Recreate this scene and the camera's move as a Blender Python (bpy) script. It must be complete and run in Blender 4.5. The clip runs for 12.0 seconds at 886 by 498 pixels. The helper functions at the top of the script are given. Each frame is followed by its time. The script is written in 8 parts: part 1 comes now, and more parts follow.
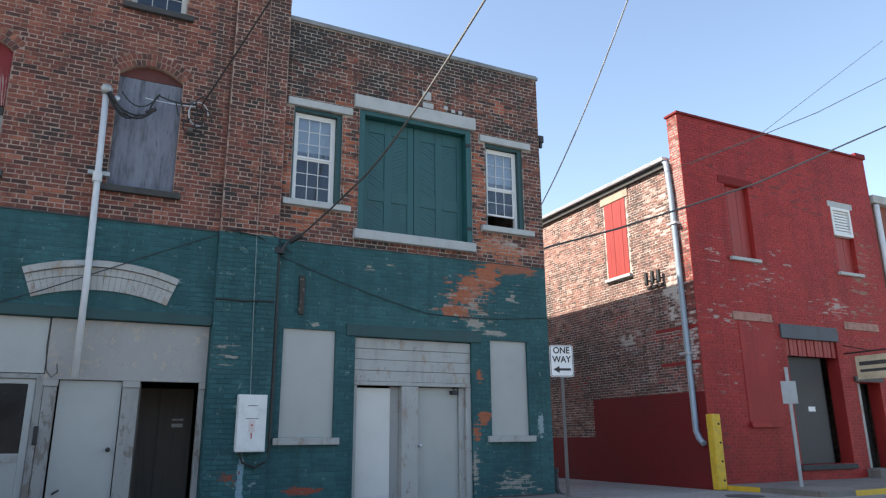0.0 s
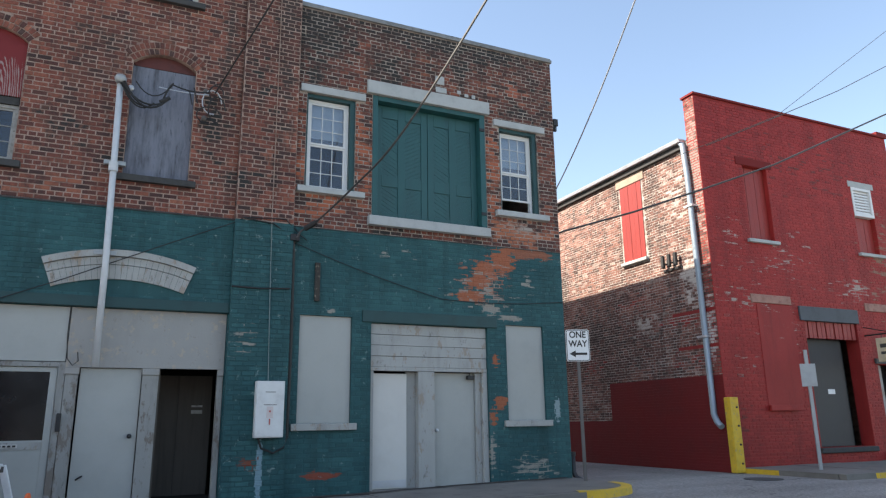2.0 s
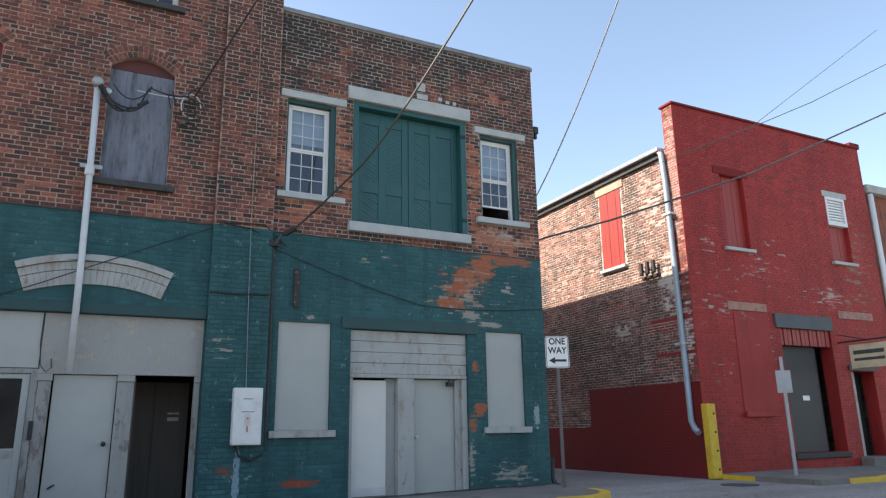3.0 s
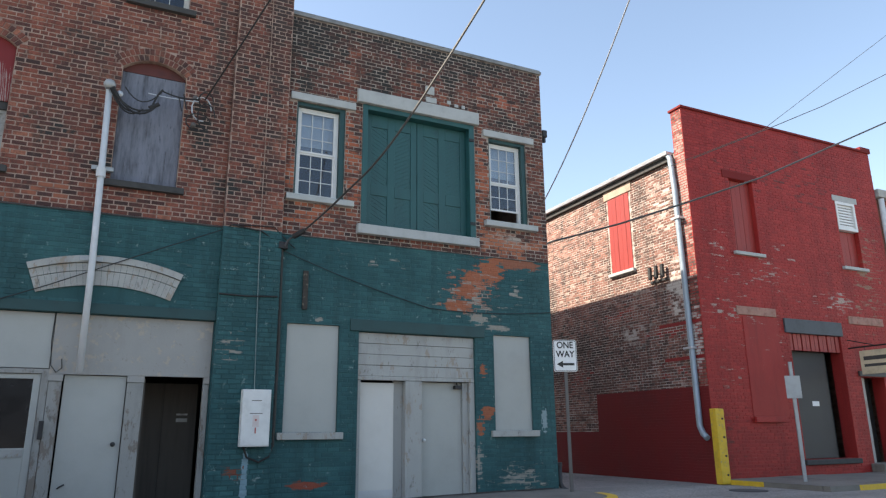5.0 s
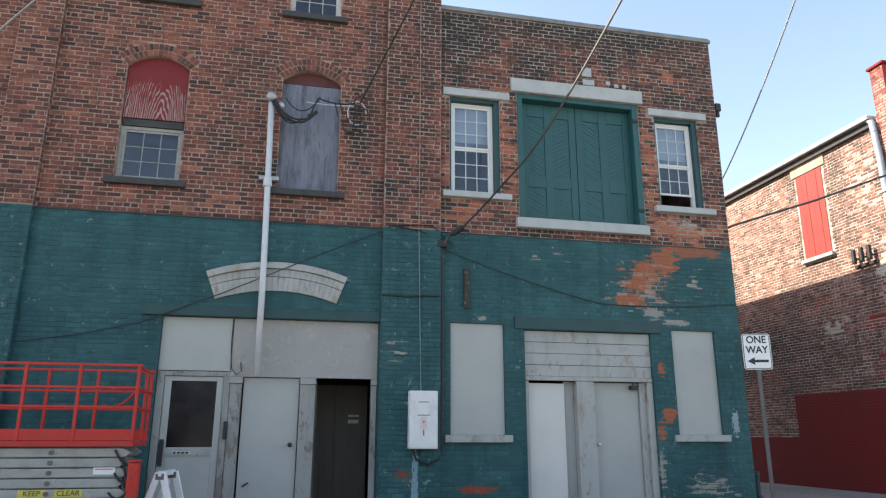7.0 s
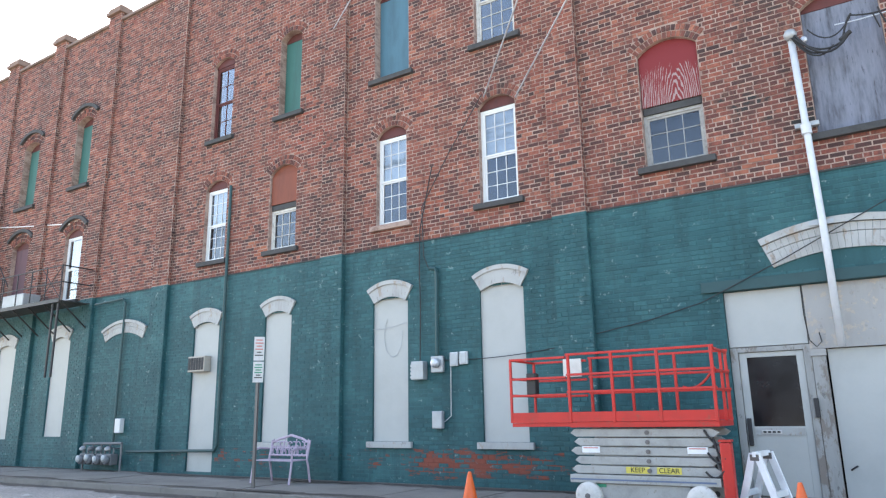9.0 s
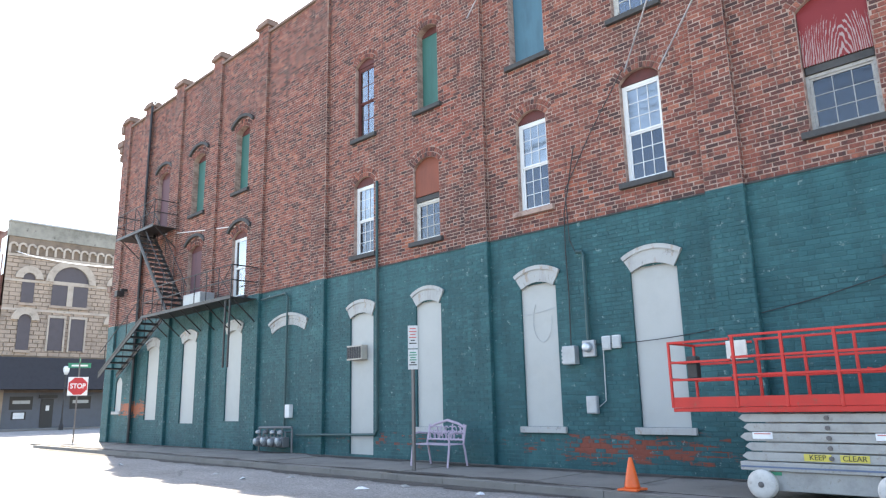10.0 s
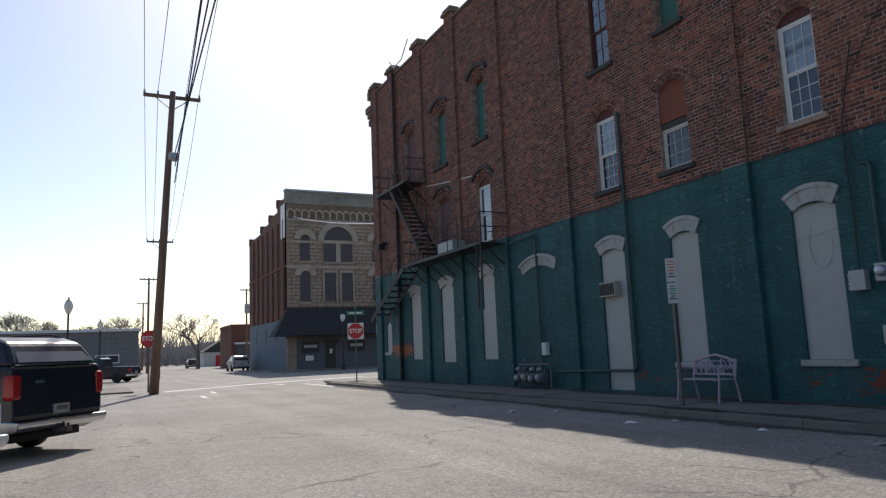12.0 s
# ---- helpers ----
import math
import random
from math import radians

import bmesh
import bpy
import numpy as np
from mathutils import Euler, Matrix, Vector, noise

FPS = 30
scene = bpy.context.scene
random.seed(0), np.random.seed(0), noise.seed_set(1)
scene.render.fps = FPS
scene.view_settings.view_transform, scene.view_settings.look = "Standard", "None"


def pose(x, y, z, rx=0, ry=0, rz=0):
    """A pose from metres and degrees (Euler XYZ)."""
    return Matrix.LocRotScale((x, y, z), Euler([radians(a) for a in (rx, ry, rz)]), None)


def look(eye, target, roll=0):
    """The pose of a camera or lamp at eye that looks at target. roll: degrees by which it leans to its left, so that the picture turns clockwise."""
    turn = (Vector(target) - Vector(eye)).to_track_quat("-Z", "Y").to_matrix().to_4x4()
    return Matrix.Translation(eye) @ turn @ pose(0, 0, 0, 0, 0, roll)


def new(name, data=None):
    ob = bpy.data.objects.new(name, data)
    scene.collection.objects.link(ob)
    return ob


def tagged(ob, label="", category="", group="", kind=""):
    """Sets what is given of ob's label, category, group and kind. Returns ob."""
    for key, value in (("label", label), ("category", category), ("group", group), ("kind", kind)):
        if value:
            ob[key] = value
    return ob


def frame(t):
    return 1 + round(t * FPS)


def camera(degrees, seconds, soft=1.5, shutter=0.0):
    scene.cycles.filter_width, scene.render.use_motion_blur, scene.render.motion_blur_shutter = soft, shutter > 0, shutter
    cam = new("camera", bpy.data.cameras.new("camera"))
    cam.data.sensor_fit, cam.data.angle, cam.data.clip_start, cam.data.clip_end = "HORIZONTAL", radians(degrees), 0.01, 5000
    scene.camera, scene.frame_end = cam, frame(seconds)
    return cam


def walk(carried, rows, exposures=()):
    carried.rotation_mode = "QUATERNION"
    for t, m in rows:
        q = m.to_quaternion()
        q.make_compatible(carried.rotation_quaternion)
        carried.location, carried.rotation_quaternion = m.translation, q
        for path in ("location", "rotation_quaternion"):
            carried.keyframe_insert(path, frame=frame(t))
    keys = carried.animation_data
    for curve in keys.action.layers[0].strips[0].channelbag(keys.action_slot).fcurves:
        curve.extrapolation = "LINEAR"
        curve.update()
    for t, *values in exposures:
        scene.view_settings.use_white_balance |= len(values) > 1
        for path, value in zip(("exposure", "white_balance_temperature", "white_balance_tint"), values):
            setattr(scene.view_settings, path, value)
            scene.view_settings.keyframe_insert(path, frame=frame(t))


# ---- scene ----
cam = camera(64.9, 12.0, 1.25)
PATH = [
    (0, (-0.396, -11.756, 1.144), (0.453, -10.023, 1.668), -0.5),
    (0.5, (-0.412, -11.762, 1.144), (0.407, -10.016, 1.673), -0.5),
    (1, (-0.395, -11.75, 1.146), (0.412, -9.992, 1.654), -0.7),
    (1.5, (-0.383, -11.74, 1.15), (0.424, -9.977, 1.642), -0.8),
    (2, (-0.38, -11.742, 1.152), (0.434, -9.98, 1.636), -0.8),
    (2.5, (-0.384, -11.738, 1.151), (0.468, -9.992, 1.628), -1.0),
    (2.7, (-0.379, -11.738, 1.147), (0.486, -10.003, 1.641), -0.9),
    (4.5, (-0.393, -11.748, 1.149), (0.455, -10.011, 1.664), -0.7),
    (5, (-0.395, -11.748, 1.145), (0.447, -10.008, 1.655), -0.5),
    (5.5, (-0.348, -11.73, 1.156), (0.44, -9.957, 1.64), -0.5),
    (6, (-0.254, -11.657, 1.168), (0.401, -9.831, 1.656), -0.6),
    (6.5, (-0.066, -11.505, 1.125), (0.484, -9.648, 1.624), -0.1),
    (7, (-0.188, -11.215, 1.156), (0.216, -9.326, 1.674), 0.1),
    (7.5, (-0.24, -11.211, 1.283), (-0.243, -9.274, 1.778), 0.3),
    (7.6, (-0.24, -11.242, 1.285), (-0.357, -9.307, 1.779), 0.3),
    (7.7, (-0.228, -11.199, 1.282), (-0.459, -9.276, 1.779), -0.1),
    (9.3, (-0.176, -10.934, 1.192), (-1.315, -9.353, 1.646), -0.9),
    (9.5, (-0.204, -10.976, 1.189), (-1.406, -9.442, 1.64), -1.0),
    (10, (-0.254, -11.026, 1.212), (-1.612, -9.622, 1.645), -1.2),
    (10.5, (-0.306, -11.092, 1.22), (-1.799, -9.822, 1.62), -1.4),
    (11, (-0.367, -11.146, 1.234), (-1.978, -10.017, 1.595), -1.4),
    (11.5, (-0.379, -11.208, 1.215), (-2.092, -10.226, 1.536), -1.9),
    (12, (-0.4, -11.244, 1.189), (-2.175, -10.366, 1.475), -2.4),
]
EXPOSURES = [(0.0, 1.2, 7050, 10), (1.0, 1.2, 7050, 10), (2.5, 1.2, 7350, 10), (4.5, 1.2, 7400, 10), (5.5, 1.2, 7500, 10), (6.5, 1.38, 7600, 10), (7.0, 1.5, 7750, 10), (7.5, 1.75, 7800, 10), (9.3, 2.45, 7300, 12), (9.5, 2.45, 7300, 12), (10.0, 2.32, 7150, 12),
             (10.5, 2.02, 7100, 12), (11.0, 1.18, 6950, 12), (11.5, 0.37, 6800, 12), (12.0, -0.13, 6750, 12)]
walk(cam, [(t, look(eye, target, roll)) for t, eye, target, roll in PATH], EXPOSURES)

# ---- world, sun ----
world = bpy.data.worlds.new("world")
scene.world = world
world.use_nodes = True
wn = world.node_tree
sky = wn.nodes.new("ShaderNodeTexSky")
sky.sky_type = "NISHITA"
sky.sun_disc = False
SUN = Vector((-1.063, 0.36, 1.0)).normalized()
sky.sun_elevation = math.asin(SUN.z)
sky.sun_rotation = math.atan2(SUN.x, SUN.y)
sky.air_density, sky.dust_density, sky.ozone_density = 1.0, 0.85, 1.0
bg = wn.nodes["Background"]
bg.inputs["Strength"].default_value = 0.15
wn.links.new(sky.outputs["Color"], bg.inputs["Color"])
sun_data = bpy.data.lights.new("sun", "SUN")
sun_data.energy, sun_data.angle, sun_data.color = 5.0, radians(0.53), (1.0, 0.95, 0.87)
sun = new("sun", sun_data)
sun.matrix_world = look(SUN * 60, (0, 0, 0))


# ---- materials ----
def nodes_of(name):
    m = bpy.data.materials.new(name)
    m.use_nodes = True
    t = m.node_tree
    return m, t, t.nodes["Principled BSDF"], t.links.new


def add(t, kind, **values):
    n = t.nodes.new(kind)
    for k, v in values.items():
        n.inputs[k.replace("_", " ")].default_value = v
    return n


def rgb(c):
    return (c[0], c[1], c[2], 1.0)


def noise_at(t, scale, detail=4.0, rough=0.6, stretch=None):
    geo = t.nodes.new("ShaderNodeNewGeometry")
    src = geo.outputs["Position"]
    if stretch:
        mp = t.nodes.new("ShaderNodeMapping")
        mp.inputs["Scale"].default_value = stretch
        t.links.new(src, mp.inputs["Vector"])
        src = mp.outputs["Vector"]
    n = add(t, "ShaderNodeTexNoise", Scale=scale, Detail=detail, Roughness=rough)
    t.links.new(src, n.inputs["Vector"])
    return n.outputs["Fac"]


def ramp(t, fac, stops):
    r = t.nodes.new("ShaderNodeValToRGB")
    while len(r.color_ramp.elements) < len(stops):
        r.color_ramp.elements.new(0.5)
    for e, (p, c) in zip(r.color_ramp.elements, stops):
        e.position, e.color = p, rgb(c) if len(c) == 3 else c
    t.links.new(fac, r.inputs["Fac"])
    return r.outputs["Color"]


def mix(t, fac, a, b, mode="MIX"):
    n = t.nodes.new("ShaderNodeMix")
    n.data_type, n.blend_type = "RGBA", mode
    for sock, v in ((n.inputs[0], fac), (n.inputs[6], a), (n.inputs[7], b)):
        if hasattr(v, "is_linked"):
            t.links.new(v, sock)
        elif isinstance(v, (int, float)):
            sock.default_value = v
        else:
            sock.default_value = rgb(v)
    return n.outputs[2]


def calc(t, op, a, b=0.0, clamp=False):
    n = t.nodes.new("ShaderNodeMath")
    n.operation, n.use_clamp = op, clamp
    for sock, v in ((n.inputs[0], a), (n.inputs[1], b)):
        if hasattr(v, "is_linked"):
            t.links.new(v, sock)
        else:
            sock.default_value = v
    return n.outputs[0]


def bump(t, bsdf, height, strength=0.3, distance=0.01):
    n = add(t, "ShaderNodeBump", Strength=strength, Distance=distance)
    t.links.new(height, n.inputs["Height"])
    t.links.new(n.outputs["Normal"], bsdf.inputs["Normal"])


def island(t):
    geo = t.nodes.new("ShaderNodeNewGeometry")
    info = t.nodes.new("ShaderNodeObjectInfo")
    return calc(t, "FRACT", calc(t, "ADD", geo.outputs["Random Per Island"], info.outputs["Random"]))


def surface(name, base, rough=0.6, metal=0.0, vary=0.35, scale=3.0, grain=40.0, relief=0.25, dirt=None, stretch=None):
    """A material with stains at one scale and grain at another."""
    m, t, b, link = nodes_of(name)
    big, fine = noise_at(t, scale, 5, 0.65, stretch), noise_at(t, grain, 3, 0.6, stretch)
    dark = tuple(c * (1 - vary) for c in base)
    light = tuple(min(1, c * (1 + vary * 0.5)) for c in base)
    col = mix(t, calc(t, "MULTIPLY", fine, 0.35), ramp(t, big, [(0.3, dark), (0.5, base), (0.72, light)]), dark)
    if dirt:
        col = mix(t, ramp(t, noise_at(t, scale * 2.3, 6, 0.7, stretch), [(0.58, (0, 0, 0)), (0.68, (1, 1, 1))]), col, dirt)
    link(col, b.inputs["Base Color"])
    b.inputs["Metallic"].default_value = metal
    link(calc(t, "ADD", calc(t, "MULTIPLY", big, 0.25), rough - 0.12, True), b.inputs["Roughness"])
    bump(t, b, fine, relief, 0.006)
    return m


def brick_material(name, stops, stain=(0.05, 0.04, 0.035), stain_amount=0.5, spots=(), axis="X"):
    m, t, b, link = nodes_of(name)
    col = ramp(t, island(t), stops)
    col = mix(t, 0.7, col, ramp(t, noise_at(t, 26, 6, 0.75), [(0.32, (0.42, 0.40, 0.39)), (0.5, (0.95, 0.93, 0.92)), (0.68, (1.5, 1.4, 1.32))]), "MULTIPLY")
    col = mix(t, ramp(t, noise_at(t, 1.7, 5, 0.65), [(0.42, (0, 0, 0)), (0.75, (0.55, 0.55, 0.55))]), col, mix(t, 0.6, col, (0.13, 0.058, 0.046)))
    col = mix(t, ramp(t, noise_at(t, 9, 6, 0.75), [(0.58, (0, 0, 0)), (0.72, (0.35, 0.35, 0.35))]), col, (0.36, 0.26, 0.20))
    soot = ramp(t, noise_at(t, 0.55, 6, 0.62, (1.0, 1.0, 0.55)), [(0.5, (0, 0, 0)), (0.72, (1, 1, 1))])
    runs = ramp(t, noise_at(t, 4.5, 6, 0.7, (1.0, 1.0, 0.16)), [(0.50, (0, 0, 0)), (0.60, (1, 1, 1))])
    col = mix(t, calc(t, "MULTIPLY", runs, stain_amount * 0.8), col, stain)
    odd = calc(t, "MULTIPLY", calc(t, "GREATER_THAN", noise_at(t, 3.1, 2, 0.5), 0.53), calc(t, "LESS_THAN", island(t), 0.4))
    col = mix(t, calc(t, "MULTIPLY", odd, 0.35), col, stain)
    col = mix(t, calc(t, "MULTIPLY", soot, stain_amount), col, stain)
    if spots:
        geo = t.nodes.new("ShaderNodeNewGeometry")
        sep = t.nodes.new("ShaderNodeSeparateXYZ")
        link(geo.outputs["Position"], sep.inputs[0])
        loose = calc(t, "ADD", noise_at(t, 3.5, 6, 0.7), calc(t, "MULTIPLY", island(t), 0.35))
    for x, z, w, h, amount, tone in spots:
        dx = calc(t, "DIVIDE", calc(t, "SUBTRACT", sep.outputs[axis], x), w)
        dz = calc(t, "DIVIDE", calc(t, "SUBTRACT", sep.outputs["Z"], z), h)
        near = calc(t, "SUBTRACT", 1.0, calc(t, "SQRT", calc(t, "ADD", calc(t, "MULTIPLY", dx, dx), calc(t, "MULTIPLY", dz, dz))), True)
        on = calc(t, "MULTIPLY", calc(t, "SUBTRACT", calc(t, "ADD", loose, calc(t, "MULTIPLY", near, amount)), 0.95), 5.0, True)
        col = mix(t, calc(t, "MULTIPLY", on, calc(t, "GREATER_THAN", near, 0.001)), col, tone)
    link(col, b.inputs["Base Color"])
    b.inputs["Roughness"].default_value = 0.9
    bump(t, b, noise_at(t, 55, 5, 0.7), 0.5, 0.006)
    return m


def mortar(name, pale, dark, amount):
    """Lime mortar, bright where it is sound and darkened in ragged patches."""
    m, t, b, link = nodes_of(name)
    col = mix(t, noise_at(t, 1.3, 5, 0.65), tuple(c * 0.72 for c in pale), tuple(c * 1.22 for c in pale))
    worn = ramp(t, noise_at(t, 4.2, 8, 0.74, (0.7, 0.7, 1.4)), [(0.45, (0, 0, 0)), (0.60, (1, 1, 1))])
    col = mix(t, calc(t, "MULTIPLY", worn, amount), col, dark)
    col = mix(t, calc(t, "MULTIPLY", noise_at(t, 45, 4, 0.7), 0.4), col, dark)
    link(col, b.inputs["Base Color"])
    b.inputs["Roughness"].default_value = 0.95
    bump(t, b, noise_at(t, 60, 4, 0.7), 0.5, 0.006)
    return m


def paint_on_brick(name, base, pale, spots, under, loose=0.0):
    """Old masonry paint that has come off in spots, given as (x, z, half width, half height, amount, bare colour)."""
    m, t, b, link = nodes_of(name)
    geo = t.nodes.new("ShaderNodeNewGeometry")
    sep = t.nodes.new("ShaderNodeSeparateXYZ")
    link(geo.outputs["Position"], sep.inputs[0])
    isl = island(t)
    wear = noise_at(t, 1.1, 5, 0.6)
    col = mix(t, ramp(t, wear, [(0.35, (0, 0, 0)), (0.7, (1, 1, 1))]), base, pale)
    col = mix(t, calc(t, "MULTIPLY", isl, 0.6), col, tuple(c * 0.58 for c in base))
    runs = ramp(t, noise_at(t, 3.2, 6, 0.7, (1.0, 1.0, 0.14)), [(0.48, (0, 0, 0)), (0.62, (1, 1, 1))])
    col = mix(t, calc(t, "MULTIPLY", runs, 0.4), col, tuple(c * 0.42 for c in base))
    col = mix(t, calc(t, "MULTIPLY", noise_at(t, 35, 4, 0.7), 0.35), col, tuple(c * 0.5 for c in base))
    flake = calc(t, "ADD", calc(t, "MULTIPLY", noise_at(t, 5.5, 8, 0.74, (0.36, 0.36, 2.0)), 1.08), calc(t, "MULTIPLY", isl, 0.26))
    for x, z, w, h, amount, bare in spots:
        dx = calc(t, "DIVIDE", calc(t, "SUBTRACT", sep.outputs["X"], x), w)
        dz = calc(t, "DIVIDE", calc(t, "SUBTRACT", sep.outputs["Z"], z), h)
        d = calc(t, "SQRT", calc(t, "ADD", calc(t, "MULTIPLY", dx, dx), calc(t, "MULTIPLY", dz, dz)))
        near = calc(t, "SUBTRACT", 1.0, d, True)
        on = calc(t, "MULTIPLY", calc(t, "SUBTRACT", calc(t, "ADD", flake, calc(t, "MULTIPLY", near, amount)), 0.95), 14.0, True)
        on = calc(t, "MULTIPLY", on, calc(t, "GREATER_THAN", near, 0.001))
        col = mix(t, on, col, mix(t, noise_at(t, 14, 4, 0.7), bare, tuple(c * 0.6 for c in bare)))
    specks = calc(t, "MULTIPLY", calc(t, "SUBTRACT", noise_at(t, 7.0, 8, 0.75), 0.715 - loose), 18.0, True)
    col = mix(t, calc(t, "MULTIPLY", specks, 0.7), col, under)
    link(col, b.inputs["Base Color"])
    b.inputs["Roughness"].default_value = 0.62
    b.inputs["Specular IOR Level"].default_value = 0.35
    bump(t, b, noise_at(t, 32, 5, 0.7), 0.75, 0.008)
    return m


def glass_material(name, tint, ior=1.6):
    m, t, b, link = nodes_of(name)
    b.inputs["Base Color"].default_value = rgb(tint)
    b.inputs["Roughness"].default_value = 0.03
    b.inputs["Transmission Weight"].default_value = 1.0
    b.inputs["IOR"].default_value = ior
    bump(t, b, noise_at(t, 3.0, 2, 0.5), 0.05, 0.01)
    return m


def patched(name, base, bare, grime, rough=0.8, scale=5.0, level_=0.60, stretch=None):
    """Old paint with ragged bare patches and grimy runs."""
    m, t, b, link = nodes_of(name)
    col = mix(t, noise_at(t, 1.6, 5, 0.65), tuple(c * 0.86 for c in base), tuple(c * 1.1 for c in base))
    run = ramp(t, noise_at(t, 3.0, 6, 0.7, (1.0, 1.0, 0.22)), [(0.5, (0, 0, 0)), (0.75, (1, 1, 1))])
    col = mix(t, calc(t, "MULTIPLY", run, 0.5), col, grime)
    off = calc(t, "MULTIPLY", calc(t, "SUBTRACT", noise_at(t, scale, 8, 0.72, stretch), level_), 22.0, True)
    col = mix(t, calc(t, "MULTIPLY", off, 0.8), col, bare)
    dark = calc(t, "MULTIPLY", calc(t, "SUBTRACT", noise_at(t, scale * 1.7, 8, 0.75, stretch), 0.60), 22.0, True)
    col = mix(t, calc(t, "MULTIPLY", dark, 0.7), col, grime)
    link(col, b.inputs["Base Color"])
    b.inputs["Roughness"].default_value = rough
    bump(t, b, calc(t, "ADD", noise_at(t, 38, 5, 0.7), calc(t, "MULTIPLY", off, -0.6)), 0.6, 0.006)
    return m


ORANGE, PALE = (0.40, 0.125, 0.06), (0.34, 0.32, 0.28)
SOOT, REPAIR = (0.026, 0.025, 0.024), (0.36, 0.105, 0.055)
BRICK = brick_material("old_brick", [(0.0, (0.048, 0.023, 0.022)), (0.13, (0.096, 0.035, 0.030)), (0.35, (0.168, 0.052, 0.039)), (0.62, (0.210, 0.064, 0.045)), (0.86, (0.252, 0.083, 0.055)), (1.0, (0.33, 0.125, 0.08))], (0.040, 0.027, 0.025), 0.65,
    [(1.9, 8.5, 0.45, 4.5, 0.55, (0.05, 0.033, 0.03)), (-0.4, 5.35, 1.1, 0.42, 0.75, SOOT), (0.75, 6.2, 0.5, 1.3, 0.62, SOOT), (1.2, 5.2, 0.8, 0.5, 0.45, SOOT), (-1.0, 7.4, 1.6, 1.0, 0.34, (0.05, 0.032, 0.028)), (1.5, 7.2, 0.5, 2.5, 0.42, SOOT), (-1.5, 5.9, 0.9, 0.6, 0.42, SOOT), (-3.3, 5.3, 0.9, 0.45, 0.5, (0.05, 0.034, 0.03)), (0.9, 7.8, 0.25, 3.0, 0.5, (0.05, 0.034, 0.03)), (-1.5, 4.8, 3.5, 0.5, 0.35, (0.29, 0.10, 0.06)), (-7.2, 5.2, 1.2, 0.6, 0.42, (0.32, 0.09, 0.05)), (-10.4, 7.6, 2.4, 2.2, 0.30, (0.26, 0.065, 0.045)), (-12.0, 5.0, 1.4, 0.5, 0.40, (0.30, 0.10, 0.055))])
BRICK_DARK = brick_material("sooty_brick", [(0.0, (0.036, 0.024, 0.023)), (0.2, (0.085, 0.034, 0.029)), (0.5, (0.150, 0.049, 0.037)), (0.85, (0.205, 0.068, 0.046)), (1.0, (0.31, 0.10, 0.055))], (0.032, 0.025, 0.024), 0.75,
    [(3.42, 6.1, 0.45, 1.7, 0.58, REPAIR), (2.3, 5.7, 0.35, 0.9, 0.5, REPAIR), (2.5, 4.95, 1.1, 0.5, 0.55, REPAIR), (6.2, 6.0, 0.4, 1.6, 0.62, REPAIR), (6.8, 4.85, 1.4, 0.45, 0.68, (0.38, 0.13, 0.07)), (6.9, 4.95, 0.8, 0.25, 0.6, (0.36, 0.31, 0.27)), (6.9, 8.0, 0.8, 0.35, 0.5, (0.34, 0.10, 0.06)), (7.0, 7.75, 0.7, 0.25, 0.42, (0.32, 0.10, 0.06)), (3.3, 8.3, 0.6, 0.4, 0.45, (0.27, 0.08, 0.05)),
     (5.3, 8.95, 3.6, 0.80, 0.82, SOOT), (2.6, 8.5, 1.1, 1.1, 0.75, SOOT), (5.5, 8.3, 0.45, 0.7, 0.62, SOOT), (4.0, 7.9, 0.7, 0.9, 0.55, SOOT), (7.2, 8.1, 0.35, 0.9, 0.42, SOOT), (6.9, 7.5, 0.8, 0.4, 0.55, SOOT), (2.5, 7.6, 0.5, 1.2, 0.5, SOOT), (3.9, 4.6, 0.9, 0.3, 0.5, SOOT)])
# First spot darkens the low wall: sooty brick plus shade painted in.
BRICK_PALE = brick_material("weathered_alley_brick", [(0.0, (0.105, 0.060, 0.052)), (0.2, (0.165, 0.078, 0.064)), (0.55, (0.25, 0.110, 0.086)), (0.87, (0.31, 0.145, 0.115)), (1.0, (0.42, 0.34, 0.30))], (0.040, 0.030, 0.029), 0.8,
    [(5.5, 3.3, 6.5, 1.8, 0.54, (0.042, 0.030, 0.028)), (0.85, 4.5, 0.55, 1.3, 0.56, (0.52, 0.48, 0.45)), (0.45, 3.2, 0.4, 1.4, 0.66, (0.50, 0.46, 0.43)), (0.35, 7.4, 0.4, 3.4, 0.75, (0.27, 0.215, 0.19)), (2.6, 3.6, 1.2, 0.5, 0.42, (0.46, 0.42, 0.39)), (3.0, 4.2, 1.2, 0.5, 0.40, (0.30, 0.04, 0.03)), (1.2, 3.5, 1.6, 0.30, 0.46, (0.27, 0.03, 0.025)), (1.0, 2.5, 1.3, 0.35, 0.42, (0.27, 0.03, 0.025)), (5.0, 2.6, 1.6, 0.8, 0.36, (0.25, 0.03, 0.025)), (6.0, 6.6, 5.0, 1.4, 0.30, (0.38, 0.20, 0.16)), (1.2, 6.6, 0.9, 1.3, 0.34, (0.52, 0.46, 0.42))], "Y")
MORTAR = mortar("old_mortar", (0.43, 0.32, 0.265), (0.115, 0.055, 0.044), 0.66)
MORTAR_LIME = mortar("pale_lime_mortar", (0.44, 0.375, 0.325), (0.075, 0.042, 0.036), 0.88)
MORTAR_PALE = mortar("bleached_mortar", (0.56, 0.51, 0.465), (0.13, 0.085, 0.075), 0.80)
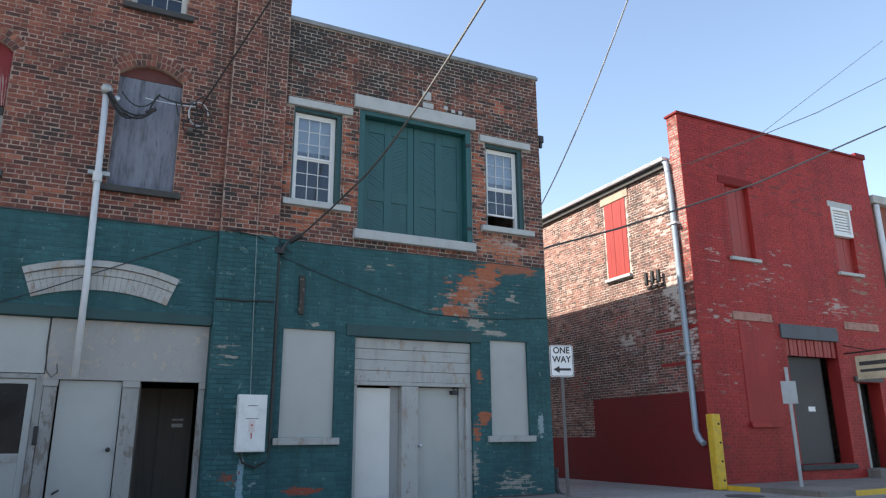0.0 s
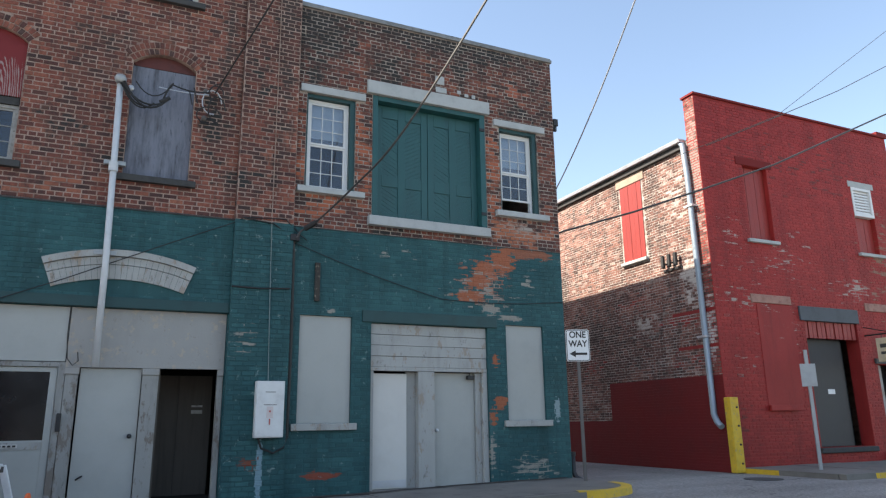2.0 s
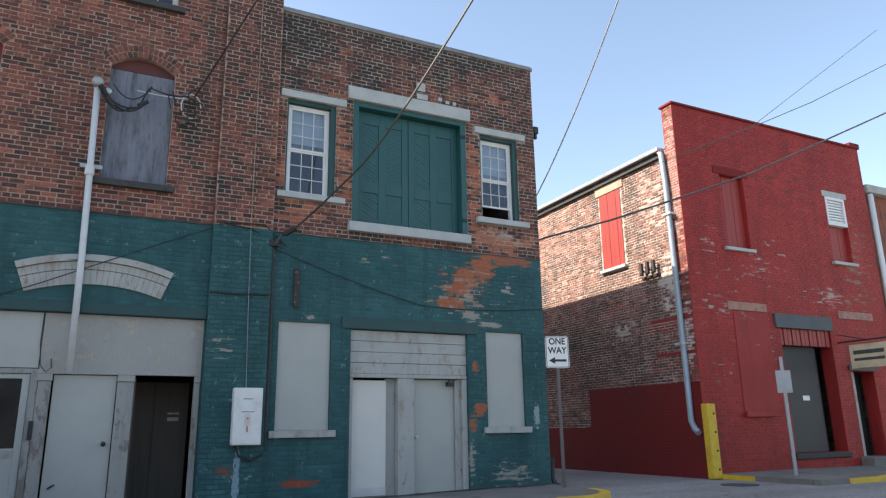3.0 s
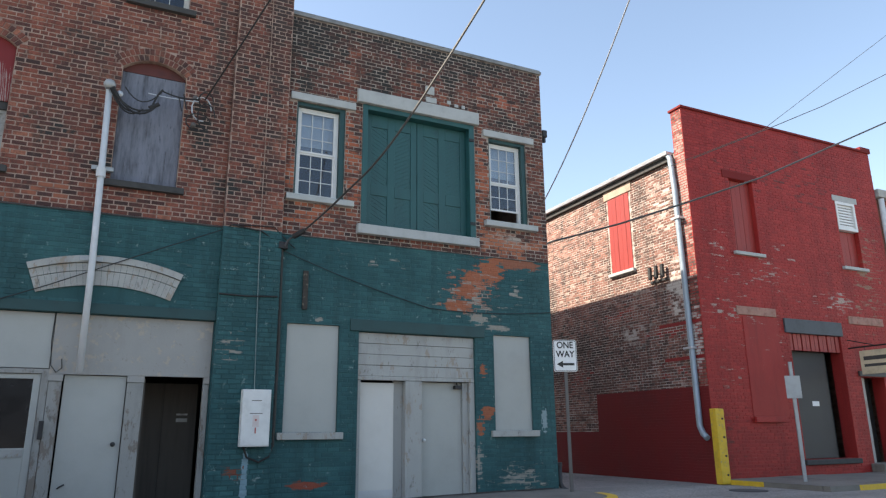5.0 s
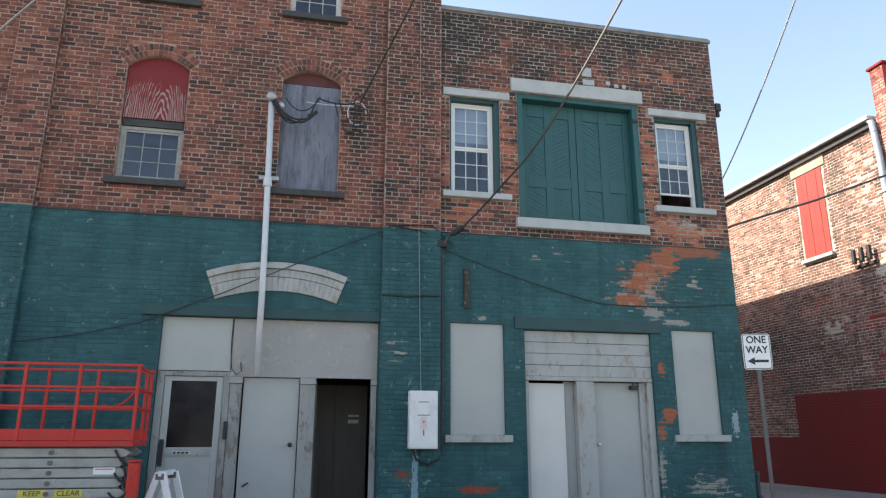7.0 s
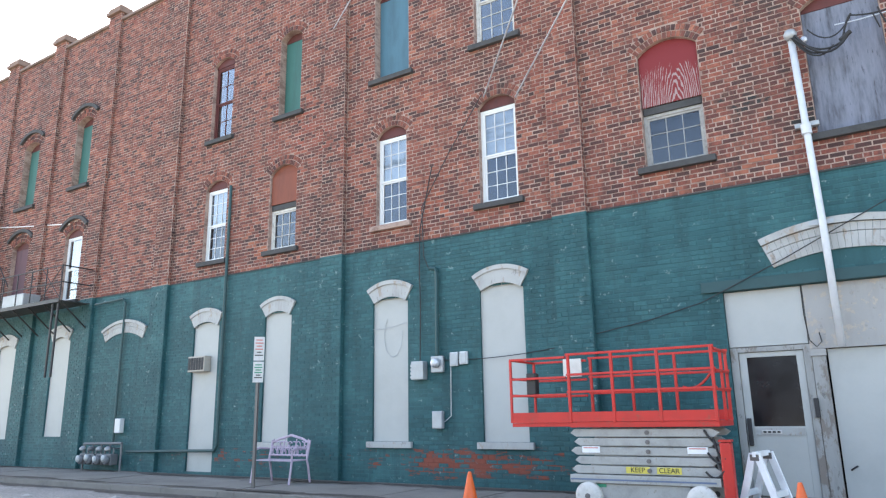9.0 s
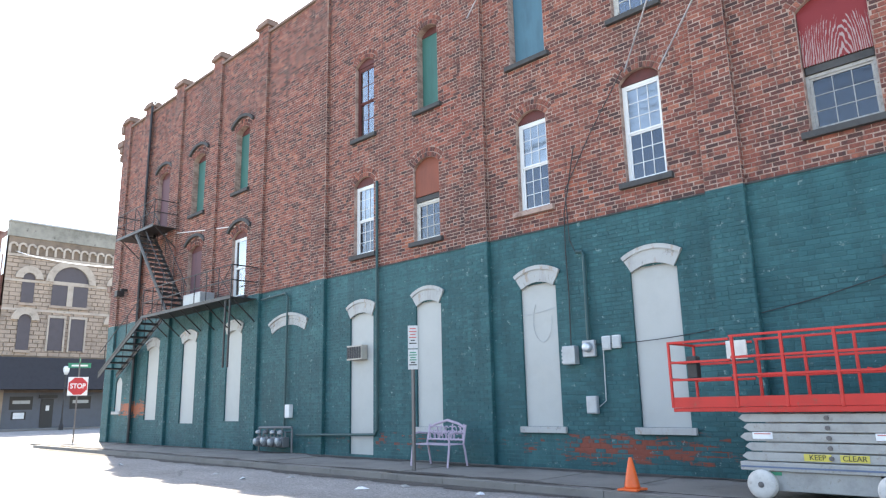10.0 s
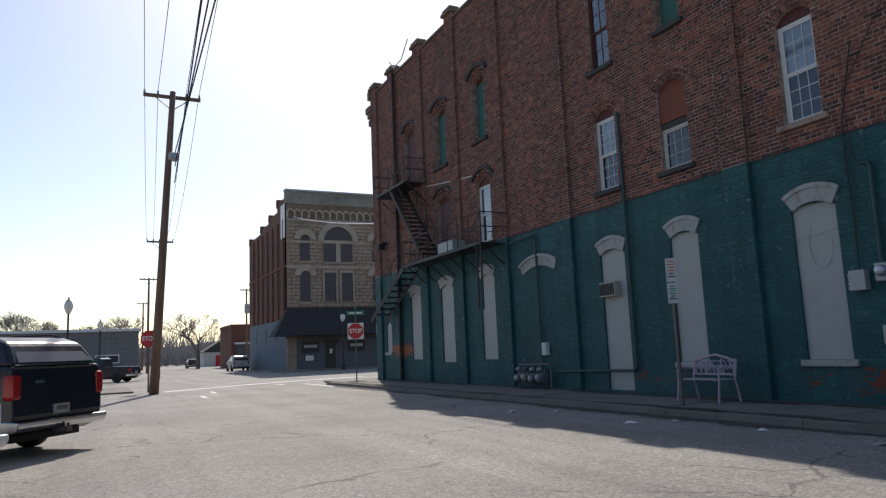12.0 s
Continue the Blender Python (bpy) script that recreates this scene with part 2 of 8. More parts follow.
TEAL = paint_on_brick("teal_masonry_paint", (0.0145, 0.089, 0.099), (0.038, 0.140, 0.146),
    [(6.9, 4.46, 1.05, 0.26, 0.62, (0.32, 0.115, 0.065)), (6.36, 4.28, 0.40, 0.45, 0.78, ORANGE), (5.95, 4.08, 0.52, 0.26, 0.72, ORANGE), (5.78, 3.80, 0.46, 0.30, 0.78, ORANGE), (5.62, 3.50, 0.55, 0.22, 0.74, ORANGE), (6.02, 3.26, 0.38, 0.16, 0.66, PALE), (6.48, 3.10, 0.42, 0.12, 0.62, PALE), (5.9, 3.8, 1.0, 0.9, 0.40, (0.42, 0.14, 0.075)), (5.9, 3.6, 1.3, 1.0, 0.27, PALE), (6.9, 3.9, 0.5, 0.7, 0.24, PALE), (2.9, 3.06, 0.14, 0.07, 0.7, PALE),
     (0.6, 3.75, 0.9, 0.4, 0.16, PALE), (1.4, 2.5, 0.4, 0.6, 0.24, PALE), (3.9, 4.2, 1.6, 0.3, 0.22, PALE), (1.75, 0.45, 0.075, 0.75, 0.9, (0.22, 0.36, 0.42)), (6.20, 1.50, 0.22, 0.17, 0.74, ORANGE), (6.04, 1.20, 0.16, 0.32, 0.62, ORANGE), (6.12, 2.28, 0.13, 0.22, 0.52, ORANGE), (5.98, 0.62, 0.18, 0.8, 0.52, PALE), (7.46, 1.35, 0.10, 0.36, 0.72, (0.30, 0.40, 0.42)),
     (6.9, 0.32, 1.0, 0.5, 0.34, PALE), (2.75, 0.33, 0.50, 0.13, 0.66, (0.30, 0.07, 0.04)), (1.62, 0.55, 0.3, 0.22, 0.38, (0.25, 0.07, 0.04)), (-6.6, 0.38, 4.4, 0.42, 0.40, (0.25, 0.06, 0.035)), (-13.0, 0.4, 3.5, 0.4, 0.30, (0.22, 0.06, 0.04)), (-27.2, 1.25, 2.6, 0.5, 0.62, ORANGE)], (0.24, 0.32, 0.31), 0.112)
RED = paint_on_brick("red_masonry_paint", (0.345, 0.023, 0.021), (0.44, 0.036, 0.031),
    [(13.2, 3.9, 2.2, 0.8, 0.24, (0.42, 0.34, 0.30)), (12.9, 5.6, 0.8, 1.2, 0.21, (0.46, 0.36, 0.32)), (14.2, 3.2, 1.5, 1.0, 0.20, (0.45, 0.33, 0.29)), (12.9, 2.4, 0.8, 0.8, 0.20, (0.42, 0.30, 0.26)), (17.2, 4.4, 1.6, 0.8, 0.26, (0.46, 0.36, 0.32)), (18.4, 5.2, 1.6, 2.6, 0.30, (0.30, 0.16, 0.11)), (15.9, 7.6, 5.0, 1.9, 0.24, (0.17, 0.030, 0.026)), (14.5, 5.0, 3.5, 1.2, 0.18, (0.45, 0.36, 0.32)), (12.6, 1.2, 1.2, 1.6, 0.2, (0.17, 0.03, 0.025))], (0.46, 0.32, 0.28), 0.045)
RED_LOW = surface("dark_red_wall_paint", (0.165, 0.007, 0.007), 0.85, vary=0.25, scale=1.2, relief=0.3)
GREY = surface("pale_grey_paint", (0.385, 0.395, 0.375), 0.55, vary=0.10, scale=1.4, grain=25, relief=0.08)
GREY_OLD = patched("flaking_grey_paint", (0.37, 0.375, 0.36), (0.30, 0.245, 0.19), (0.15, 0.14, 0.125), 0.65, 6.0, 0.565, (1.0, 1.0, 0.45))
STUCCO = patched("patched_grey_stucco", (0.335, 0.33, 0.315), (0.43, 0.365, 0.30), (0.24, 0.225, 0.205), 0.85, 7.5, 0.555)
JAMB = patched("grimy_flaking_jamb_paint", (0.30, 0.30, 0.285), (0.17, 0.135, 0.11), (0.085, 0.078, 0.07), 0.75, 6.5, 0.53, (1.0, 1.0, 0.4))
STONE = surface("grey_stone_lintel", (0.40, 0.42, 0.42), 0.8, vary=0.18, scale=4, grain=50, relief=0.3)
WHITE = surface("white_vinyl", (0.66, 0.67, 0.67), 0.4, vary=0.06, scale=4, relief=0.05)
WHITE_OLD = surface("peeling_white_paint", (0.55, 0.54, 0.51), 0.6, vary=0.3, scale=9, relief=0.3, dirt=(0.20, 0.17, 0.14))
TEAL_WOOD = surface("teal_door_paint", (0.012, 0.082, 0.086), 0.45, vary=0.25, scale=3, relief=0.15, stretch=(1, 1, 0.3))
TEAL_DARK = surface("dark_teal_trim_paint", (0.010, 0.055, 0.058), 0.5, vary=0.25, scale=3, relief=0.15)
PLYWOOD = surface("weathered_grey_plywood", (0.17, 0.185, 0.23), 0.85, vary=0.6, scale=4.5, grain=22, relief=0.4, dirt=(0.055, 0.058, 0.075), stretch=(2.6, 1, 0.4))
SILL_DARK = surface("dark_stone_sill", (0.055, 0.055, 0.055), 0.85, vary=0.4, scale=6, relief=0.4)
REVEAL = surface("dark_red_reveal_paint", (0.10, 0.025, 0.022), 0.7, vary=0.4, scale=5)
METAL = surface("galvanised_metal", (0.55, 0.57, 0.60), 0.45, 0.6, vary=0.12, scale=5, relief=0.05)
PIPE_WHITE = surface("painted_white_conduit", (0.56, 0.58, 0.60), 0.45, vary=0.12, scale=5, relief=0.05)
BLACK = surface("black_iron", (0.018, 0.018, 0.02), 0.55, vary=0.3, scale=6)
RUBBER = surface("black_cable", (0.015, 0.015, 0.016), 0.6, vary=0.2, scale=6)
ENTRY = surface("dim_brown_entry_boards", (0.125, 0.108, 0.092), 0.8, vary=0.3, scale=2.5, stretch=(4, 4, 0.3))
# Very dark colour carries the shade of the unlit rooms.
DARK_ROOM = surface("unlit_room_shade", (0.035, 0.033, 0.030), 0.9, vary=0.3, scale=1.5)
GLASS = glass_material("old_window_glass", (0.75, 0.82, 0.88), 1.9)
GLASS_BLUE = glass_material("dark_window_glass", (0.30, 0.38, 0.50), 1.65)
SCREEN, screen_tree, screen_bsdf, screen_link = nodes_of("grey_insect_screen")
screen_bsdf.inputs["Base Color"].default_value = (0.20, 0.225, 0.26, 1)
screen_bsdf.inputs["Alpha"].default_value = 0.75
screen_bsdf.inputs["Roughness"].default_value = 0.8
BLIND = surface("white_blind", (0.60, 0.66, 0.72), 0.7, vary=0.08, scale=5, stretch=(0.2, 1, 6))
COPING = surface("metal_coping", (0.24, 0.245, 0.245), 0.6, 0.2, vary=0.5, scale=2.2, dirt=(0.05, 0.048, 0.045))
def asphalt():
    m, t, b, link = nodes_of("worn_asphalt")
    col = ramp(t, noise_at(t, 0.35, 6, 0.6), [(0.3, (0.195, 0.187, 0.177)), (0.55, (0.246, 0.237, 0.225)), (0.75, (0.285, 0.275, 0.262))])
    col = mix(t, 0.55, col, ramp(t, noise_at(t, 14, 5, 0.75), [(0.38, (0.68, 0.67, 0.66)), (0.62, (1.25, 1.24, 1.22))]), "MULTIPLY")
    col = mix(t, 0.5, col, ramp(t, noise_at(t, 1.0, 5, 0.6, (0.06, 1.1, 1.0)), [(0.35, (0.72, 0.72, 0.72)), (0.65, (1.2, 1.2, 1.19))]), "MULTIPLY")
    stones = ramp(t, noise_at(t, 34, 4, 0.8), [(0.36, (0.42, 0.42, 0.42)), (0.5, (1, 1, 1)), (0.64, (1.65, 1.6, 1.54))])
    col = mix(t, 0.75, col, stones, "MULTIPLY")
    vor = t.nodes.new("ShaderNodeTexVoronoi")
    vor.feature = "DISTANCE_TO_EDGE"
    vor.inputs["Scale"].default_value = 0.28
    geo = t.nodes.new("ShaderNodeNewGeometry")
    wob = add(t, "ShaderNodeTexNoise", Scale=1.6, Detail=5.0)
    link(geo.outputs["Position"], wob.inputs["Vector"])
    jig = t.nodes.new("ShaderNodeVectorMath")
    jig.operation = "MULTIPLY_ADD"
    link(wob.outputs["Color"], jig.inputs[0])
    jig.inputs[1].default_value = (0.9, 0.9, 0.0)
    link(geo.outputs["Position"], jig.inputs[2])
    link(jig.outputs["Vector"], vor.inputs["Vector"])
    crack = calc(t, "MULTIPLY", calc(t, "LESS_THAN", vor.outputs["Distance"], 0.006), ramp(t, noise_at(t, 0.5, 3), [(0.45, (0, 0, 0)), (0.55, (1, 1, 1))]))
    col = mix(t, calc(t, "MULTIPLY", crack, 0.6), col, (0.05, 0.048, 0.045))
    link(col, b.inputs["Base Color"])
    b.inputs["Roughness"].default_value = 0.88
    bump(t, b, noise_at(t, 75, 4, 0.8), 0.7, 0.008)
    return m


ASPHALT = asphalt()
CONCRETE = surface("old_concrete", (0.185, 0.172, 0.152), 0.9, vary=0.35, scale=0.9, grain=45, relief=0.45, dirt=(0.10, 0.09, 0.08))
YELLOW = surface("worn_yellow_paint", (0.66, 0.42, 0.03), 0.6, vary=0.25, scale=5, dirt=(0.30, 0.25, 0.15))
ROOFING = surface("dark_roofing", (0.05, 0.05, 0.05), 0.9, vary=0.3, scale=2)
LINE_WHITE = surface("worn_road_paint", (0.72, 0.72, 0.70), 0.7, vary=0.2, scale=3, dirt=(0.4, 0.4, 0.38))


# ---- mesh helpers ----
class Shape:
    """Collects boxes, tubes and bands into one mesh."""

    def __init__(self):
        self.v, self.f = [], []

    def raw(self, verts, faces):
        n = len(self.v)
        self.v += [tuple(p) for p in verts]
        self.f += [tuple(i + n for i in f) for f in faces]
        return self

    def box(self, x0, x1, y0, y1, z0, z1, m=None):
        vs = [Vector((x, y, z)) for z in (z0, z1) for y in (y0, y1) for x in (x0, x1)]
        if m is not None:
            vs = [m @ p for p in vs]
        return self.raw(vs, [(0, 2, 3, 1), (4, 5, 7, 6), (0, 1, 5, 4), (2, 6, 7, 3), (0, 4, 6, 2), (1, 3, 7, 5)])

    def tube(self, pts, r, n=6, r1=None):
        pts = [Vector(p) for p in pts]
        rings, last = [], None
        for i, p in enumerate(pts):
            d = (pts[min(i + 1, len(pts) - 1)] - pts[max(i - 1, 0)]).normalized()
            ref = last if last is not None else (Vector((0, 0, 1)) if abs(d.z) < 0.9 else Vector((1, 0, 0)))
            a = (ref - d * ref.dot(d)).normalized()
            last, b = a, d.cross(a)
            rad = r if r1 is None else r + (r1 - r) * i / (len(pts) - 1)
            rings.append([p + (a * math.cos(2 * math.pi * k / n) + b * math.sin(2 * math.pi * k / n)) * rad for k in range(n)])
        faces = [(i * n + k, i * n + (k + 1) % n, (i + 1) * n + (k + 1) % n, (i + 1) * n + k) for i in range(len(pts) - 1) for k in range(n)]
        faces += [tuple(range(n))[::-1], tuple(range((len(pts) - 1) * n, len(pts) * n))]
        return self.raw([p for ring in rings for p in ring], faces)

    def band(self, cx, cz, r0, r1, half, y0, y1, n=14, mid=0.0):
        """A curved band in the plane of the front; half: half its angle in degrees."""
        vs = []
        for i in range(n + 1):
            a = radians(mid - half + 2 * half * i / n)
            for r, y in ((r0, y0), (r1, y0), (r1, y1), (r0, y1)):
                vs.append((cx + r * math.sin(a), y, cz + r * math.cos(a)))
        fs = [(i * 4 + k, i * 4 + (k + 1) % 4, i * 4 + 4 + (k + 1) % 4, i * 4 + 4 + k) for i in range(n) for k in range(4)]
        return self.raw(vs, fs + [(3, 2, 1, 0), (n * 4, n * 4 + 1, n * 4 + 2, n * 4 + 3)])

    def lathe(self, prof, centre=(0, 0, 0), n=16, m=None):
        c = Vector(centre)
        vs = [c + Vector((r * math.cos(2 * math.pi * k / n), r * math.sin(2 * math.pi * k / n), z)) for r, z in prof for k in range(n)]
        if m is not None:
            vs = [m @ p for p in vs]
        fs = [(i * n + k, i * n + (k + 1) % n, (i + 1) * n + (k + 1) % n, (i + 1) * n + k) for i in range(len(prof) - 1) for k in range(n)]
        return self.raw(vs, fs + [tuple(range(n))[::-1], tuple(range((len(prof) - 1) * n, len(prof) * n))])

    def prism(self, outline, y0, y1, m=None):
        """An outline of (x, z) pushed from y0 to y1."""
        n = len(outline)
        vs = [Vector((x, y, z)) for y in (y0, y1) for x, z in outline]
        if m is not None:
            vs = [m @ p for p in vs]
        return self.raw(vs, [tuple(range(n)), tuple(range(n, 2 * n))[::-1]] + [(i, i + n, (i + 1) % n + n, (i + 1) % n) for i in range(n)])

    def mesh(self, name, material, smooth=False):
        me = bpy.data.meshes.new(name)
        me.from_pydata(self.v, [], self.f)
        bm = bmesh.new()
        bm.from_mesh(me)
        bmesh.ops.recalc_face_normals(bm, faces=bm.faces)
        bm.to_mesh(me)
        bm.free()
        me.materials.append(material)
        if smooth:
            for p in me.polygons:
                p.use_smooth = len(p.vertices) == 4
        return me


def part(name, shape, material, parent=None, label="", bevel=0.0, smooth=False):
    ob = new(name, shape.mesh(name, material, smooth))
    ob.parent = parent
    if bevel:
        b = ob.modifiers.new("bevel", "BEVEL")
        b.width, b.segments, b.limit_method = bevel, 2, "ANGLE"
    return tagged(ob, label)


def thing(name, label, category, at=(0, 0, 0), rz=0.0, group="", kind=""):
    ob = new(name)
    ob.empty_display_size = 0.2
    ob.matrix_world = pose(*at, 0, 0, rz)
    return tagged(ob, label, category, group, kind)


def setting(name, shape, material, label="", category="", bevel=0.0):
    return tagged(part(name, shape, material, bevel=bevel), label, category, kind="structure")


# ---- walls and bricks ----
class Hole:
    """An opening with a flat head or a segmental arch; ring: width of the arch's brick ring."""

    def __init__(self, x0, x1, z0, z1, rise=0.0, ring=0.0):
        self.x0, self.x1, self.z0, self.z1, self.rise, self.ring = x0, x1, z0, z1, rise, ring
        self.cx, self.half = (x0 + x1) / 2, (x1 - x0) / 2
        self.r = (self.half ** 2 + rise ** 2) / (2 * rise) if rise else 0
        self.cz = z1 + rise - self.r
        self.angle = math.degrees(math.asin(min(1, self.half / self.r))) if rise else 0

    def span(self, z0, z1):
        z = (z0 + z1) / 2
        if z1 <= self.z0 + 0.01 or z <= self.z1 and z0 >= self.z1:
            return None
        if z <= self.z1:
            return (self.x0, self.x1)
        if not self.rise:
            return None
        out = self.r + self.ring
        if z - self.cz >= out:
            return None
        w = math.sqrt(out ** 2 - (z - self.cz) ** 2)
        edge = (self.r + self.ring) * math.sin(radians(self.angle))
        low = self.cz + (z - self.cz)
        w = min(w, edge, (z - self.cz) * math.tan(radians(self.angle)) if low > self.cz else edge)
        return (self.cx - max(w, self.half if z < self.z1 + 0.02 else 0), self.cx + max(w, self.half if z < self.z1 + 0.02 else 0))


def wall_shape(x0, x1, z0, z1, holes, y0=0.0, depth=0.35):
    """A wall along x with openings cut through it, as one closed shape."""
    s = Shape()
    xs = sorted({x0, x1, *[v for h in holes for v in (h.x0, h.x1) if x0 < v < x1]})
    zs = sorted({z0, z1, *[v for h in holes for v in (h.z0, h.z1 + h.rise) if z0 < v < z1]})
    y1 = y0 + depth
    for a, b in zip(xs, xs[1:]):
        for c, d in zip(zs, zs[1:]):
            mx, mz = (a + b) / 2, (c + d) / 2
            if any(h.x0 < mx < h.x1 and h.z0 < mz < h.z1 + h.rise for h in holes):
                continue
            s.raw([(a, y0, c), (b, y0, c), (b, y0, d), (a, y0, d)], [(0, 1, 2, 3)])
            s.raw([(a, y1, c), (b, y1, c), (b, y1, d), (a, y1, d)], [(3, 2, 1, 0)])
    for h in holes:
        top = h.z1 + h.rise
        s.raw([(h.x0, y0, h.z0), (h.x0, y1, h.z0), (h.x0, y1, top), (h.x0, y0, top)], [(0, 1, 2, 3)])
        s.raw([(h.x1, y0, h.z0), (h.x1, y1, h.z0), (h.x1, y1, top), (h.x1, y0, top)], [(3, 2, 1, 0)])
        s.raw([(h.x0, y0, h.z0), (h.x1, y0, h.z0), (h.x1, y1, h.z0), (h.x0, y1, h.z0)], [(0, 1, 2, 3)])
        s.raw([(h.x0, y0, top), (h.x1, y0, top), (h.x1, y1, top), (h.x0, y1, top)], [(3, 2, 1, 0)])
        if h.rise:
            n = 10
            arc = [(h.cx + h.r * math.sin(a), h.cz + h.r * math.cos(a)) for a in [radians(h.angle) * (2 * i / n - 1) for i in range(n + 1)]]
            for (xa, za), (xb, zb) in zip(arc, arc[1:]):
                s.raw([(xa, y0, za), (xb, y0, zb), (xb, y0, top), (xa, y0, top)], [(0, 1, 2, 3)])
                s.raw([(xa, y0, za), (xb, y0, zb), (xb, y1, zb), (xa, y1, za)], [(3, 2, 1, 0)])
    for xa in (x0, x1):
        s.raw([(xa, y0, z0), (xa, y1, z0), (xa, y1, z1), (xa, y0, z1)], [(0, 1, 2, 3)])
    for za in (z0, z1):
        s.raw([(x0, y0, za), (x1, y0, za), (x1, y1, za), (x0, y1, za)], [(0, 1, 2, 3)])
    return s


COURSE, LENGTH, JOINT, PROUD = 0.077, 0.214, 0.0165, 0.006
rng = np.random.default_rng(7)


def layout(u0, u1, z0, z1, holes=(), course=COURSE, length=LENGTH, joint=JOINT):
    """Running-bond bricks (u0, u1, z0, z1) between the openings."""
    out = []
    first, last = int(math.floor(z0 / course)), int(math.ceil(z1 / course))
    for k in range(first, last):
        a, b = max(z0, k * course), min(z1, (k + 1) * course)
        if b - a < 0.025:
            continue
        free = [(u0, u1)]
        for h in holes:
            sp = h.span(a, b)
            if sp:
                free = [q for p, r in free for q in ((p, min(r, sp[0])), (max(p, sp[1]), r)) if q[1] - q[0] > 0.03]
        step = length if k % 6 else length * 0.55
        shift = (k % 2) * step / 2 + (k * 0.37 % 1) * 0.02
        for p, r in free:
            i = math.floor((p - shift) / step)
            while i * step + shift < r:
                c, d = max(p, i * step + shift), min(r, (i + 1) * step + shift)
                if d - c > 0.035:
                    out.append((c + joint / 2, d - joint / 2, a + joint / 2, b - joint / 2))
                i += 1
    return out


def brick_field(name, bricks, origin, along, out, material, parent=None, proud=PROUD, label="", rough=0.003):
    """All bricks of a face as one mesh of small blocks that stand proud of the mortar."""
    q = np.array(bricks)
    n = len(q)
    d = proud + rng.uniform(-rough, rough, n)
    jit = rng.uniform(-0.0045, 0.0045, (n, 4))
    q = q + jit
    o, e, w, up = np.array(origin), np.array(along), np.array(out), np.array((0, 0, 1.0))
    uv = [(q[:, 0], q[:, 2]), (q[:, 1], q[:, 2]), (q[:, 1], q[:, 3]), (q[:, 0], q[:, 3])]
    inset = 0.003
    sgn = [(1, 1), (-1, 1), (-1, -1), (1, -1)]
    back = [o + u[:, None] * e + z[:, None] * up for u, z in uv]
    front = [o + (u + sx * inset)[:, None] * e + (z + sz * inset)[:, None] * up + d[:, None] * w for (u, z), (sx, sz) in zip(uv, sgn)]
    verts = np.stack(back + front, axis=1).reshape(-1, 3)
    pat = np.array([(4, 5, 6, 7), (0, 1, 5, 4), (1, 2, 6, 5), (2, 3, 7, 6), (3, 0, 4, 7)])
    if np.cross(e, up) @ w < 0:
        pat = pat[:, ::-1]
    faces = (pat[None] + (np.arange(n) * 8)[:, None, None]).reshape(-1, 4)
    me = bpy.data.meshes.new(name)
    me.from_pydata(verts.tolist(), [], faces.tolist())
    me.materials.append(material)
    ob = new(name, me)
    ob.parent = parent
    return tagged(ob, label, kind="stuff")


def single_bricks(bricks, origin, along, out, material, parent, proud=PROUD):
    """Bricks as objects of their own that share a few meshes by their size."""
    shared = {}
    turn = Matrix((tuple(along), tuple(out), (0, 0, 1))).transposed().to_4x4()
    for a, b, c, d in bricks:
        key = (round((b - a) / 0.004), round((d - c) / 0.004))
        if key not in shared:
            w, h = key[0] * 0.002, key[1] * 0.002
            s = Shape()
            i = 0.003
            s.raw([(-w, 0, -h), (w, 0, -h), (w, 0, h), (-w, 0, h), (i - w, proud, i - h), (w - i, proud, i - h), (w - i, proud, h - i), (i - w, proud, h - i)],
                  [(4, 5, 6, 7), (0, 1, 5, 4), (1, 2, 6, 5), (2, 3, 7, 6), (3, 0, 4, 7)])
            shared[key] = s.mesh("brick", material)
        ob = new("brick", shared[key])
        ob.parent = parent
        at = Vector(origin) + Vector(along) * (a + b) / 2 + Vector((0, 0, (c + d) / 2))
        ob.matrix_local = Matrix.Translation(at) @ turn @ pose(0, 0, 0, 0, rng.uniform(-0.5, 0.5), 0)


# ---- ground ----
def level(x):
    """Height of the roadway, which rises a little towards the alley."""
    k = min(1, max(0, (x - 2.0) / 5.0))
    return -0.10 + 0.09 * k * k * (3 - 2 * k)


xs = [-1500, -400, -150, -100, -70, -50, -40] + [-34 + 2 * i for i in range(18)] + [2 + 0.5 * i for i in range(12)] + [8, 12, 20, 40, 100, 400, 1500]
ys = [-1500, -300, -80, -40, -25, -18, -14, -12, -10, -8, -6, -4, -2, 0, 4, 10, 25, 60, 300, 1500]
sheet = Shape()
sheet.raw([(x, y, level(x)) for y in ys for x in xs], [(j * len(xs) + i, j * len(xs) + i + 1, (j + 1) * len(xs) + i + 1, (j + 1) * len(xs) + i) for j in range(len(ys) - 1) for i in range(len(xs) - 1)])
setting("ground", sheet, ASPHALT, "worn grey asphalt street and parking ground with patches", "ground")


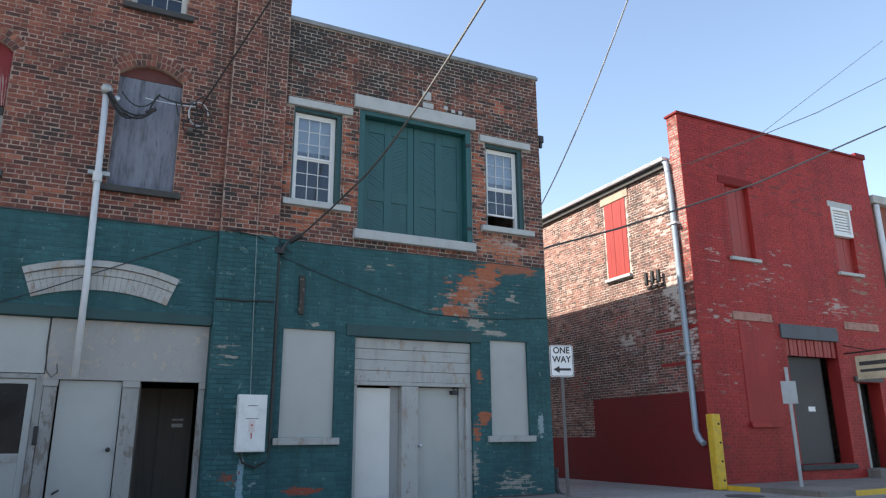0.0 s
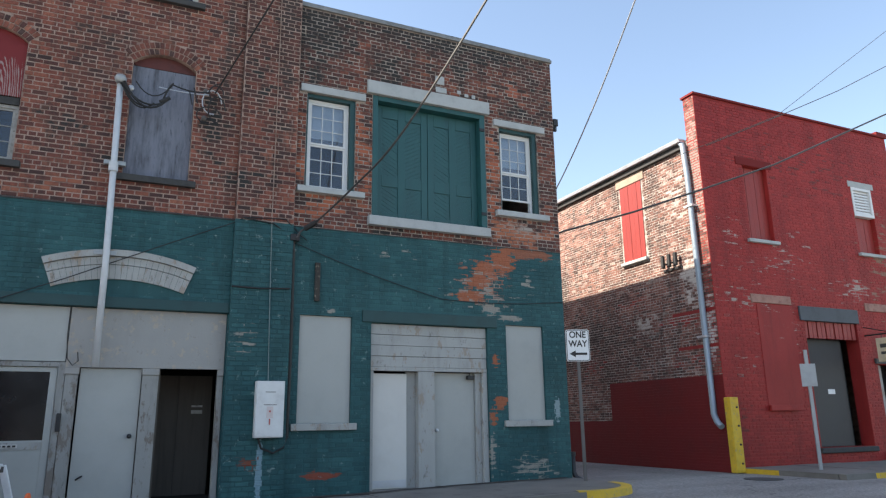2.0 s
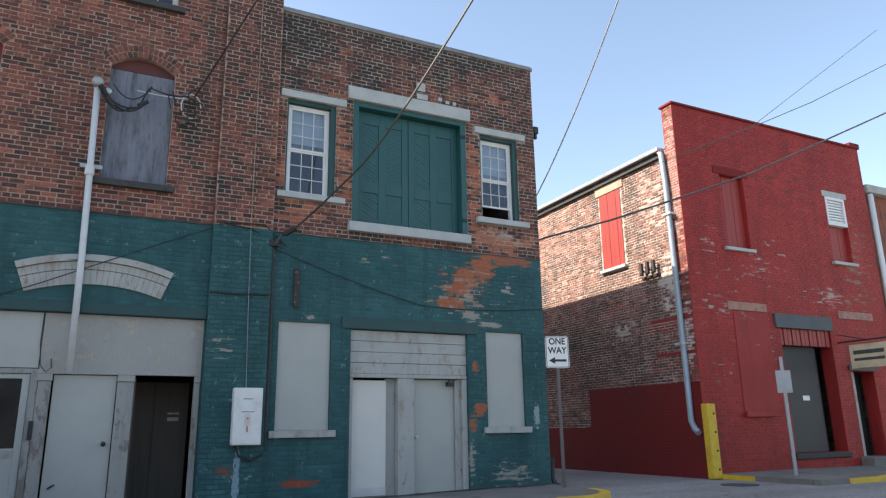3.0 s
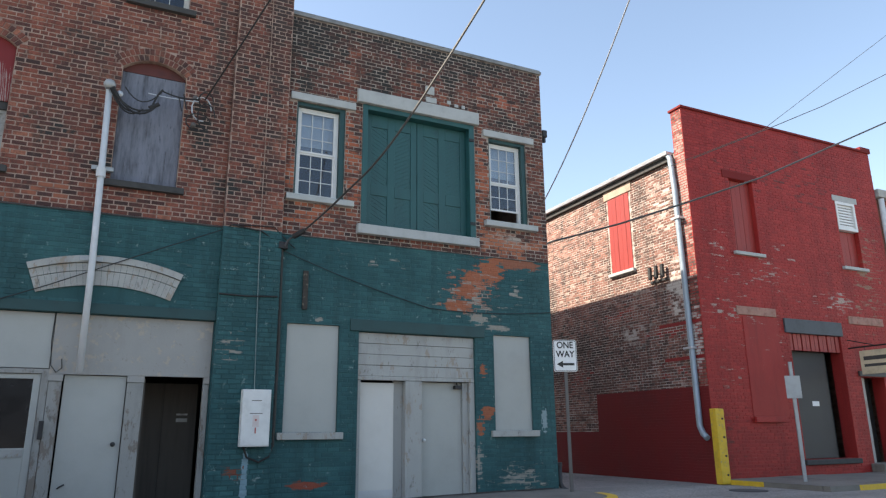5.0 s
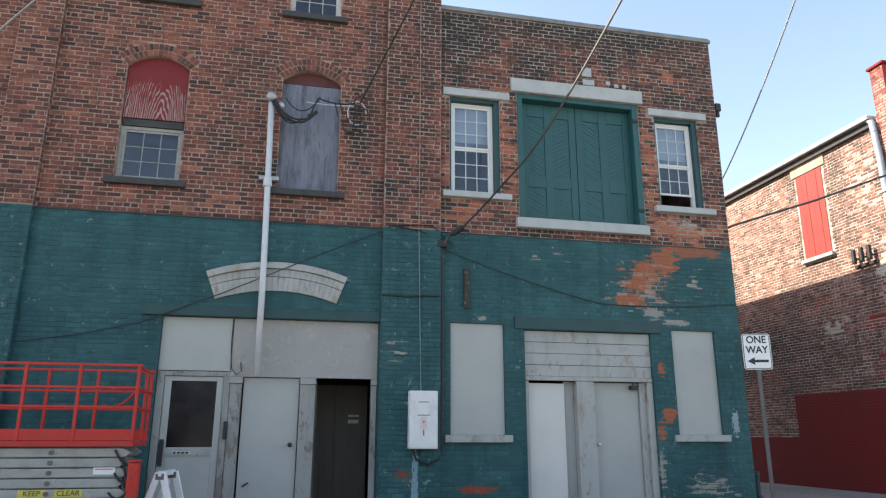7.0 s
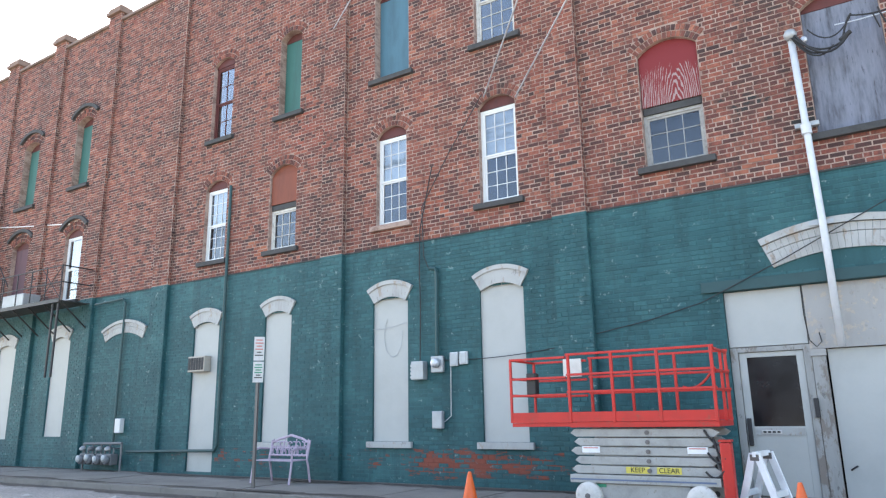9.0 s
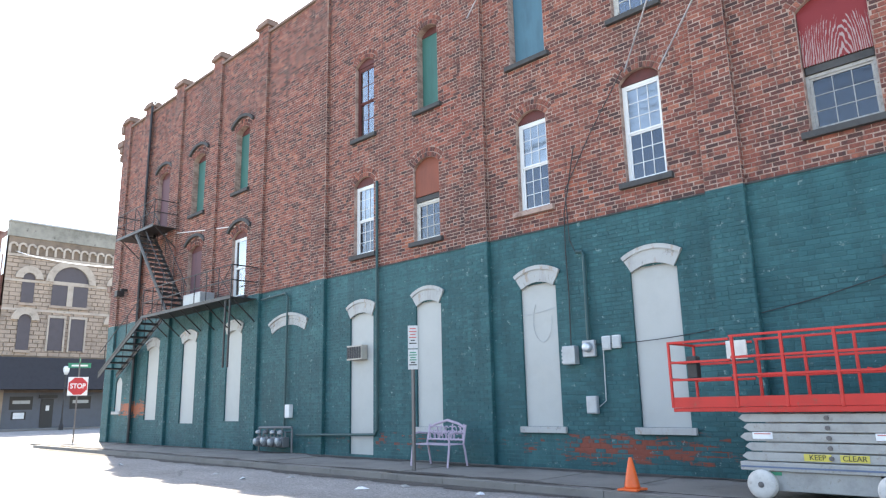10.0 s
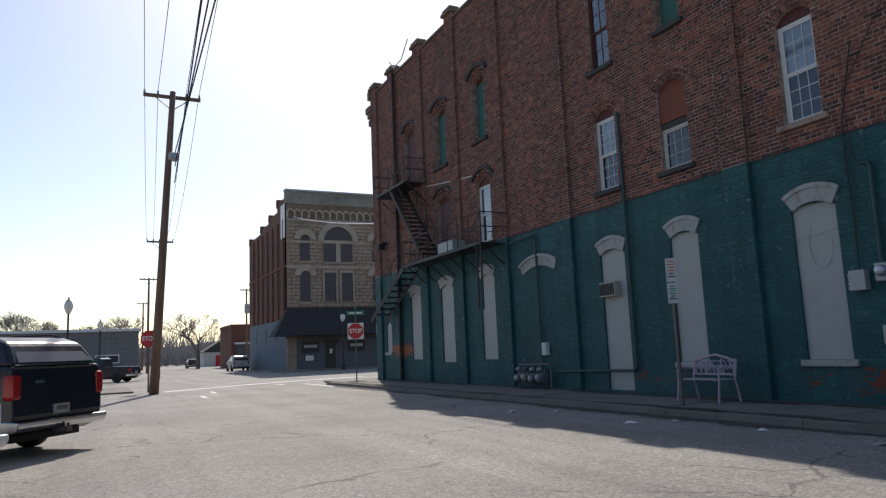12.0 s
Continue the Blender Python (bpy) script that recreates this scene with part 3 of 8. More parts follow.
def pavement(x0, x1, y0, y1, name, slab=1.55):
    """A kerb and rows of concrete slabs with open joints, following the slope."""
    base = thing(name, "cracked old concrete pavement with a worn kerb", "pavement", kind="structure")
    n = max(1, round((x1 - x0) / slab))
    w = (x1 - x0) / n
    for i in range(n):
        a, b = x0 + i * w, x0 + (i + 1) * w
        s = Shape()
        za, zb = level(a), level(b)
        for c, d, top in ((y0, y0 + 0.16, 0.105), (y0 + 0.172, y1, 0.105 + 0.006 * math.sin(i * 2.3))):
            s.raw([(a + 0.006, c, za - 0.05), (b - 0.006, c, zb - 0.05), (b - 0.006, d, zb - 0.05), (a + 0.006, d, za - 0.05),
                   (a + 0.006, c + 0.012, za + top), (b - 0.006, c + 0.012, zb + top), (b - 0.006, d, zb + top), (a + 0.006, d, za + top)],
                  [(0, 1, 2, 3), (4, 7, 6, 5), (0, 4, 5, 1), (1, 5, 6, 2), (2, 6, 7, 3), (3, 7, 4, 0)])
        part("concrete_slab", s, CONCRETE, base)
    bed = Shape()
    for i in range(n):
        a, b = x0 + i * w, x0 + (i + 1) * w
        za, zb = level(a) + 0.088, level(b) + 0.088
        bed.raw([(a, y0 + 0.02, za), (b, y0 + 0.02, zb), (b, y1, zb), (a, y1, za)], [(0, 1, 2, 3)])
    part("joint_fill", bed, SILL_DARK, base)
    return base


pavement(-30.2, 6.6, -2.4, -0.0, "pavement_main")
pavement(12.3, 30.0, -2.35, 0.2, "pavement_corner")
curve = Shape()
for i in range(8):
    a0, a1 = radians(-90 + 90 * i / 8), radians(-90 + 90 * (i + 1) / 8)
    pts = []
    for a in (a0, a1):
        for r in (0.0, 1.16):
            pts.append((6.6 + r * math.cos(a), -1.2 + 1.2 * math.sin(a) * (r / 1.16 if r else 0)))
    (ax, ay), (bx, by), (cx, cy), (dx, dy) = pts
    curve.raw([(ax, ay, 0.095), (bx, by, 0.095), (dx, dy, 0.095), (bx, by, -0.05), (dx, dy, -0.05)], [(0, 1, 2), (1, 3, 4, 2)])
curve.raw([(6.6, -1.2, 0.095), (7.76, -1.2, 0.095), (7.76, 0, 0.095), (6.6, 0, 0.095), (7.76, -1.2, -0.05), (7.76, 0, -0.05)], [(0, 1, 2, 3), (1, 4, 5, 2)])
setting("pavement_end", curve, CONCRETE, "rounded concrete corner of the pavement at the alley", "pavement")
kerb = Shape()
for i in range(9):
    a0, a1 = radians(-110 + 110 * i / 9), radians(-110 + 110 * (i + 1) / 9)
    vs = [(6.6 + r * math.cos(a), -1.2 + (r + 0.04) * math.sin(a), z) for a in (a0, a1) for r, z in ((1.02, 0.101), (1.19, 0.101), (1.20, -0.05))]
    kerb.raw(vs, [(0, 1, 4, 3), (1, 2, 5, 4)])
setting("kerb_yellow", kerb, YELLOW, "yellow painted kerb curving into the alley", "kerb")
kerb = Shape()
kerb.raw([(12.45, 0.12, 0.09), (12.25, 0.05, 0.09), (12.35, -1.5, 0.09), (12.6, -1.5, 0.09), (13.2, -2.22, 0.09), (13.2, -2.38, 0.09), (12.25, 0.05, -0.03), (12.35, -1.5, -0.03), (13.2, -2.38, -0.03), (15.2, -2.22, 0.10), (15.2, -2.38, 0.10), (15.2, -2.38, -0.03)],
         [(0, 1, 2, 3), (3, 2, 5, 4), (1, 6, 7, 2), (2, 7, 8, 5), (4, 5, 10, 9), (5, 8, 11, 10)])
setting("kerb_corner_yellow", kerb, YELLOW, "yellow painted kerb before the red building", "kerb")

GRIME = surface("gutter_grit", (0.060, 0.053, 0.046), 0.95, vary=0.5, scale=4, grain=70, relief=0.6, dirt=(0.14, 0.12, 0.10))


def grit(label, x0, x1, y, reach, z, seed, step=0.22):
    """A ragged strip of settled dirt whose edge wanders along a line."""
    rnd = random.Random(seed)
    s, w, rows = Shape(), 0.5, []
    x = x0
    while x < x1:
        w = min(1.0, max(0.03, w + rnd.uniform(-0.33, 0.33)))
        rows.append((x, w))
        x += step * rnd.uniform(0.6, 1.4)
    vs = []
    for x, w in rows:
        vs += [(x, y, level(x) + z), (x + rnd.uniform(-0.05, 0.05), y + reach * w * 0.6, level(x) + z + 0.008), (x + rnd.uniform(-0.1, 0.1), y + reach * w, level(x) + z - 0.002)]
    s.raw(vs, [f for i in range(len(rows) - 1) for f in ((3 * i, 3 * i + 3, 3 * i + 4, 3 * i + 1), (3 * i + 1, 3 * i + 4, 3 * i + 5, 3 * i + 2))])
    tagged(part("settled_dirt", s, GRIME), label, "dirt", kind="stuff")


grit("dark grit settled in the gutter along the kerb", -30.0, -2.0, -2.39, -0.42, 0.008, 3)
grit("dark grit settled along the foot of the wall", -30.0, -2.5, -0.11, -0.38, 0.116, 4)
grit("dark grit settled along the kerb top", -30.0, -2.0, -2.2, 0.30, 0.116, 6)
grit("dark grit settled along the foot of the annex", 2.2, 7.7, -0.012, -0.22, 0.118, 5)

# ---- the long building ----
TL = 4.53          # where the teal paint ends
X0, XT, X1 = -30.0, 2.15, 7.72
TOP, TOP2 = 13.1, 8.87
ring = 0.235
up = {  # second and third storey openings of the tall part
    "board": Hole(-0.62, 0.38, 5.10, 7.12, 0.20, ring), "red": Hole(-3.13, -2.15, 5.10, 7.10, 0.20, ring),
    "v2": Hole(-6.25, -5.46, 5.04, 6.97, 0.19, ring), "v1": Hole(-8.71, -7.95, 5.0, 6.94, 0.19, ring),
    "v4": Hole(-11.85, -11.0, 4.92, 6.75, 0.19, ring), "v3": Hole(-14.12, -13.33, 4.95, 6.82, 0.19, ring),
    "bdoor": Hole(-20.38, -19.50, 4.60, 6.55, 0.19, ring), "bpur": Hole(-23.42, -22.45, 4.66, 6.60, 0.19, ring),
    "t1": Hole(-0.58, 0.32, 8.42, 10.3, 0.19, ring), "t2": Hole(-3.06, -2.19, 8.40, 10.3, 0.19, ring),
    "t3": Hole(-6.28, -5.40, 8.33, 10.3, 0.19, ring), "t4": Hole(-8.78, -7.88, 8.28, 10.3, 0.19, ring),
    "t5": Hole(-11.68, -10.98, 8.18, 10.2, 0.16, ring), "t6": Hole(-14.1, -13.33, 8.12, 10.2, 0.17, ring),
    "t7": Hole(-20.42, -19.58, 8.10, 10.15, 0.18, ring), "t8": Hole(-23.45, -22.52, 7.95, 10.0, 0.18, ring), "t9": Hole(-26.3, -25.35, 7.85, 10.0, 0.18, ring),
}
low = {  # ground floor openings
    "shop": Hole(-2.17, 1.15, 0.0, 2.93), "w2": Hole(-6.33, -5.45, 0.75, 3.40, 0.10), "w1": Hole(-8.78, -7.93, 0.75, 3.40, 0.10),
    "w3": Hole(-11.83, -11.02, 0.72, 3.40, 0.10), "w4": Hole(-14.24, -13.34, 0.06, 3.36, 0.10), "w5": Hole(-20.44, -19.54, 0.82, 3.45, 0.14),
    "w6": Hole(-23.45, -22.45, 0.74, 3.40, 0.14), "w7": Hole(-26.25, -25.25, 0.85, 3.35, 0.14), "w8": Hole(-29.02, -28.40, 1.17, 2.25, 0.22),
}
right_up = {"r1": Hole(2.33, 3.26, 5.28, 7.12), "gate": Hole(3.60, 6.03, 4.87, 7.32), "r3": Hole(6.36, 7.27, 5.29, 7.12)}
right_low = {"b1": Hole(2.34, 3.26, 1.17, 2.98), "garage": Hole(3.62, 5.95, 0.02, 2.90), "b3": Hole(6.36, 7.20, 1.18, 2.98)}
PIL = [(-30.0, -29.35), (-27.85, -27.2), (-25.05, -24.4), (-22.1, -21.5), (-19.1, -18.5), (-15.9, -15.26), (-10.15, -9.54), (-4.80, -4.18), (1.17, 2.15)]

wl = setting("wall_main_lower", wall_shape(X0, XT, -0.15, TL, low.values()), TEAL, "old brick wall painted teal, flaking near the ground", "wall")
wu = setting("wall_main_upper", wall_shape(X0, XT, TL, TOP, up.values()), MORTAR, "weathered red brick wall of a three-storey building", "wall")
rl = setting("wall_side_lower", wall_shape(XT, X1, -0.15, TL, right_low.values()), TEAL, "teal painted brick wall with bare patches", "wall")
ru = setting("wall_side_upper", wall_shape(XT, X1, TL, TOP2, right_up.values()), MORTAR_LIME, "sooty red brick wall of a two-storey annex", "wall")
for name, s, label in (
    ("wall_back", Shape().box(X0, X1, 11.0, 11.3, -0.15, TOP2), "plain back wall"),
    ("wall_west", Shape().box(X0, X0 + 0.35, 0.355, 11.0, -0.15, TOP), "plain end wall of the tall building"),
    ("wall_step", Shape().box(XT - 0.3, XT, 0.355, 11.0, TOP2, TOP), "plain brick wall above the annex roof"),
    ("wall_alley", Shape().box(X1 - 0.35, X1, 0.355, 11.0, -0.15, TOP2), "plain brick wall along the alley"),
    ("wall_back_upper", Shape().box(X0, XT, 11.0, 11.3, TOP2 + 0.004, TOP), "plain upper back wall"),
):
    setting(name, s, MORTAR, label, "wall")
setting("roof_main", Shape().box(X0 + 0.36, XT - 0.31, 0.36, 11.0, TOP - 0.9, TOP - 0.8), ROOFING, "flat dark roof of the tall building", "roof")
setting("roof_annex", Shape().box(XT, X1 - 0.36, 0.36, 11.0, TOP2 - 0.5, TOP2 - 0.4), ROOFING, "flat dark roof of the annex", "roof")
# Unseen partitions and floors added so the openings look into darkness.
setting("wall_inner", Shape().box(X0 + 0.4, X1 - 0.4, 2.2, 2.3, -0.1, TOP2 - 0.6), DARK_ROOM, "added inner partition, coloured dark as an unlit room", "wall")
setting("wall_inner_upper", Shape().box(X0 + 0.4, XT - 0.4, 2.2, 2.3, TOP2 - 0.596, TOP - 0.95), DARK_ROOM, "added inner partition, coloured dark as an unlit room", "wall")
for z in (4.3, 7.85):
    setting("floor_upper", Shape().box(X0 + 0.4, XT - 0.31, 0.37, 2.19, z, z + 0.12), DARK_ROOM, "added inner floor, coloured dark as an unlit room", "floor")
setting("floor_annex", Shape().box(XT + 0.02, X1 - 0.4, 0.37, 2.19, 4.3, 4.42), DARK_ROOM, "added inner floor, coloured dark as an unlit room", "floor")
setting("floor_shop", Shape().box(X0 + 0.4, X1 - 0.4, 0.37, 2.19, -0.09, 0.03), DARK_ROOM, "added shop floor, coloured dark as an unlit room", "floor")

CAP_BROWN = surface("weathered_brown_cap", (0.20, 0.13, 0.10), 0.9, vary=0.4, scale=3)

# pilasters that run the full height, with caps
for i, (a, b) in enumerate(PIL):
    top = TOP + 0.25
    p = thing("pilaster_%d" % (i + 1), "brick pilaster, teal below and bare above", "pilaster", kind="structure")
    part("lower_core", Shape().box(a, b, -0.10, -0.001, -0.12, TL), TEAL, p)
    part("upper_core", Shape().box(a, b, -0.10, -0.001, TL, top), MORTAR, p)
    for z0, z1, m in ((0.0, TL, TEAL), (TL, top, BRICK)):
        brick_field("bricks", layout(a, b, z0, z1), (0, -0.10, 0), (1, 0, 0), (0, -1, 0), m, p)
        brick_field("bricks", layout(-0.10, 0.0, z0, z1, (), COURSE, 0.11), (b, 0, 0), (0, 1, 0), (1, 0, 0), m, p)
        brick_field("bricks", layout(-0.10, 0.0, z0, z1, (), COURSE, 0.11), (a, 0, 0), (0, 1, 0), (-1, 0, 0), m, p)
    if b < -15:
        part("cap", Shape().box(a - 0.06, b + 0.06, -0.2, 0.3, top, top + 0.12).box(a - 0.02, b + 0.02, -0.15, 0.25, top + 0.12, top + 0.24), CAP_BROWN, p, "weathered brown cap", 0.01)

# bricks of the four faces
gaps = [Hole(a, b, -1, 14) for a, b in PIL]
hoods = [Hole(-1.52, 0.54, 3.22, 3.62), Hole(-2.46, 1.19, 2.93, 3.10)]
teal_main = layout(X0, XT, 0.0, TL, [*low.values(), *gaps, *hoods])
bare_main = layout(X0, XT, TL, TOP, [*up.values(), *gaps])
near = [b for b in bare_main if -2.1 < b[0] < 1.1 and 4.5 < b[2] < 5.75]
far = [b for b in bare_main if not (-2.1 < b[0] < 1.1 and 4.5 < b[2] < 5.75)]
def pick(bricks, x0, x1, z0, z1):
    """Splits a field of bricks into those within a stretch of the wall and the rest."""
    inside = [b for b in bricks if x0 < b[0] < x1 and z0 < b[2] < z1][:300]
    chosen = set(inside)
    return inside, [b for b in bricks if b not in chosen]


brick_field("bricks", far, (0, 0, 0), (1, 0, 0), (0, -1, 0), BRICK, wu)
teal_near, teal_main = pick(teal_main, -1.6, 1.1, 3.65, 4.5)
brick_field("bricks", teal_main, (0, 0, 0), (1, 0, 0), (0, -1, 0), TEAL, wl, 0.0045, rough=0.002)
teal_right = layout(XT, X1, 0.0, TL, [*right_low.values(), Hole(3.45, 6.15, 2.90, 3.12)])
bare_right = layout(XT, X1, TL, TOP2, [*right_up.values(), Hole(2.20, 3.45, 5.17, 5.29), Hole(2.20, 3.45, 7.11, 7.27), Hole(3.48, 6.10, 7.31, 7.585), Hole(3.52, 6.04, 4.69, 4.88), Hole(6.21, 7.46, 5.17, 5.30), Hole(6.21, 7.46, 7.10, 7.26)])
teal_right_near, teal_right = pick(teal_right, 2.2, 5.0, 3.6, 4.5)
bare_right_near, bare_right = pick(bare_right, 2.2, 7.6, 4.52, 5.3)
brick_field("bricks", teal_right, (0, 0, 0), (1, 0, 0), (0, -1, 0), TEAL, rl, 0.0045, rough=0.002)
brick_field("bricks", bare_right, (0, 0, 0), (1, 0, 0), (0, -1, 0), BRICK_DARK, ru)
coping = Shape()
coping.box(XT, X1 + 0.03, -0.045, 0.42, TOP2, TOP2 + 0.07).box(XT, X1 + 0.01, -0.02, 0.4, TOP2 + 0.07, TOP2 + 0.11)
setting("coping", coping, COPING, "grey metal coping along the annex parapet", "coping", 0.01)
setting("coping_main", Shape().box(X0 - 0.05, XT + 0.04, -0.08, 0.4, TOP, TOP + 0.09), surface("brown_coping", (0.19, 0.135, 0.11), 0.9, vary=0.4, scale=3), "thin stone coping of the tall building", "coping", 0.01)
edge = Shape()
for a, b in zip([X0] + [p[1] for p in PIL[:-1]], [p[0] for p in PIL]):
    if b - a > 0.3:
        edge.box(a, b, -0.022, -0.001, TL - 0.012, TL + 0.012)
edge.box(XT, X1, -0.016, -0.001, TL - 0.006, TL + 0.006)
setting("paint_edge", edge, SILL_DARK, "dark ragged edge along the top of the teal paint", "trim")


def arch_ring(h, parent, rows=2):
    """Two rows of upright bricks over an arched opening, each its own piece."""
    wedge = {}
    for k in range(rows):
        r0 = h.r + 0.005 + k * 0.117
        n = max(6, int(round(2 * radians(h.angle) * (r0 + 0.05) / 0.079)))
        step = 2 * h.angle / n
        s = Shape().band(0, 0, r0, r0 + 0.098, step / 2 * 0.78, -0.011, 0.02, 1)
        me = s.mesh("brick", BRICK)
        for i in range(n):
            ob = new("brick", me)
            ob.parent = parent
            ob.matrix_local = pose(h.cx, rng.uniform(-0.003, 0.002), h.cz, 0, -h.angle + step * (i + 0.5), 0)


COUNT = [0]


def window(h, label, cols=3, rows=3, style="sash", frame_mat=None, arched=True, sill=None, board=None, board_z=None, blind=None, depth=0.10, fill=None, open_low=0.0, glass=None, low_glass=None, screen=False):
    """A window in the opening h: reveal head, sash frames, bars, panes, sill and what covers it."""
    COUNT[0] += 1
    frame_mat, glass = frame_mat or WHITE, glass or GLASS_BLUE
    w = thing("window_%d" % COUNT[0], label, "window", kind="structure")
    x0, x1, z0, z1 = h.x0, h.x1, h.z0, h.z1
    if h.ring:
        arch_ring(h, w)
        pts = [(h.cx + h.r * math.sin(radians(h.angle) * (2 * i / 10 - 1)), h.cz + h.r * math.cos(radians(h.angle) * (2 * i / 10 - 1))) for i in range(11)]
        part("arch_panel", Shape().prism([(x0, z1 - 0.03), *pts, (x1, z1 - 0.03)], depth - 0.02, depth + 0.1), board or REVEAL, w, "wooden arch panel")
    if h.ring and h.cx < -19:
        part("hood_mould", Shape().band(h.cx, h.cz, h.r + 0.30, h.r + 0.40, h.angle * 1.02, -0.09, -0.001, 10), SILL_DARK, w, "dark projecting brick hood")
    if sill:
        part("window_sill", Shape().box(x0 - 0.12, x1 + 0.12, -0.09, 0.2, z0 - 0.11, z0 - 0.004), sill, w, bevel=0.008)
    top = z1 - 0.035 if h.ring else z1 - 0.004
    if fill:
        part("board", Shape().box(x0 + 0.004, x1 - 0.004, depth - 0.01, depth + 0.03, z0, top), fill, w)
        return w
    if board:
        part("board", Shape().box(x0 + 0.01, x1 - 0.01, depth - 0.05, depth - 0.02, board_z, top), board, w, "painted board over the upper part")
        top = board_z - 0.01
        part("board_rail", Shape().box(x0 + 0.02, x1 - 0.02, depth - 0.03, depth + 0.05, top - 0.12, top - 0.002), SILL_DARK, w)
        top -= 0.125
    f = 0.055
    fr = Shape().box(x0, x0 + f, depth, depth + 0.09, z0, top).box(x1 - f, x1, depth, depth + 0.09, z0, top).box(x0 + f, x1 - f, depth, depth + 0.09, top - f, top).box(x0 + f, x1 - f, depth - 0.02, depth + 0.09, z0, z0 + f)
    part("window_frame", fr, frame_mat, w, bevel=0.004)
    mid = (z0 + top) / 2 if not board else top - f
    sashes = [(z0 + f, mid, depth + 0.03), (mid, top - f, depth + 0.012)] if not board else [(z0 + f, top - f, depth + 0.02)]
    for k, (a, b, y) in enumerate(sashes):
        lift = open_low if k == 0 else 0
        a += lift
        bar = 0.035
        s = Shape().box(x0 + f, x0 + f + bar, y, y + 0.035, a, b).box(x1 - f - bar, x1 - f, y, y + 0.035, a, b).box(x0 + f + bar, x1 - f - bar, y, y + 0.035, a, a + bar).box(x0 + f + bar, x1 - f - bar, y, y + 0.035, b - bar, b)
        ux0, ux1, uz0, uz1 = x0 + f + bar, x1 - f - bar, a + bar, b - bar
        nr = max(1, rows if not lift else 2)
        m = 0.012
        for i in range(1, cols):
            x = ux0 + (ux1 - ux0) * i / cols
            s.box(x - m / 2, x + m / 2, y + 0.004, y + 0.03, uz0, uz1)
        for j in range(1, nr):
            z = uz0 + (uz1 - uz0) * j / nr
            s.box(ux0, ux1, y + 0.006, y + 0.028, z - m / 2, z + m / 2)
        part("sash", s, frame_mat, w)
        for i in range(cols):
            for j in range(nr):
                pa, pb = ux0 + (ux1 - ux0) * i / cols, ux0 + (ux1 - ux0) * (i + 1) / cols
                pc, pd = uz0 + (uz1 - uz0) * j / nr, uz0 + (uz1 - uz0) * (j + 1) / nr
                yy = y + 0.018
                part("pane", Shape().box(pa, pb, yy - 0.002, yy + 0.002, pc, pd), low_glass if low_glass and k == 0 else glass, w)
        if screen and k == 0:
            part("insect_screen", Shape().box(x0 + f, x1 - f, y + 0.038, y + 0.040, a, b), SCREEN, w, "dull grey insect screen")
        if blind and k == 1:
            part("blind", Shape().box(x0 + f, x1 - f, depth + 0.12, depth + 0.125, b - (b - a) * blind, b), BLIND, w, "pale roller blind")
    return w


GREEN_BOARD = surface("faded_green_board", (0.035, 0.13, 0.11), 0.7, vary=0.3, scale=2, stretch=(2, 1, 0.4))
BLUE_BOARD = surface("faded_blue_board", (0.06, 0.15, 0.20), 0.7, vary=0.3, scale=2, stretch=(2, 1, 0.4))
TAN_BOARD = surface("tan_board", (0.42, 0.30, 0.14), 0.7, vary=0.3, scale=2, stretch=(2, 1, 0.4))
BROWN_BOARD = surface("rust_brown_board", (0.20, 0.055, 0.03), 0.75, vary=0.35, scale=2, stretch=(2, 1, 0.4))
PLUM_BOARD = surface("dull_plum_board", (0.12, 0.06, 0.07), 0.75, vary=0.35, scale=2, stretch=(2, 1, 0.4))


def flaked_red():
    m, t, b, link = nodes_of("red_paint_flaked_off_plywood")
    geo = t.nodes.new("ShaderNodeNewGeometry")
    sep = t.nodes.new("ShaderNodeSeparateXYZ")
    link(geo.outputs["Position"], sep.inputs[0])
    wave = t.nodes.new("ShaderNodeTexWave")
    wave.wave_type, wave.rings_direction = "RINGS", "Y"
    mp = t.nodes.new("ShaderNodeMapping")
    mp.inputs["Location"].default_value = (2.55 * 5.0, 0, -5.75 * 0.9)
    mp.inputs["Scale"].default_value = (5.0, 1, 0.9)
    link(geo.outputs["Position"], mp.inputs["Vector"])
    link(mp.outputs["Vector"], wave.inputs["Vector"])
    wave.inputs["Scale"].default_value, wave.inputs["Distortion"].default_value, wave.inputs["Detail"].default_value = 2.2, 9.0, 4.0
    lower = calc(t, "SUBTRACT", 1.0, calc(t, "MULTIPLY", calc(t, "SUBTRACT", sep.outputs["Z"], 6.2), 0.78), True)
    on = calc(t, "MULTIPLY", calc(t, "SUBTRACT", calc(t, "MULTIPLY", wave.outputs["Fac"], calc(t, "MULTIPLY", lower, calc(t, "MULTIPLY", noise_at(t, 5.0, 5, 0.7, (2.5, 1, 0.8)), 1.9))), 0.47), 9.0, True)
    flecks = calc(t, "MULTIPLY", calc(t, "SUBTRACT", noise_at(t, 16, 5, 0.7), 0.68), 12.0, True)
    on = calc(t, "MAXIMUM", on, flecks)
    link(mix(t, on, (0.175, 0.014, 0.016), (0.29, 0.21, 0.20)), b.inputs["Base Color"])
    b.inputs["Roughness"].default_value = 0.75
    bump(t, b, on, 0.3, 0.003)
    return m


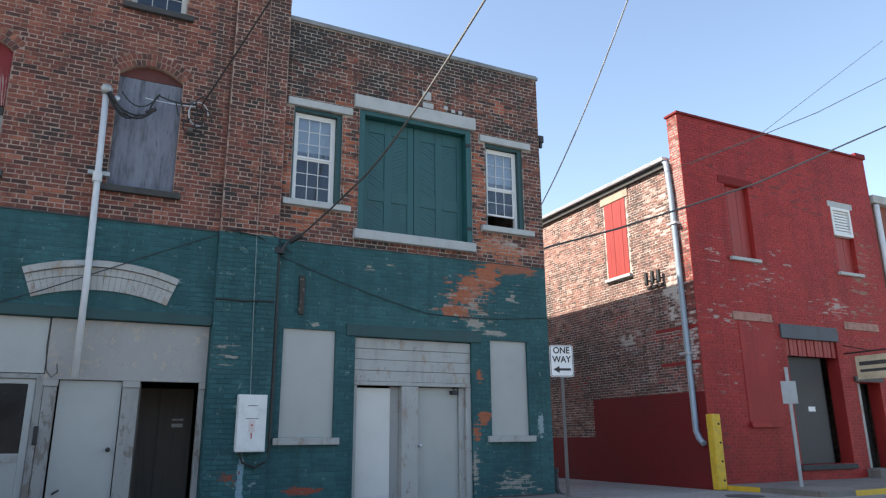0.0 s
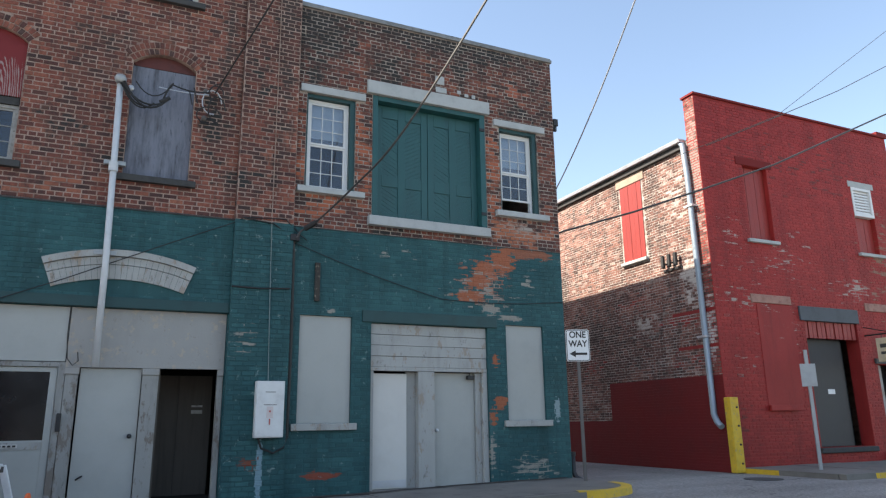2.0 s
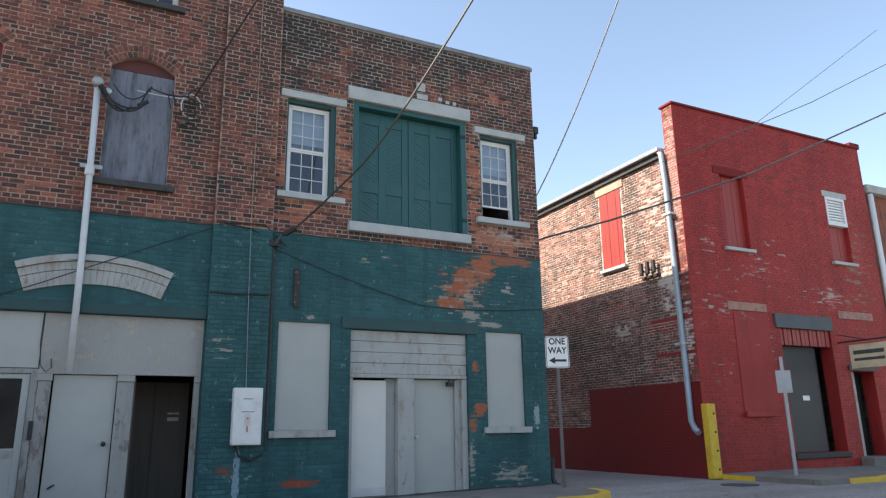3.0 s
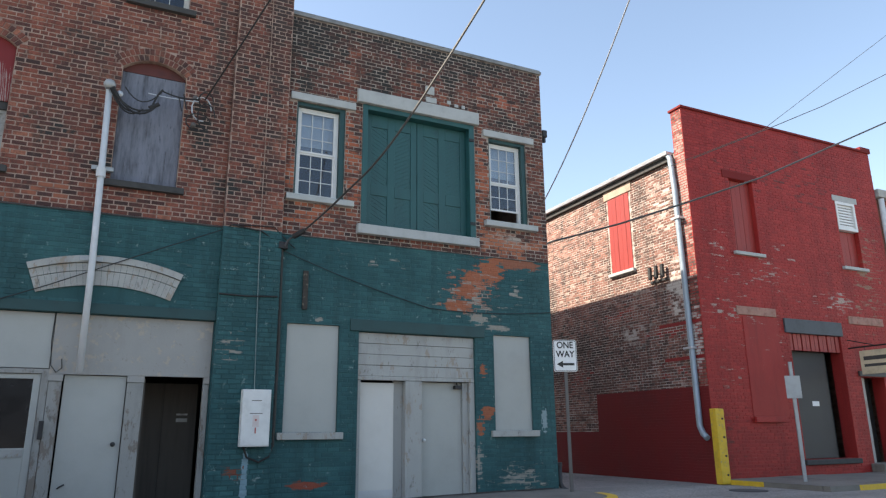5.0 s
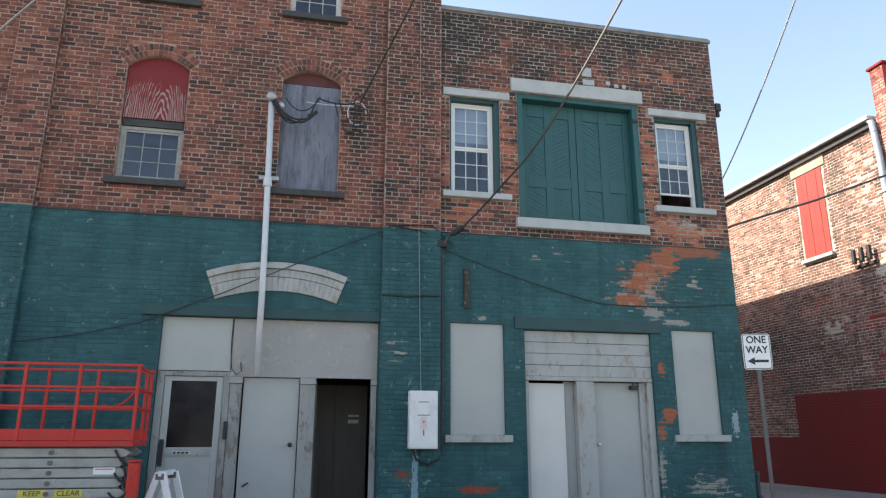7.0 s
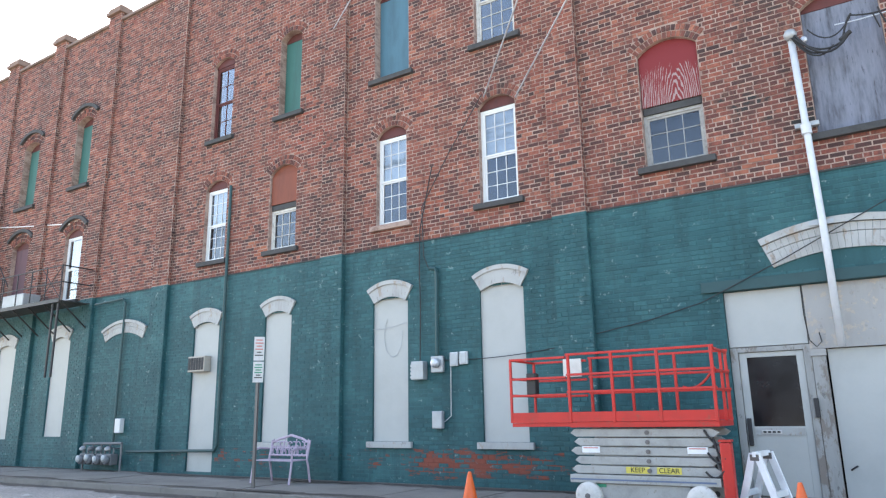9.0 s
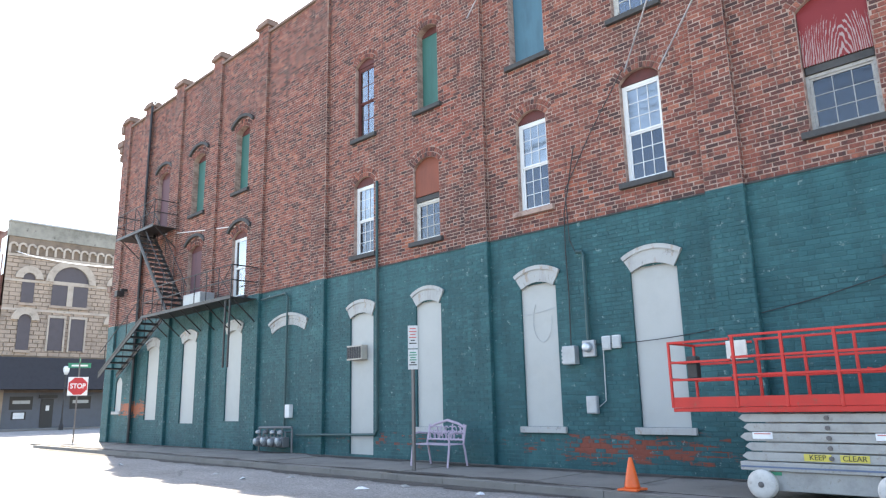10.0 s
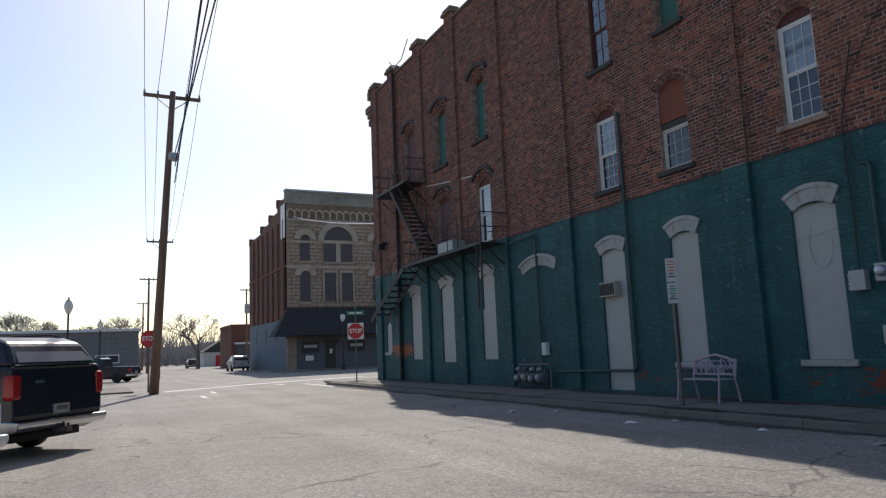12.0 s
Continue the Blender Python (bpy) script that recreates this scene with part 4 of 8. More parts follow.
RED_BOARD = flaked_red()
FRAME_GREY = surface("bare_weathered_sash", (0.33, 0.325, 0.31), 0.75, vary=0.4, scale=9, relief=0.4, dirt=(0.12, 0.10, 0.085))
window(up["board"], "arched window boarded with weathered grey plywood", fill=PLYWOOD, sill=SILL_DARK, depth=0.12)
window(up["red"], "small-paned window with flaked red board above", 3, 3, frame_mat=FRAME_GREY, board=RED_BOARD, board_z=6.17, sill=SILL_DARK, glass=GLASS_BLUE)
for k in ("v2", "v1", "v3"):
    window(up[k], "white double-hung window in arched brick opening", 3, 3, sill=SILL_DARK if k != "v1" else MORTAR, blind=0.95, glass=GLASS, low_glass=GLASS_BLUE, screen=k != "v3")
window(up["v4"], "arched window, rust-brown board above a low sash", 3, 3, frame_mat=WHITE_OLD, board=BROWN_BOARD, board_z=6.02, sill=SILL_DARK)
window(up["bdoor"], "white balcony door in arched brick opening", 1, 1, sill=SILL_DARK, blind=1.0, glass=GLASS)
window(up["bpur"], "arched opening boarded in dull plum", fill=PLUM_BOARD, sill=SILL_DARK, depth=0.14)
window(up["t1"], "old upper sash window with dark panes", 3, 3, frame_mat=WHITE_OLD, sill=SILL_DARK)
window(up["t2"], "upper window closed with a tan board", fill=TAN_BOARD, sill=SILL_DARK, depth=0.15)
window(up["t3"], "old upper sash window with dark panes", 3, 3, frame_mat=WHITE_OLD, sill=SILL_DARK, glass=GLASS)
window(up["t4"], "tall upper window closed with a blue board", fill=BLUE_BOARD, sill=SILL_DARK, depth=0.2)
window(up["t5"], "narrow upper window closed with a green board", fill=GREEN_BOARD, sill=SILL_DARK, depth=0.2)
window(up["t6"], "old upper sash window with dark panes", 2, 2, frame_mat=REVEAL, sill=SILL_DARK, glass=GLASS)
window(up["t7"], "tall upper window closed with a green board", fill=GREEN_BOARD, sill=SILL_DARK, depth=0.22)
window(up["t8"], "tall upper window closed with a green board", fill=GREEN_BOARD, sill=SILL_DARK, depth=0.22)
window(up["t9"], "upper opening boarded in dull plum", fill=PLUM_BOARD, sill=SILL_DARK, depth=0.14)


def boarded(h, label, hood=True, sill=True, flat_head=False):
    """A tall ground-floor window closed with a grey board, under a painted arched hood."""
    COUNT[0] += 1
    w = thing("window_%d" % COUNT[0], label, "boarded window", kind="structure")
    n = 10
    pts = [(h.cx + h.r * math.sin(radians(h.angle) * (2 * i / n - 1)), h.cz + h.r * math.cos(radians(h.angle) * (2 * i / n - 1))) for i in range(n + 1)] if h.rise else [(h.x0 + 0.004, h.z1 - 0.004), (h.x1 - 0.004, h.z1 - 0.004)]
    part("board", Shape().prism([(h.x0 + 0.003, h.z0), *pts, (h.x1 - 0.003, h.z0)], 0.045, 0.09), GREY, w)
    if hood:
        half = h.half + 0.13
        rise = 0.16
        r = (half ** 2 + rise ** 2) / (2 * rise)
        cz = h.z1 + 0.44 - r
        ang = math.degrees(math.asin(half / r))
        nb = 11
        for i in range(nb):
            part("voussoir", Shape().band(h.cx, cz, r - 0.33, r - 0.075, ang / nb * 0.993, -0.035, 0.03, 1, -ang + 2 * ang * (i + 0.5) / nb), GREY_OLD, w)
        part("hood_mould", Shape().band(h.cx, cz, r - 0.08, r, ang, -0.06, 0.03, 14), GREY_OLD, w)
    if sill:
        part("window_sill", Shape().box(h.x0 - 0.1, h.x1 + 0.1, -0.07, 0.044, h.z0 - 0.115, h.z0 - 0.002), GREY_OLD, w, bevel=0.008)
    return w


for k in ("w1", "w2", "w3"):
    boarded(low[k], "tall window closed with grey board under arched hood")
boarded(low["w4"], "tall doorway closed with grey board under arched hood", sill=False)
for k in ("w5", "w6", "w7"):
    boarded(low[k], "tall window closed with pale board under arched hood", sill=False)
boarded(low["w8"], "small arched window closed with pale board", hood=False)
boarded(right_low["b1"], "square-headed window closed with grey board", hood=False)
boarded(right_low["b3"], "square-headed window closed with grey board", hood=False)


def curved_hood(cx, half, crown, rise, thick, label):
    s = thing("arched_hood", label, "arched hood", kind="structure")
    r = (half ** 2 + rise ** 2) / (2 * rise)
    cz, ang = crown - r, math.degrees(math.asin(half / r))
    n = 24
    for i in range(n):
        part("voussoir", Shape().band(cx, cz, r - thick, r - thick * 0.52, ang / n * 0.955, -0.03, 0.02, 1, -ang + 2 * ang * (i + 0.5) / n), GREY_OLD, s)
        part("voussoir", Shape().band(cx, cz, r - thick * 0.5, r - thick * 0.24, ang / n * 0.955, -0.035, 0.02, 1, -ang + 2 * ang * (i + 0.5) / n), GREY_OLD, s)
    part("hood_mould", Shape().band(cx, cz, r - thick * 0.22, r, ang, -0.07, 0.02, 16), GREY_OLD, s)
    return s


curved_hood(-0.49, 1.10, 3.84, 0.20, 0.46, "grey painted brick arch hood above the shopfront")
curved_hood(-17.02, 0.96, 3.80, 0.24, 0.34, "pale painted arch hood on the teal wall")

# windows of the annex
for k, lift in (("r1", 0.0), ("r3", 0.24)):
    h = right_up[k]
    inner = Hole(h.x0 + 0.035, h.x1 - 0.10, h.z0, h.z1 - 0.07)
    w = window(inner, "white vinyl double-hung window with divided panes" + (", lower sash raised" if lift else ""), 3, 3, depth=0.12, blind=0.8, glass=GLASS, open_low=lift, low_glass=GLASS_BLUE)
    part("casing", Shape().box(h.x0, inner.x0 - 0.002, 0.03, 0.2, h.z0, h.z1).box(inner.x1 + 0.002, h.x1, 0.03, 0.2, h.z0, h.z1).box(inner.x0, inner.x1, 0.03, 0.2, inner.z1 + 0.002, h.z1), TEAL_DARK, w, "dark teal wooden casing")
    part("window_sill", Shape().box(h.x0 - 0.14, h.x1 + 0.18, -0.10, 0.12, 5.17, h.z0 - 0.003), STONE, w, "grey stone sill", 0.01)
    part("lintel", Shape().box(h.x0 - 0.13, h.x1 + 0.19, -0.05, 0.12, 7.125, 7.27), STONE, w, "grey stone lintel", 0.01)


def loading_doors():
    h = right_up["gate"]
    d = thing("door_1", "double teal loading doors with diagonal boarded panels", "loading door", kind="structure")
    part("lintel", Shape().box(3.48, 6.12, -0.07, 0.12, 7.325, 7.59), STONE, d, "grey stone lintel", 0.012)
    part("door_sill", Shape().box(3.52, 6.04, -0.12, 0.2, 4.685, 4.865), STONE, d, "grey stone sill", 0.012)
    part("door_frame", Shape().box(h.x0 + 0.003, h.x0 + 0.11, 0.0, 0.22, h.z0, h.z1).box(h.x1 - 0.12, h.x1 - 0.003, 0.0, 0.22, h.z0, h.z1).box(h.x0 + 0.11, h.x1 - 0.12, 0.0, 0.22, h.z1 - 0.10, h.z1 - 0.003), TEAL_WOOD, d, bevel=0.006)
    a, b = h.x0 + 0.115, h.x1 - 0.125
    mid, top, yb = (a + b) / 2, h.z1 - 0.105, 0.17
    for p, q in ((a, mid - 0.006), (mid + 0.006, b)):
        leaf = part("door", Shape().box(p, q, yb + 0.03, yb + 0.07, h.z0 + 0.01, top), TEAL_WOOD, d)
        c = (p + q) / 2
        for x0, x1 in ((p, p + 0.13), (c - 0.075, c + 0.075), (q - 0.13, q)):
            part("stile", Shape().box(x0, x1, yb, yb + 0.029, h.z0 + 0.01, top), TEAL_WOOD, leaf, bevel=0.004)
        for z0, z1 in ((h.z0 + 0.012, h.z0 + 0.16), (h.z0 + 0.68, h.z0 + 0.90), (top - 0.26, top - 0.002)):
            for x0, x1 in ((p + 0.132, c - 0.077), (c + 0.077, q - 0.132)):
                part("rail", Shape().box(x0, x1, yb + 0.001, yb + 0.029, z0, z1), TEAL_WOOD, leaf, bevel=0.004)
        for x0, x1, sign in ((p + 0.132, c - 0.077, 1), (c + 0.077, q - 0.132, -1)):
            for z0, z1 in ((h.z0 + 0.162, h.z0 + 0.678), (h.z0 + 0.902, top - 0.262)):
                w, k = x1 - x0, 0
                lean = 0.55 * w
                z = z0 - lean
                while z < z1:
                    edge = [(x0, z + (lean if sign > 0 else 0)), (x1, z + (0 if sign > 0 else lean)), (x1, z + (0 if sign > 0 else lean) + 0.078), (x0, z + (lean if sign > 0 else 0) + 0.078)]
                    for limit, keep in ((z0, 1), (z1, -1)):
                        kept = []
                        for (ax, az), (bx, bz) in zip(edge, edge[1:] + edge[:1]):
                            ina, inb = (az - limit) * keep >= 0, (bz - limit) * keep >= 0
                            if ina:
                                kept.append((ax, az))
                            if ina != inb:
                                t = (limit - az) / (bz - az)
                                kept.append((ax + (bx - ax) * t, limit))
                        edge = kept
                    if len(edge) > 2:
                        part("board", Shape().prism(edge, yb + 0.016 + 0.002 * (k % 2), yb + 0.0295), TEAL_WOOD, leaf)
                    z, k = z + 0.082, k + 1
    for z in (5.15, 6.95):
        part("hinge", Shape().box(h.x1 - 0.13, h.x1 - 0.02, -0.02, -0.001, z, z + 0.06), BLACK, d)


loading_doors()


DOOR_WHITE = surface("off_white_door_paint", (0.60, 0.59, 0.56), 0.45, vary=0.08, scale=2, relief=0.05)


def garage_front():
    h = right_low["garage"]
    g = thing("door_2", "grey boarded garage front with two flush doors", "door", kind="structure")
    part("lintel_beam", Shape().box(3.45, 6.15, -0.03, 0.2, 2.905, 3.115), TEAL_DARK, g, "teal painted steel lintel", 0.008)
    for i in range(4):
        z = 2.13 + i * 0.192
        part("board", Shape().box(h.x0 + 0.004, h.x1 - 0.004, 0.06 - 0.006 * (i % 2), 0.12, z, z + 0.186), GREY_OLD, g, bevel=0.006)
    part("head_rail", Shape().box(h.x0 + 0.004, h.x1 - 0.004, 0.045, 0.13, 2.06, 2.126), GREY_OLD, g, bevel=0.005)
    for a, b, y in ((h.x0 + 0.003, h.x0 + 0.07, 0.05), (4.54, 4.86, 0.05), (5.84, h.x1 - 0.003, 0.05)):
        part("post", Shape().box(a, b, y, y + 0.16, 0.03, 2.055), GREY_OLD, g, bevel=0.006)
    part("post_return", Shape().box(4.36, 4.535, 0.20, 0.26, 0.03, 2.055), GREY_OLD, g)
    d1 = part("door", Shape().box(3.70, 4.355, 0.16, 0.205, 0.06, 2.02), DOOR_WHITE, g, "plain off-white flush door", 0.004)
    part("kick_plate", Shape().box(3.72, 4.34, 0.152, 0.159, 0.08, 0.2), METAL, d1)
    d2 = part("door", Shape().box(4.87, 5.72, 0.17, 0.215, 0.06, 2.05), GREY, g, "scuffed pale grey flush door", 0.004)
    part("handle", Shape().lathe([(0.001, 0), (0.03, 0.001), (0.022, 0.05), (0.03, 0.07), (0.001, 0.085)], m=pose(4.93, 0.168, 1.02, 90, 0, 0)), METAL, d2)
    part("door_stop", Shape().box(5.725, 5.835, 0.12, 0.215, 0.06, 2.05), GREY_OLD, g)
    part("threshold", Shape().box(h.x0 + 0.01, h.x1 - 0.01, -0.04, 0.3, -0.05, 0.055), CONCRETE, g, bevel=0.01)
    lamp = thing("door_lamp", "small black floodlight under the door head", "lamp", (5.62, 0.12, 1.96))
    part("housing", Shape().box(-0.07, 0.07, -0.06, 0.04, -0.03, 0.04), BLACK, lamp, bevel=0.01)
    part("bracket", Shape().tube([(0, 0.0, 0.03), (0, 0.03, 0.095)], 0.012), BLACK, lamp)


garage_front()


def shopfront():
    g = thing("door_3", "grey patched shopfront with three doorways, one dark and open", "shopfront", kind="structure")
    part("lintel_beam", Shape().box(-2.46, 1.16, -0.045, 0.2, 2.935, 3.10), TEAL_DARK, g, "dark teal steel lintel", 0.006)
    part("fascia_panel", Shape().box(-2.165, -1.12, 0.06, 0.12, 2.11, 2.925), GREY, g, "smooth pale grey panel", 0.004)
    part("stucco_panel", Shape().box(-1.11, 1.145, 0.05, 0.14, 2.03, 2.925), STUCCO, g, "patched grey stucco panel")
    part("bracket_left", Shape().box(-1.11, -0.92, 0.03, 0.13, 1.93, 2.025), STUCCO, g)
    part("bracket_right", Shape().box(-0.055, 0.19, 0.03, 0.13, 1.93, 2.025), STUCCO, g)
    part("bracket_end", Shape().box(1.055, 1.145, 0.03, 0.13, 1.93, 2.025), STUCCO, g)
    for a, b in ((-1.10, -0.93), (-0.05, 0.185), (1.06, 1.145)):
        part("jamb", Shape().box(a, b, 0.05, 0.20, 0.02, 1.925), JAMB, g, "flaking grey timber jamb", 0.006)
    part("door_frame", Shape().box(-2.165, -2.06, 0.06, 0.16, 0.02, 2.10).box(-1.20, -1.105, 0.06, 0.16, 0.02, 2.10).box(-2.06, -1.20, 0.06, 0.16, 2.03, 2.10), JAMB, g, bevel=0.005)
    d = part("door", Shape().box(-2.055, -1.955, 0.09, 0.135, 0.05, 2.025).box(-1.30, -1.205, 0.09, 0.135, 0.05, 2.025).box(-1.955, -1.30, 0.09, 0.135, 1.955, 2.025).box(-1.955, -1.30, 0.09, 0.135, 0.05, 0.985), GREY, g, "grey half-glazed door", 0.005)
    part("pane", Shape().box(-1.954, -1.301, 0.11, 0.116, 0.986, 1.954), surface("dusty_dark_glass", (0.012, 0.013, 0.015), 0.16, vary=0.5, scale=4, relief=0.01), d, "dusty dark glass")
    part("pull_handle", Shape().box(-2.04, -1.98, 0.045, 0.089, 0.72, 1.10), BLACK, d, "black pull handle plate", 0.01)
    part("kick_rail", Shape().box(-1.95, -1.31, 0.08, 0.089, 0.86, 0.96), GREY_OLD, d)
    part("letter_plate", Shape().box(-1.86, -1.60, 0.072, 0.079, 0.885, 0.935), WHITE_OLD, d, "worn white letter plate")
    for k in range(4):
        part("print_bar", Shape().box(-1.84 + 0.06 * k, -1.80 + 0.06 * k, 0.068, 0.0715, 0.897, 0.923), BLACK, d)
    part("entry_buzzer", Shape().box(-1.15, -1.09, 0.0, 0.059, 1.10, 1.36), BLACK, g, "black entry buzzer", 0.01)
    d = part("door", Shape().box(-0.905, -0.062, 0.10, 0.145, 0.04, 2.02), GREY, g, "flat pale grey plywood door", 0.004)
    part("handle", Shape().lathe([(0.001, 0), (0.035, 0.001), (0.025, 0.03), (0.03, 0.06), (0.001, 0.07)], m=pose(-0.16, 0.098, 1.02, 90, 0, 0)), BLACK, d)
    part("latch", Shape().tube([(-0.82, 0.09, 0.42), (-0.78, 0.06, 0.45), (-0.74, 0.09, 0.47)], 0.012), BLACK, d)
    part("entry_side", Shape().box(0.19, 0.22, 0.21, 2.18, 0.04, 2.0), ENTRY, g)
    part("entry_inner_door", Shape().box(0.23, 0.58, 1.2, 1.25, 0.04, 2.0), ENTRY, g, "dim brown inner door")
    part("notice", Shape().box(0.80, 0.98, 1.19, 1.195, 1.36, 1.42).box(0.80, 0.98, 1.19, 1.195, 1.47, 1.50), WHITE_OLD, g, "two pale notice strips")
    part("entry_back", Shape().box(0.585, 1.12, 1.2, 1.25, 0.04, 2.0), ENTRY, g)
    part("loose_wire", Shape().tube([(-1.125, 0.045, 2.92), (-1.13, 0.04, 2.5), (-1.10, 0.03, 2.15), (-1.02, 0.02, 2.05), (-0.95, 0.03, 2.12), (-0.97, 0.04, 2.25)], 0.007, 5), RUBBER, g, "thin black wire")
    part("threshold", Shape().box(-2.16, 1.14, -0.03, 0.3, -0.05, 0.035), CONCRETE, g, bevel=0.01)


shopfront()

# ---- the red building across the alley ----
RX, RY = 12.1, 0.2
red_open = [Hole(15.02, 16.95, 0.45, 3.85), Hole(17.55, 18.5, 0.10, 2.48), Hole(13.52, 14.36, 5.46, 7.40), Hole(17.6, 18.42, 5.46, 7.35)]
rf = setting("wall_red_front", wall_shape(RX, 19.5, -0.1, 9.08, red_open, RY, 0.35), RED, "brick front painted red, chipped in places", "wall")
brick_field("bricks", layout(RX, 19.5, 0.02, 9.05, red_open), (0, RY, 0), (1, 0, 0), (0, -1, 0), RED, rf, 0.0055, rough=0.003)
side_m = Matrix(((0, -1, 0, 0), (1, 0, 0, 0), (0, 0, 1, 0), (0, 0, 0, 1)))
rs = setting("wall_red_side", Shape().box(RX, RX + 0.35, RY + 0.352, 24.0, -0.1, 7.95), MORTAR_PALE, "weathered bare brick side wall along the alley", "wall")
side_hole = [Hole(2.36, 3.24, 5.36, 7.50)]
mason = [Hole(0.20, 4.28, -1, 2.14), Hole(4.28, 24, -1, 1.14), Hole(2.30, 3.30, 5.26, 7.80)]
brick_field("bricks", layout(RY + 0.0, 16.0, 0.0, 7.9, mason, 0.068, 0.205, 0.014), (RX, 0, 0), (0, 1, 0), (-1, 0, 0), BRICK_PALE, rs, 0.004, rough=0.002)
brick_field("bricks", layout(RY + 0.01, 14.0, 0.0, 2.14, [Hole(4.28, 24, 1.14, 3)], 0.068, 0.205, 0.012), (RX - 0.012, 0, 0), (0, 1, 0), (-1, 0, 0), RED_LOW, rs, 0.003, rough=0.0015)
brick_field("bricks", layout(RY, RY + 0.35, 7.9, 9.05, (), 0.068, 0.205, 0.014), (RX, 0, 0), (0, 1, 0), (-1, 0, 0), BRICK_PALE, rf, 0.004)
part("painted_base", Shape().box(RX - 0.012, RX - 0.001, RY + 0.0, 4.28, -0.08, 2.14).box(RX - 0.012, RX - 0.001, 4.28, 24.0, -0.08, 1.14), RED_LOW, rs, "smooth dark red painted base")
part("paint_patch", Shape().box(RX - 0.012, RX - 0.009, RY, 1.6, 3.62, 3.70).box(RX - 0.012, RX - 0.009, RY, 1.5, 2.78, 2.86), RED, rs)
setting("coping_red", Shape().box(RX - 0.04, 19.1, RY - 0.05, RY + 0.4, 9.08, 9.14).box(19.1, 19.55, RY - 0.05, RY + 0.4, 9.08, 9.24), RED_LOW, "red coping along the parapet", "coping", 0.008)
setting("roof_red", Shape().box(RX + 0.1, 19.5, RY + 0.36, 24.0, 7.96, 8.05), ROOFING, "dark flat roof behind the red parapet", "roof")
setting("wall_red_east", Shape().box(19.15, 19.5, RY + 0.352, 24.0, -0.1, 7.95), MORTAR, "plain side wall", "wall")
setting("wall_red_back", Shape().box(RX, 19.5, 24.0, 24.3, -0.1, 7.95), MORTAR, "plain back wall", "wall")
setting("wall_neighbour", Shape().box(19.62, 34.0, 0.35, 18.0, -0.1, 7.75), BRICK, "plain brick building beyond the red one", "wall")
setting("cornice_neighbour", Shape().box(19.6, 34.0, 0.15, 0.6, 7.75, 8.0), GREY_OLD, "pale cornice of the next building", "cornice", 0.02)


# ---- lettering ----
def words(text, size, material, parent, at, rx=90, ry=0, rz=0, name="lettering", thick=0.002, squeeze=1.0, bold=0.0):
    """Raised letters in the built-in font, as a mesh."""
    c = bpy.data.curves.new("text", "FONT")
    c.body, c.size, c.align_x, c.align_y, c.extrude, c.offset = text, size, "CENTER", "CENTER", thick, bold
    tmp = bpy.data.objects.new("text", c)
    scene.collection.objects.link(tmp)
    me = bpy.data.meshes.new_from_object(tmp.evaluated_get(bpy.context.evaluated_depsgraph_get()))
    bpy.data.objects.remove(tmp)
    me.materials.clear()
    me.materials.append(material)
    ob = new(name, me)
    ob.parent = parent
    ob.matrix_local = pose(*at, rx, ry, rz) @ Matrix.Diagonal((squeeze, 1, 1, 1))
    return ob


def plain(name, base, rough=0.5, metal=0.0):
    return surface(name, base, rough, metal, vary=0.15, scale=6, relief=0.05)


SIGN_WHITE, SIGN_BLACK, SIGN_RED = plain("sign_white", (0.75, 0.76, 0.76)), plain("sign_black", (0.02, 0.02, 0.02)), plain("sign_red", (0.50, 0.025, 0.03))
SIGN_GREEN, SIGN_BLUE = plain("sign_green", (0.02, 0.22, 0.12)), plain("sign_blue", (0.03, 0.16, 0.42))
STEEL = plain("steel_post", (0.13, 0.12, 0.115), 0.55, 0.3)
LIFT_RED = surface("worn_lift_red", (0.50, 0.020, 0.013), 0.45, vary=0.2, scale=5, relief=0.05, dirt=(0.30, 0.05, 0.03))
LIFT_GREY = surface("worn_lift_grey", (0.33, 0.33, 0.31), 0.5, vary=0.25, scale=6, relief=0.08, dirt=(0.24, 0.22, 0.19))
TYRE_WHITE = surface("dusty_white_tyre", (0.55, 0.53, 0.49), 0.8, vary=0.2, scale=8, dirt=(0.35, 0.32, 0.28))
CONE_ORANGE = surface("orange_cone_plastic", (0.75, 0.12, 0.02), 0.5, vary=0.15, scale=8)
LABEL_YELLOW = plain("faded_yellow_label", (0.60, 0.50, 0.09))
LAV = surface("lavender_bench_paint", (0.42, 0.34, 0.42), 0.5, vary=0.2, scale=8)
BOX_GREY = plain("meter_grey", (0.36, 0.38, 0.39), 0.45, 0.3)

# ---- fittings on the shaded front ----
riser = thing("service_riser", "pale conduit riser with weatherhead strapped to the wall", "conduit", (-0.75, -0.14, 2.03))
part("pipe", Shape().tube([(0.04, 0, 0), (0.03, 0, 1.7), (-0.03, 0, 4.6)], 0.049, 12), PIPE_WHITE, riser, smooth=True)
part("coupling", Shape().tube([(0.0, 0, 3.05), (-0.004, 0, 3.2)], 0.07, 12), PIPE_WHITE, riser)
hd = part("weatherhead", Shape().lathe([(0.06, -0.05), (0.085, -0.01), (0.095, 0.04), (0.07, 0.09), (0.02, 0.105)], (-0.03, -0.04, 4.60), 14), BOX_GREY, riser, "grey weatherhead cap", smooth=True)
for z in (1.74, 3.22):
    part("strap", Shape().box(-0.15, 0.17, 0.05, 0.135, z - 0.035, z + 0.035), BOX_GREY, riser, bevel=0.006)
part("insulator", Shape().lathe([(0.02, 0), (0.05, 0.02), (0.05, 0.07), (0.02, 0.09)], (0, 0, 0), 10, pose(0.13, 0.12, 4.55, 90, 0, 0)), METAL, riser)


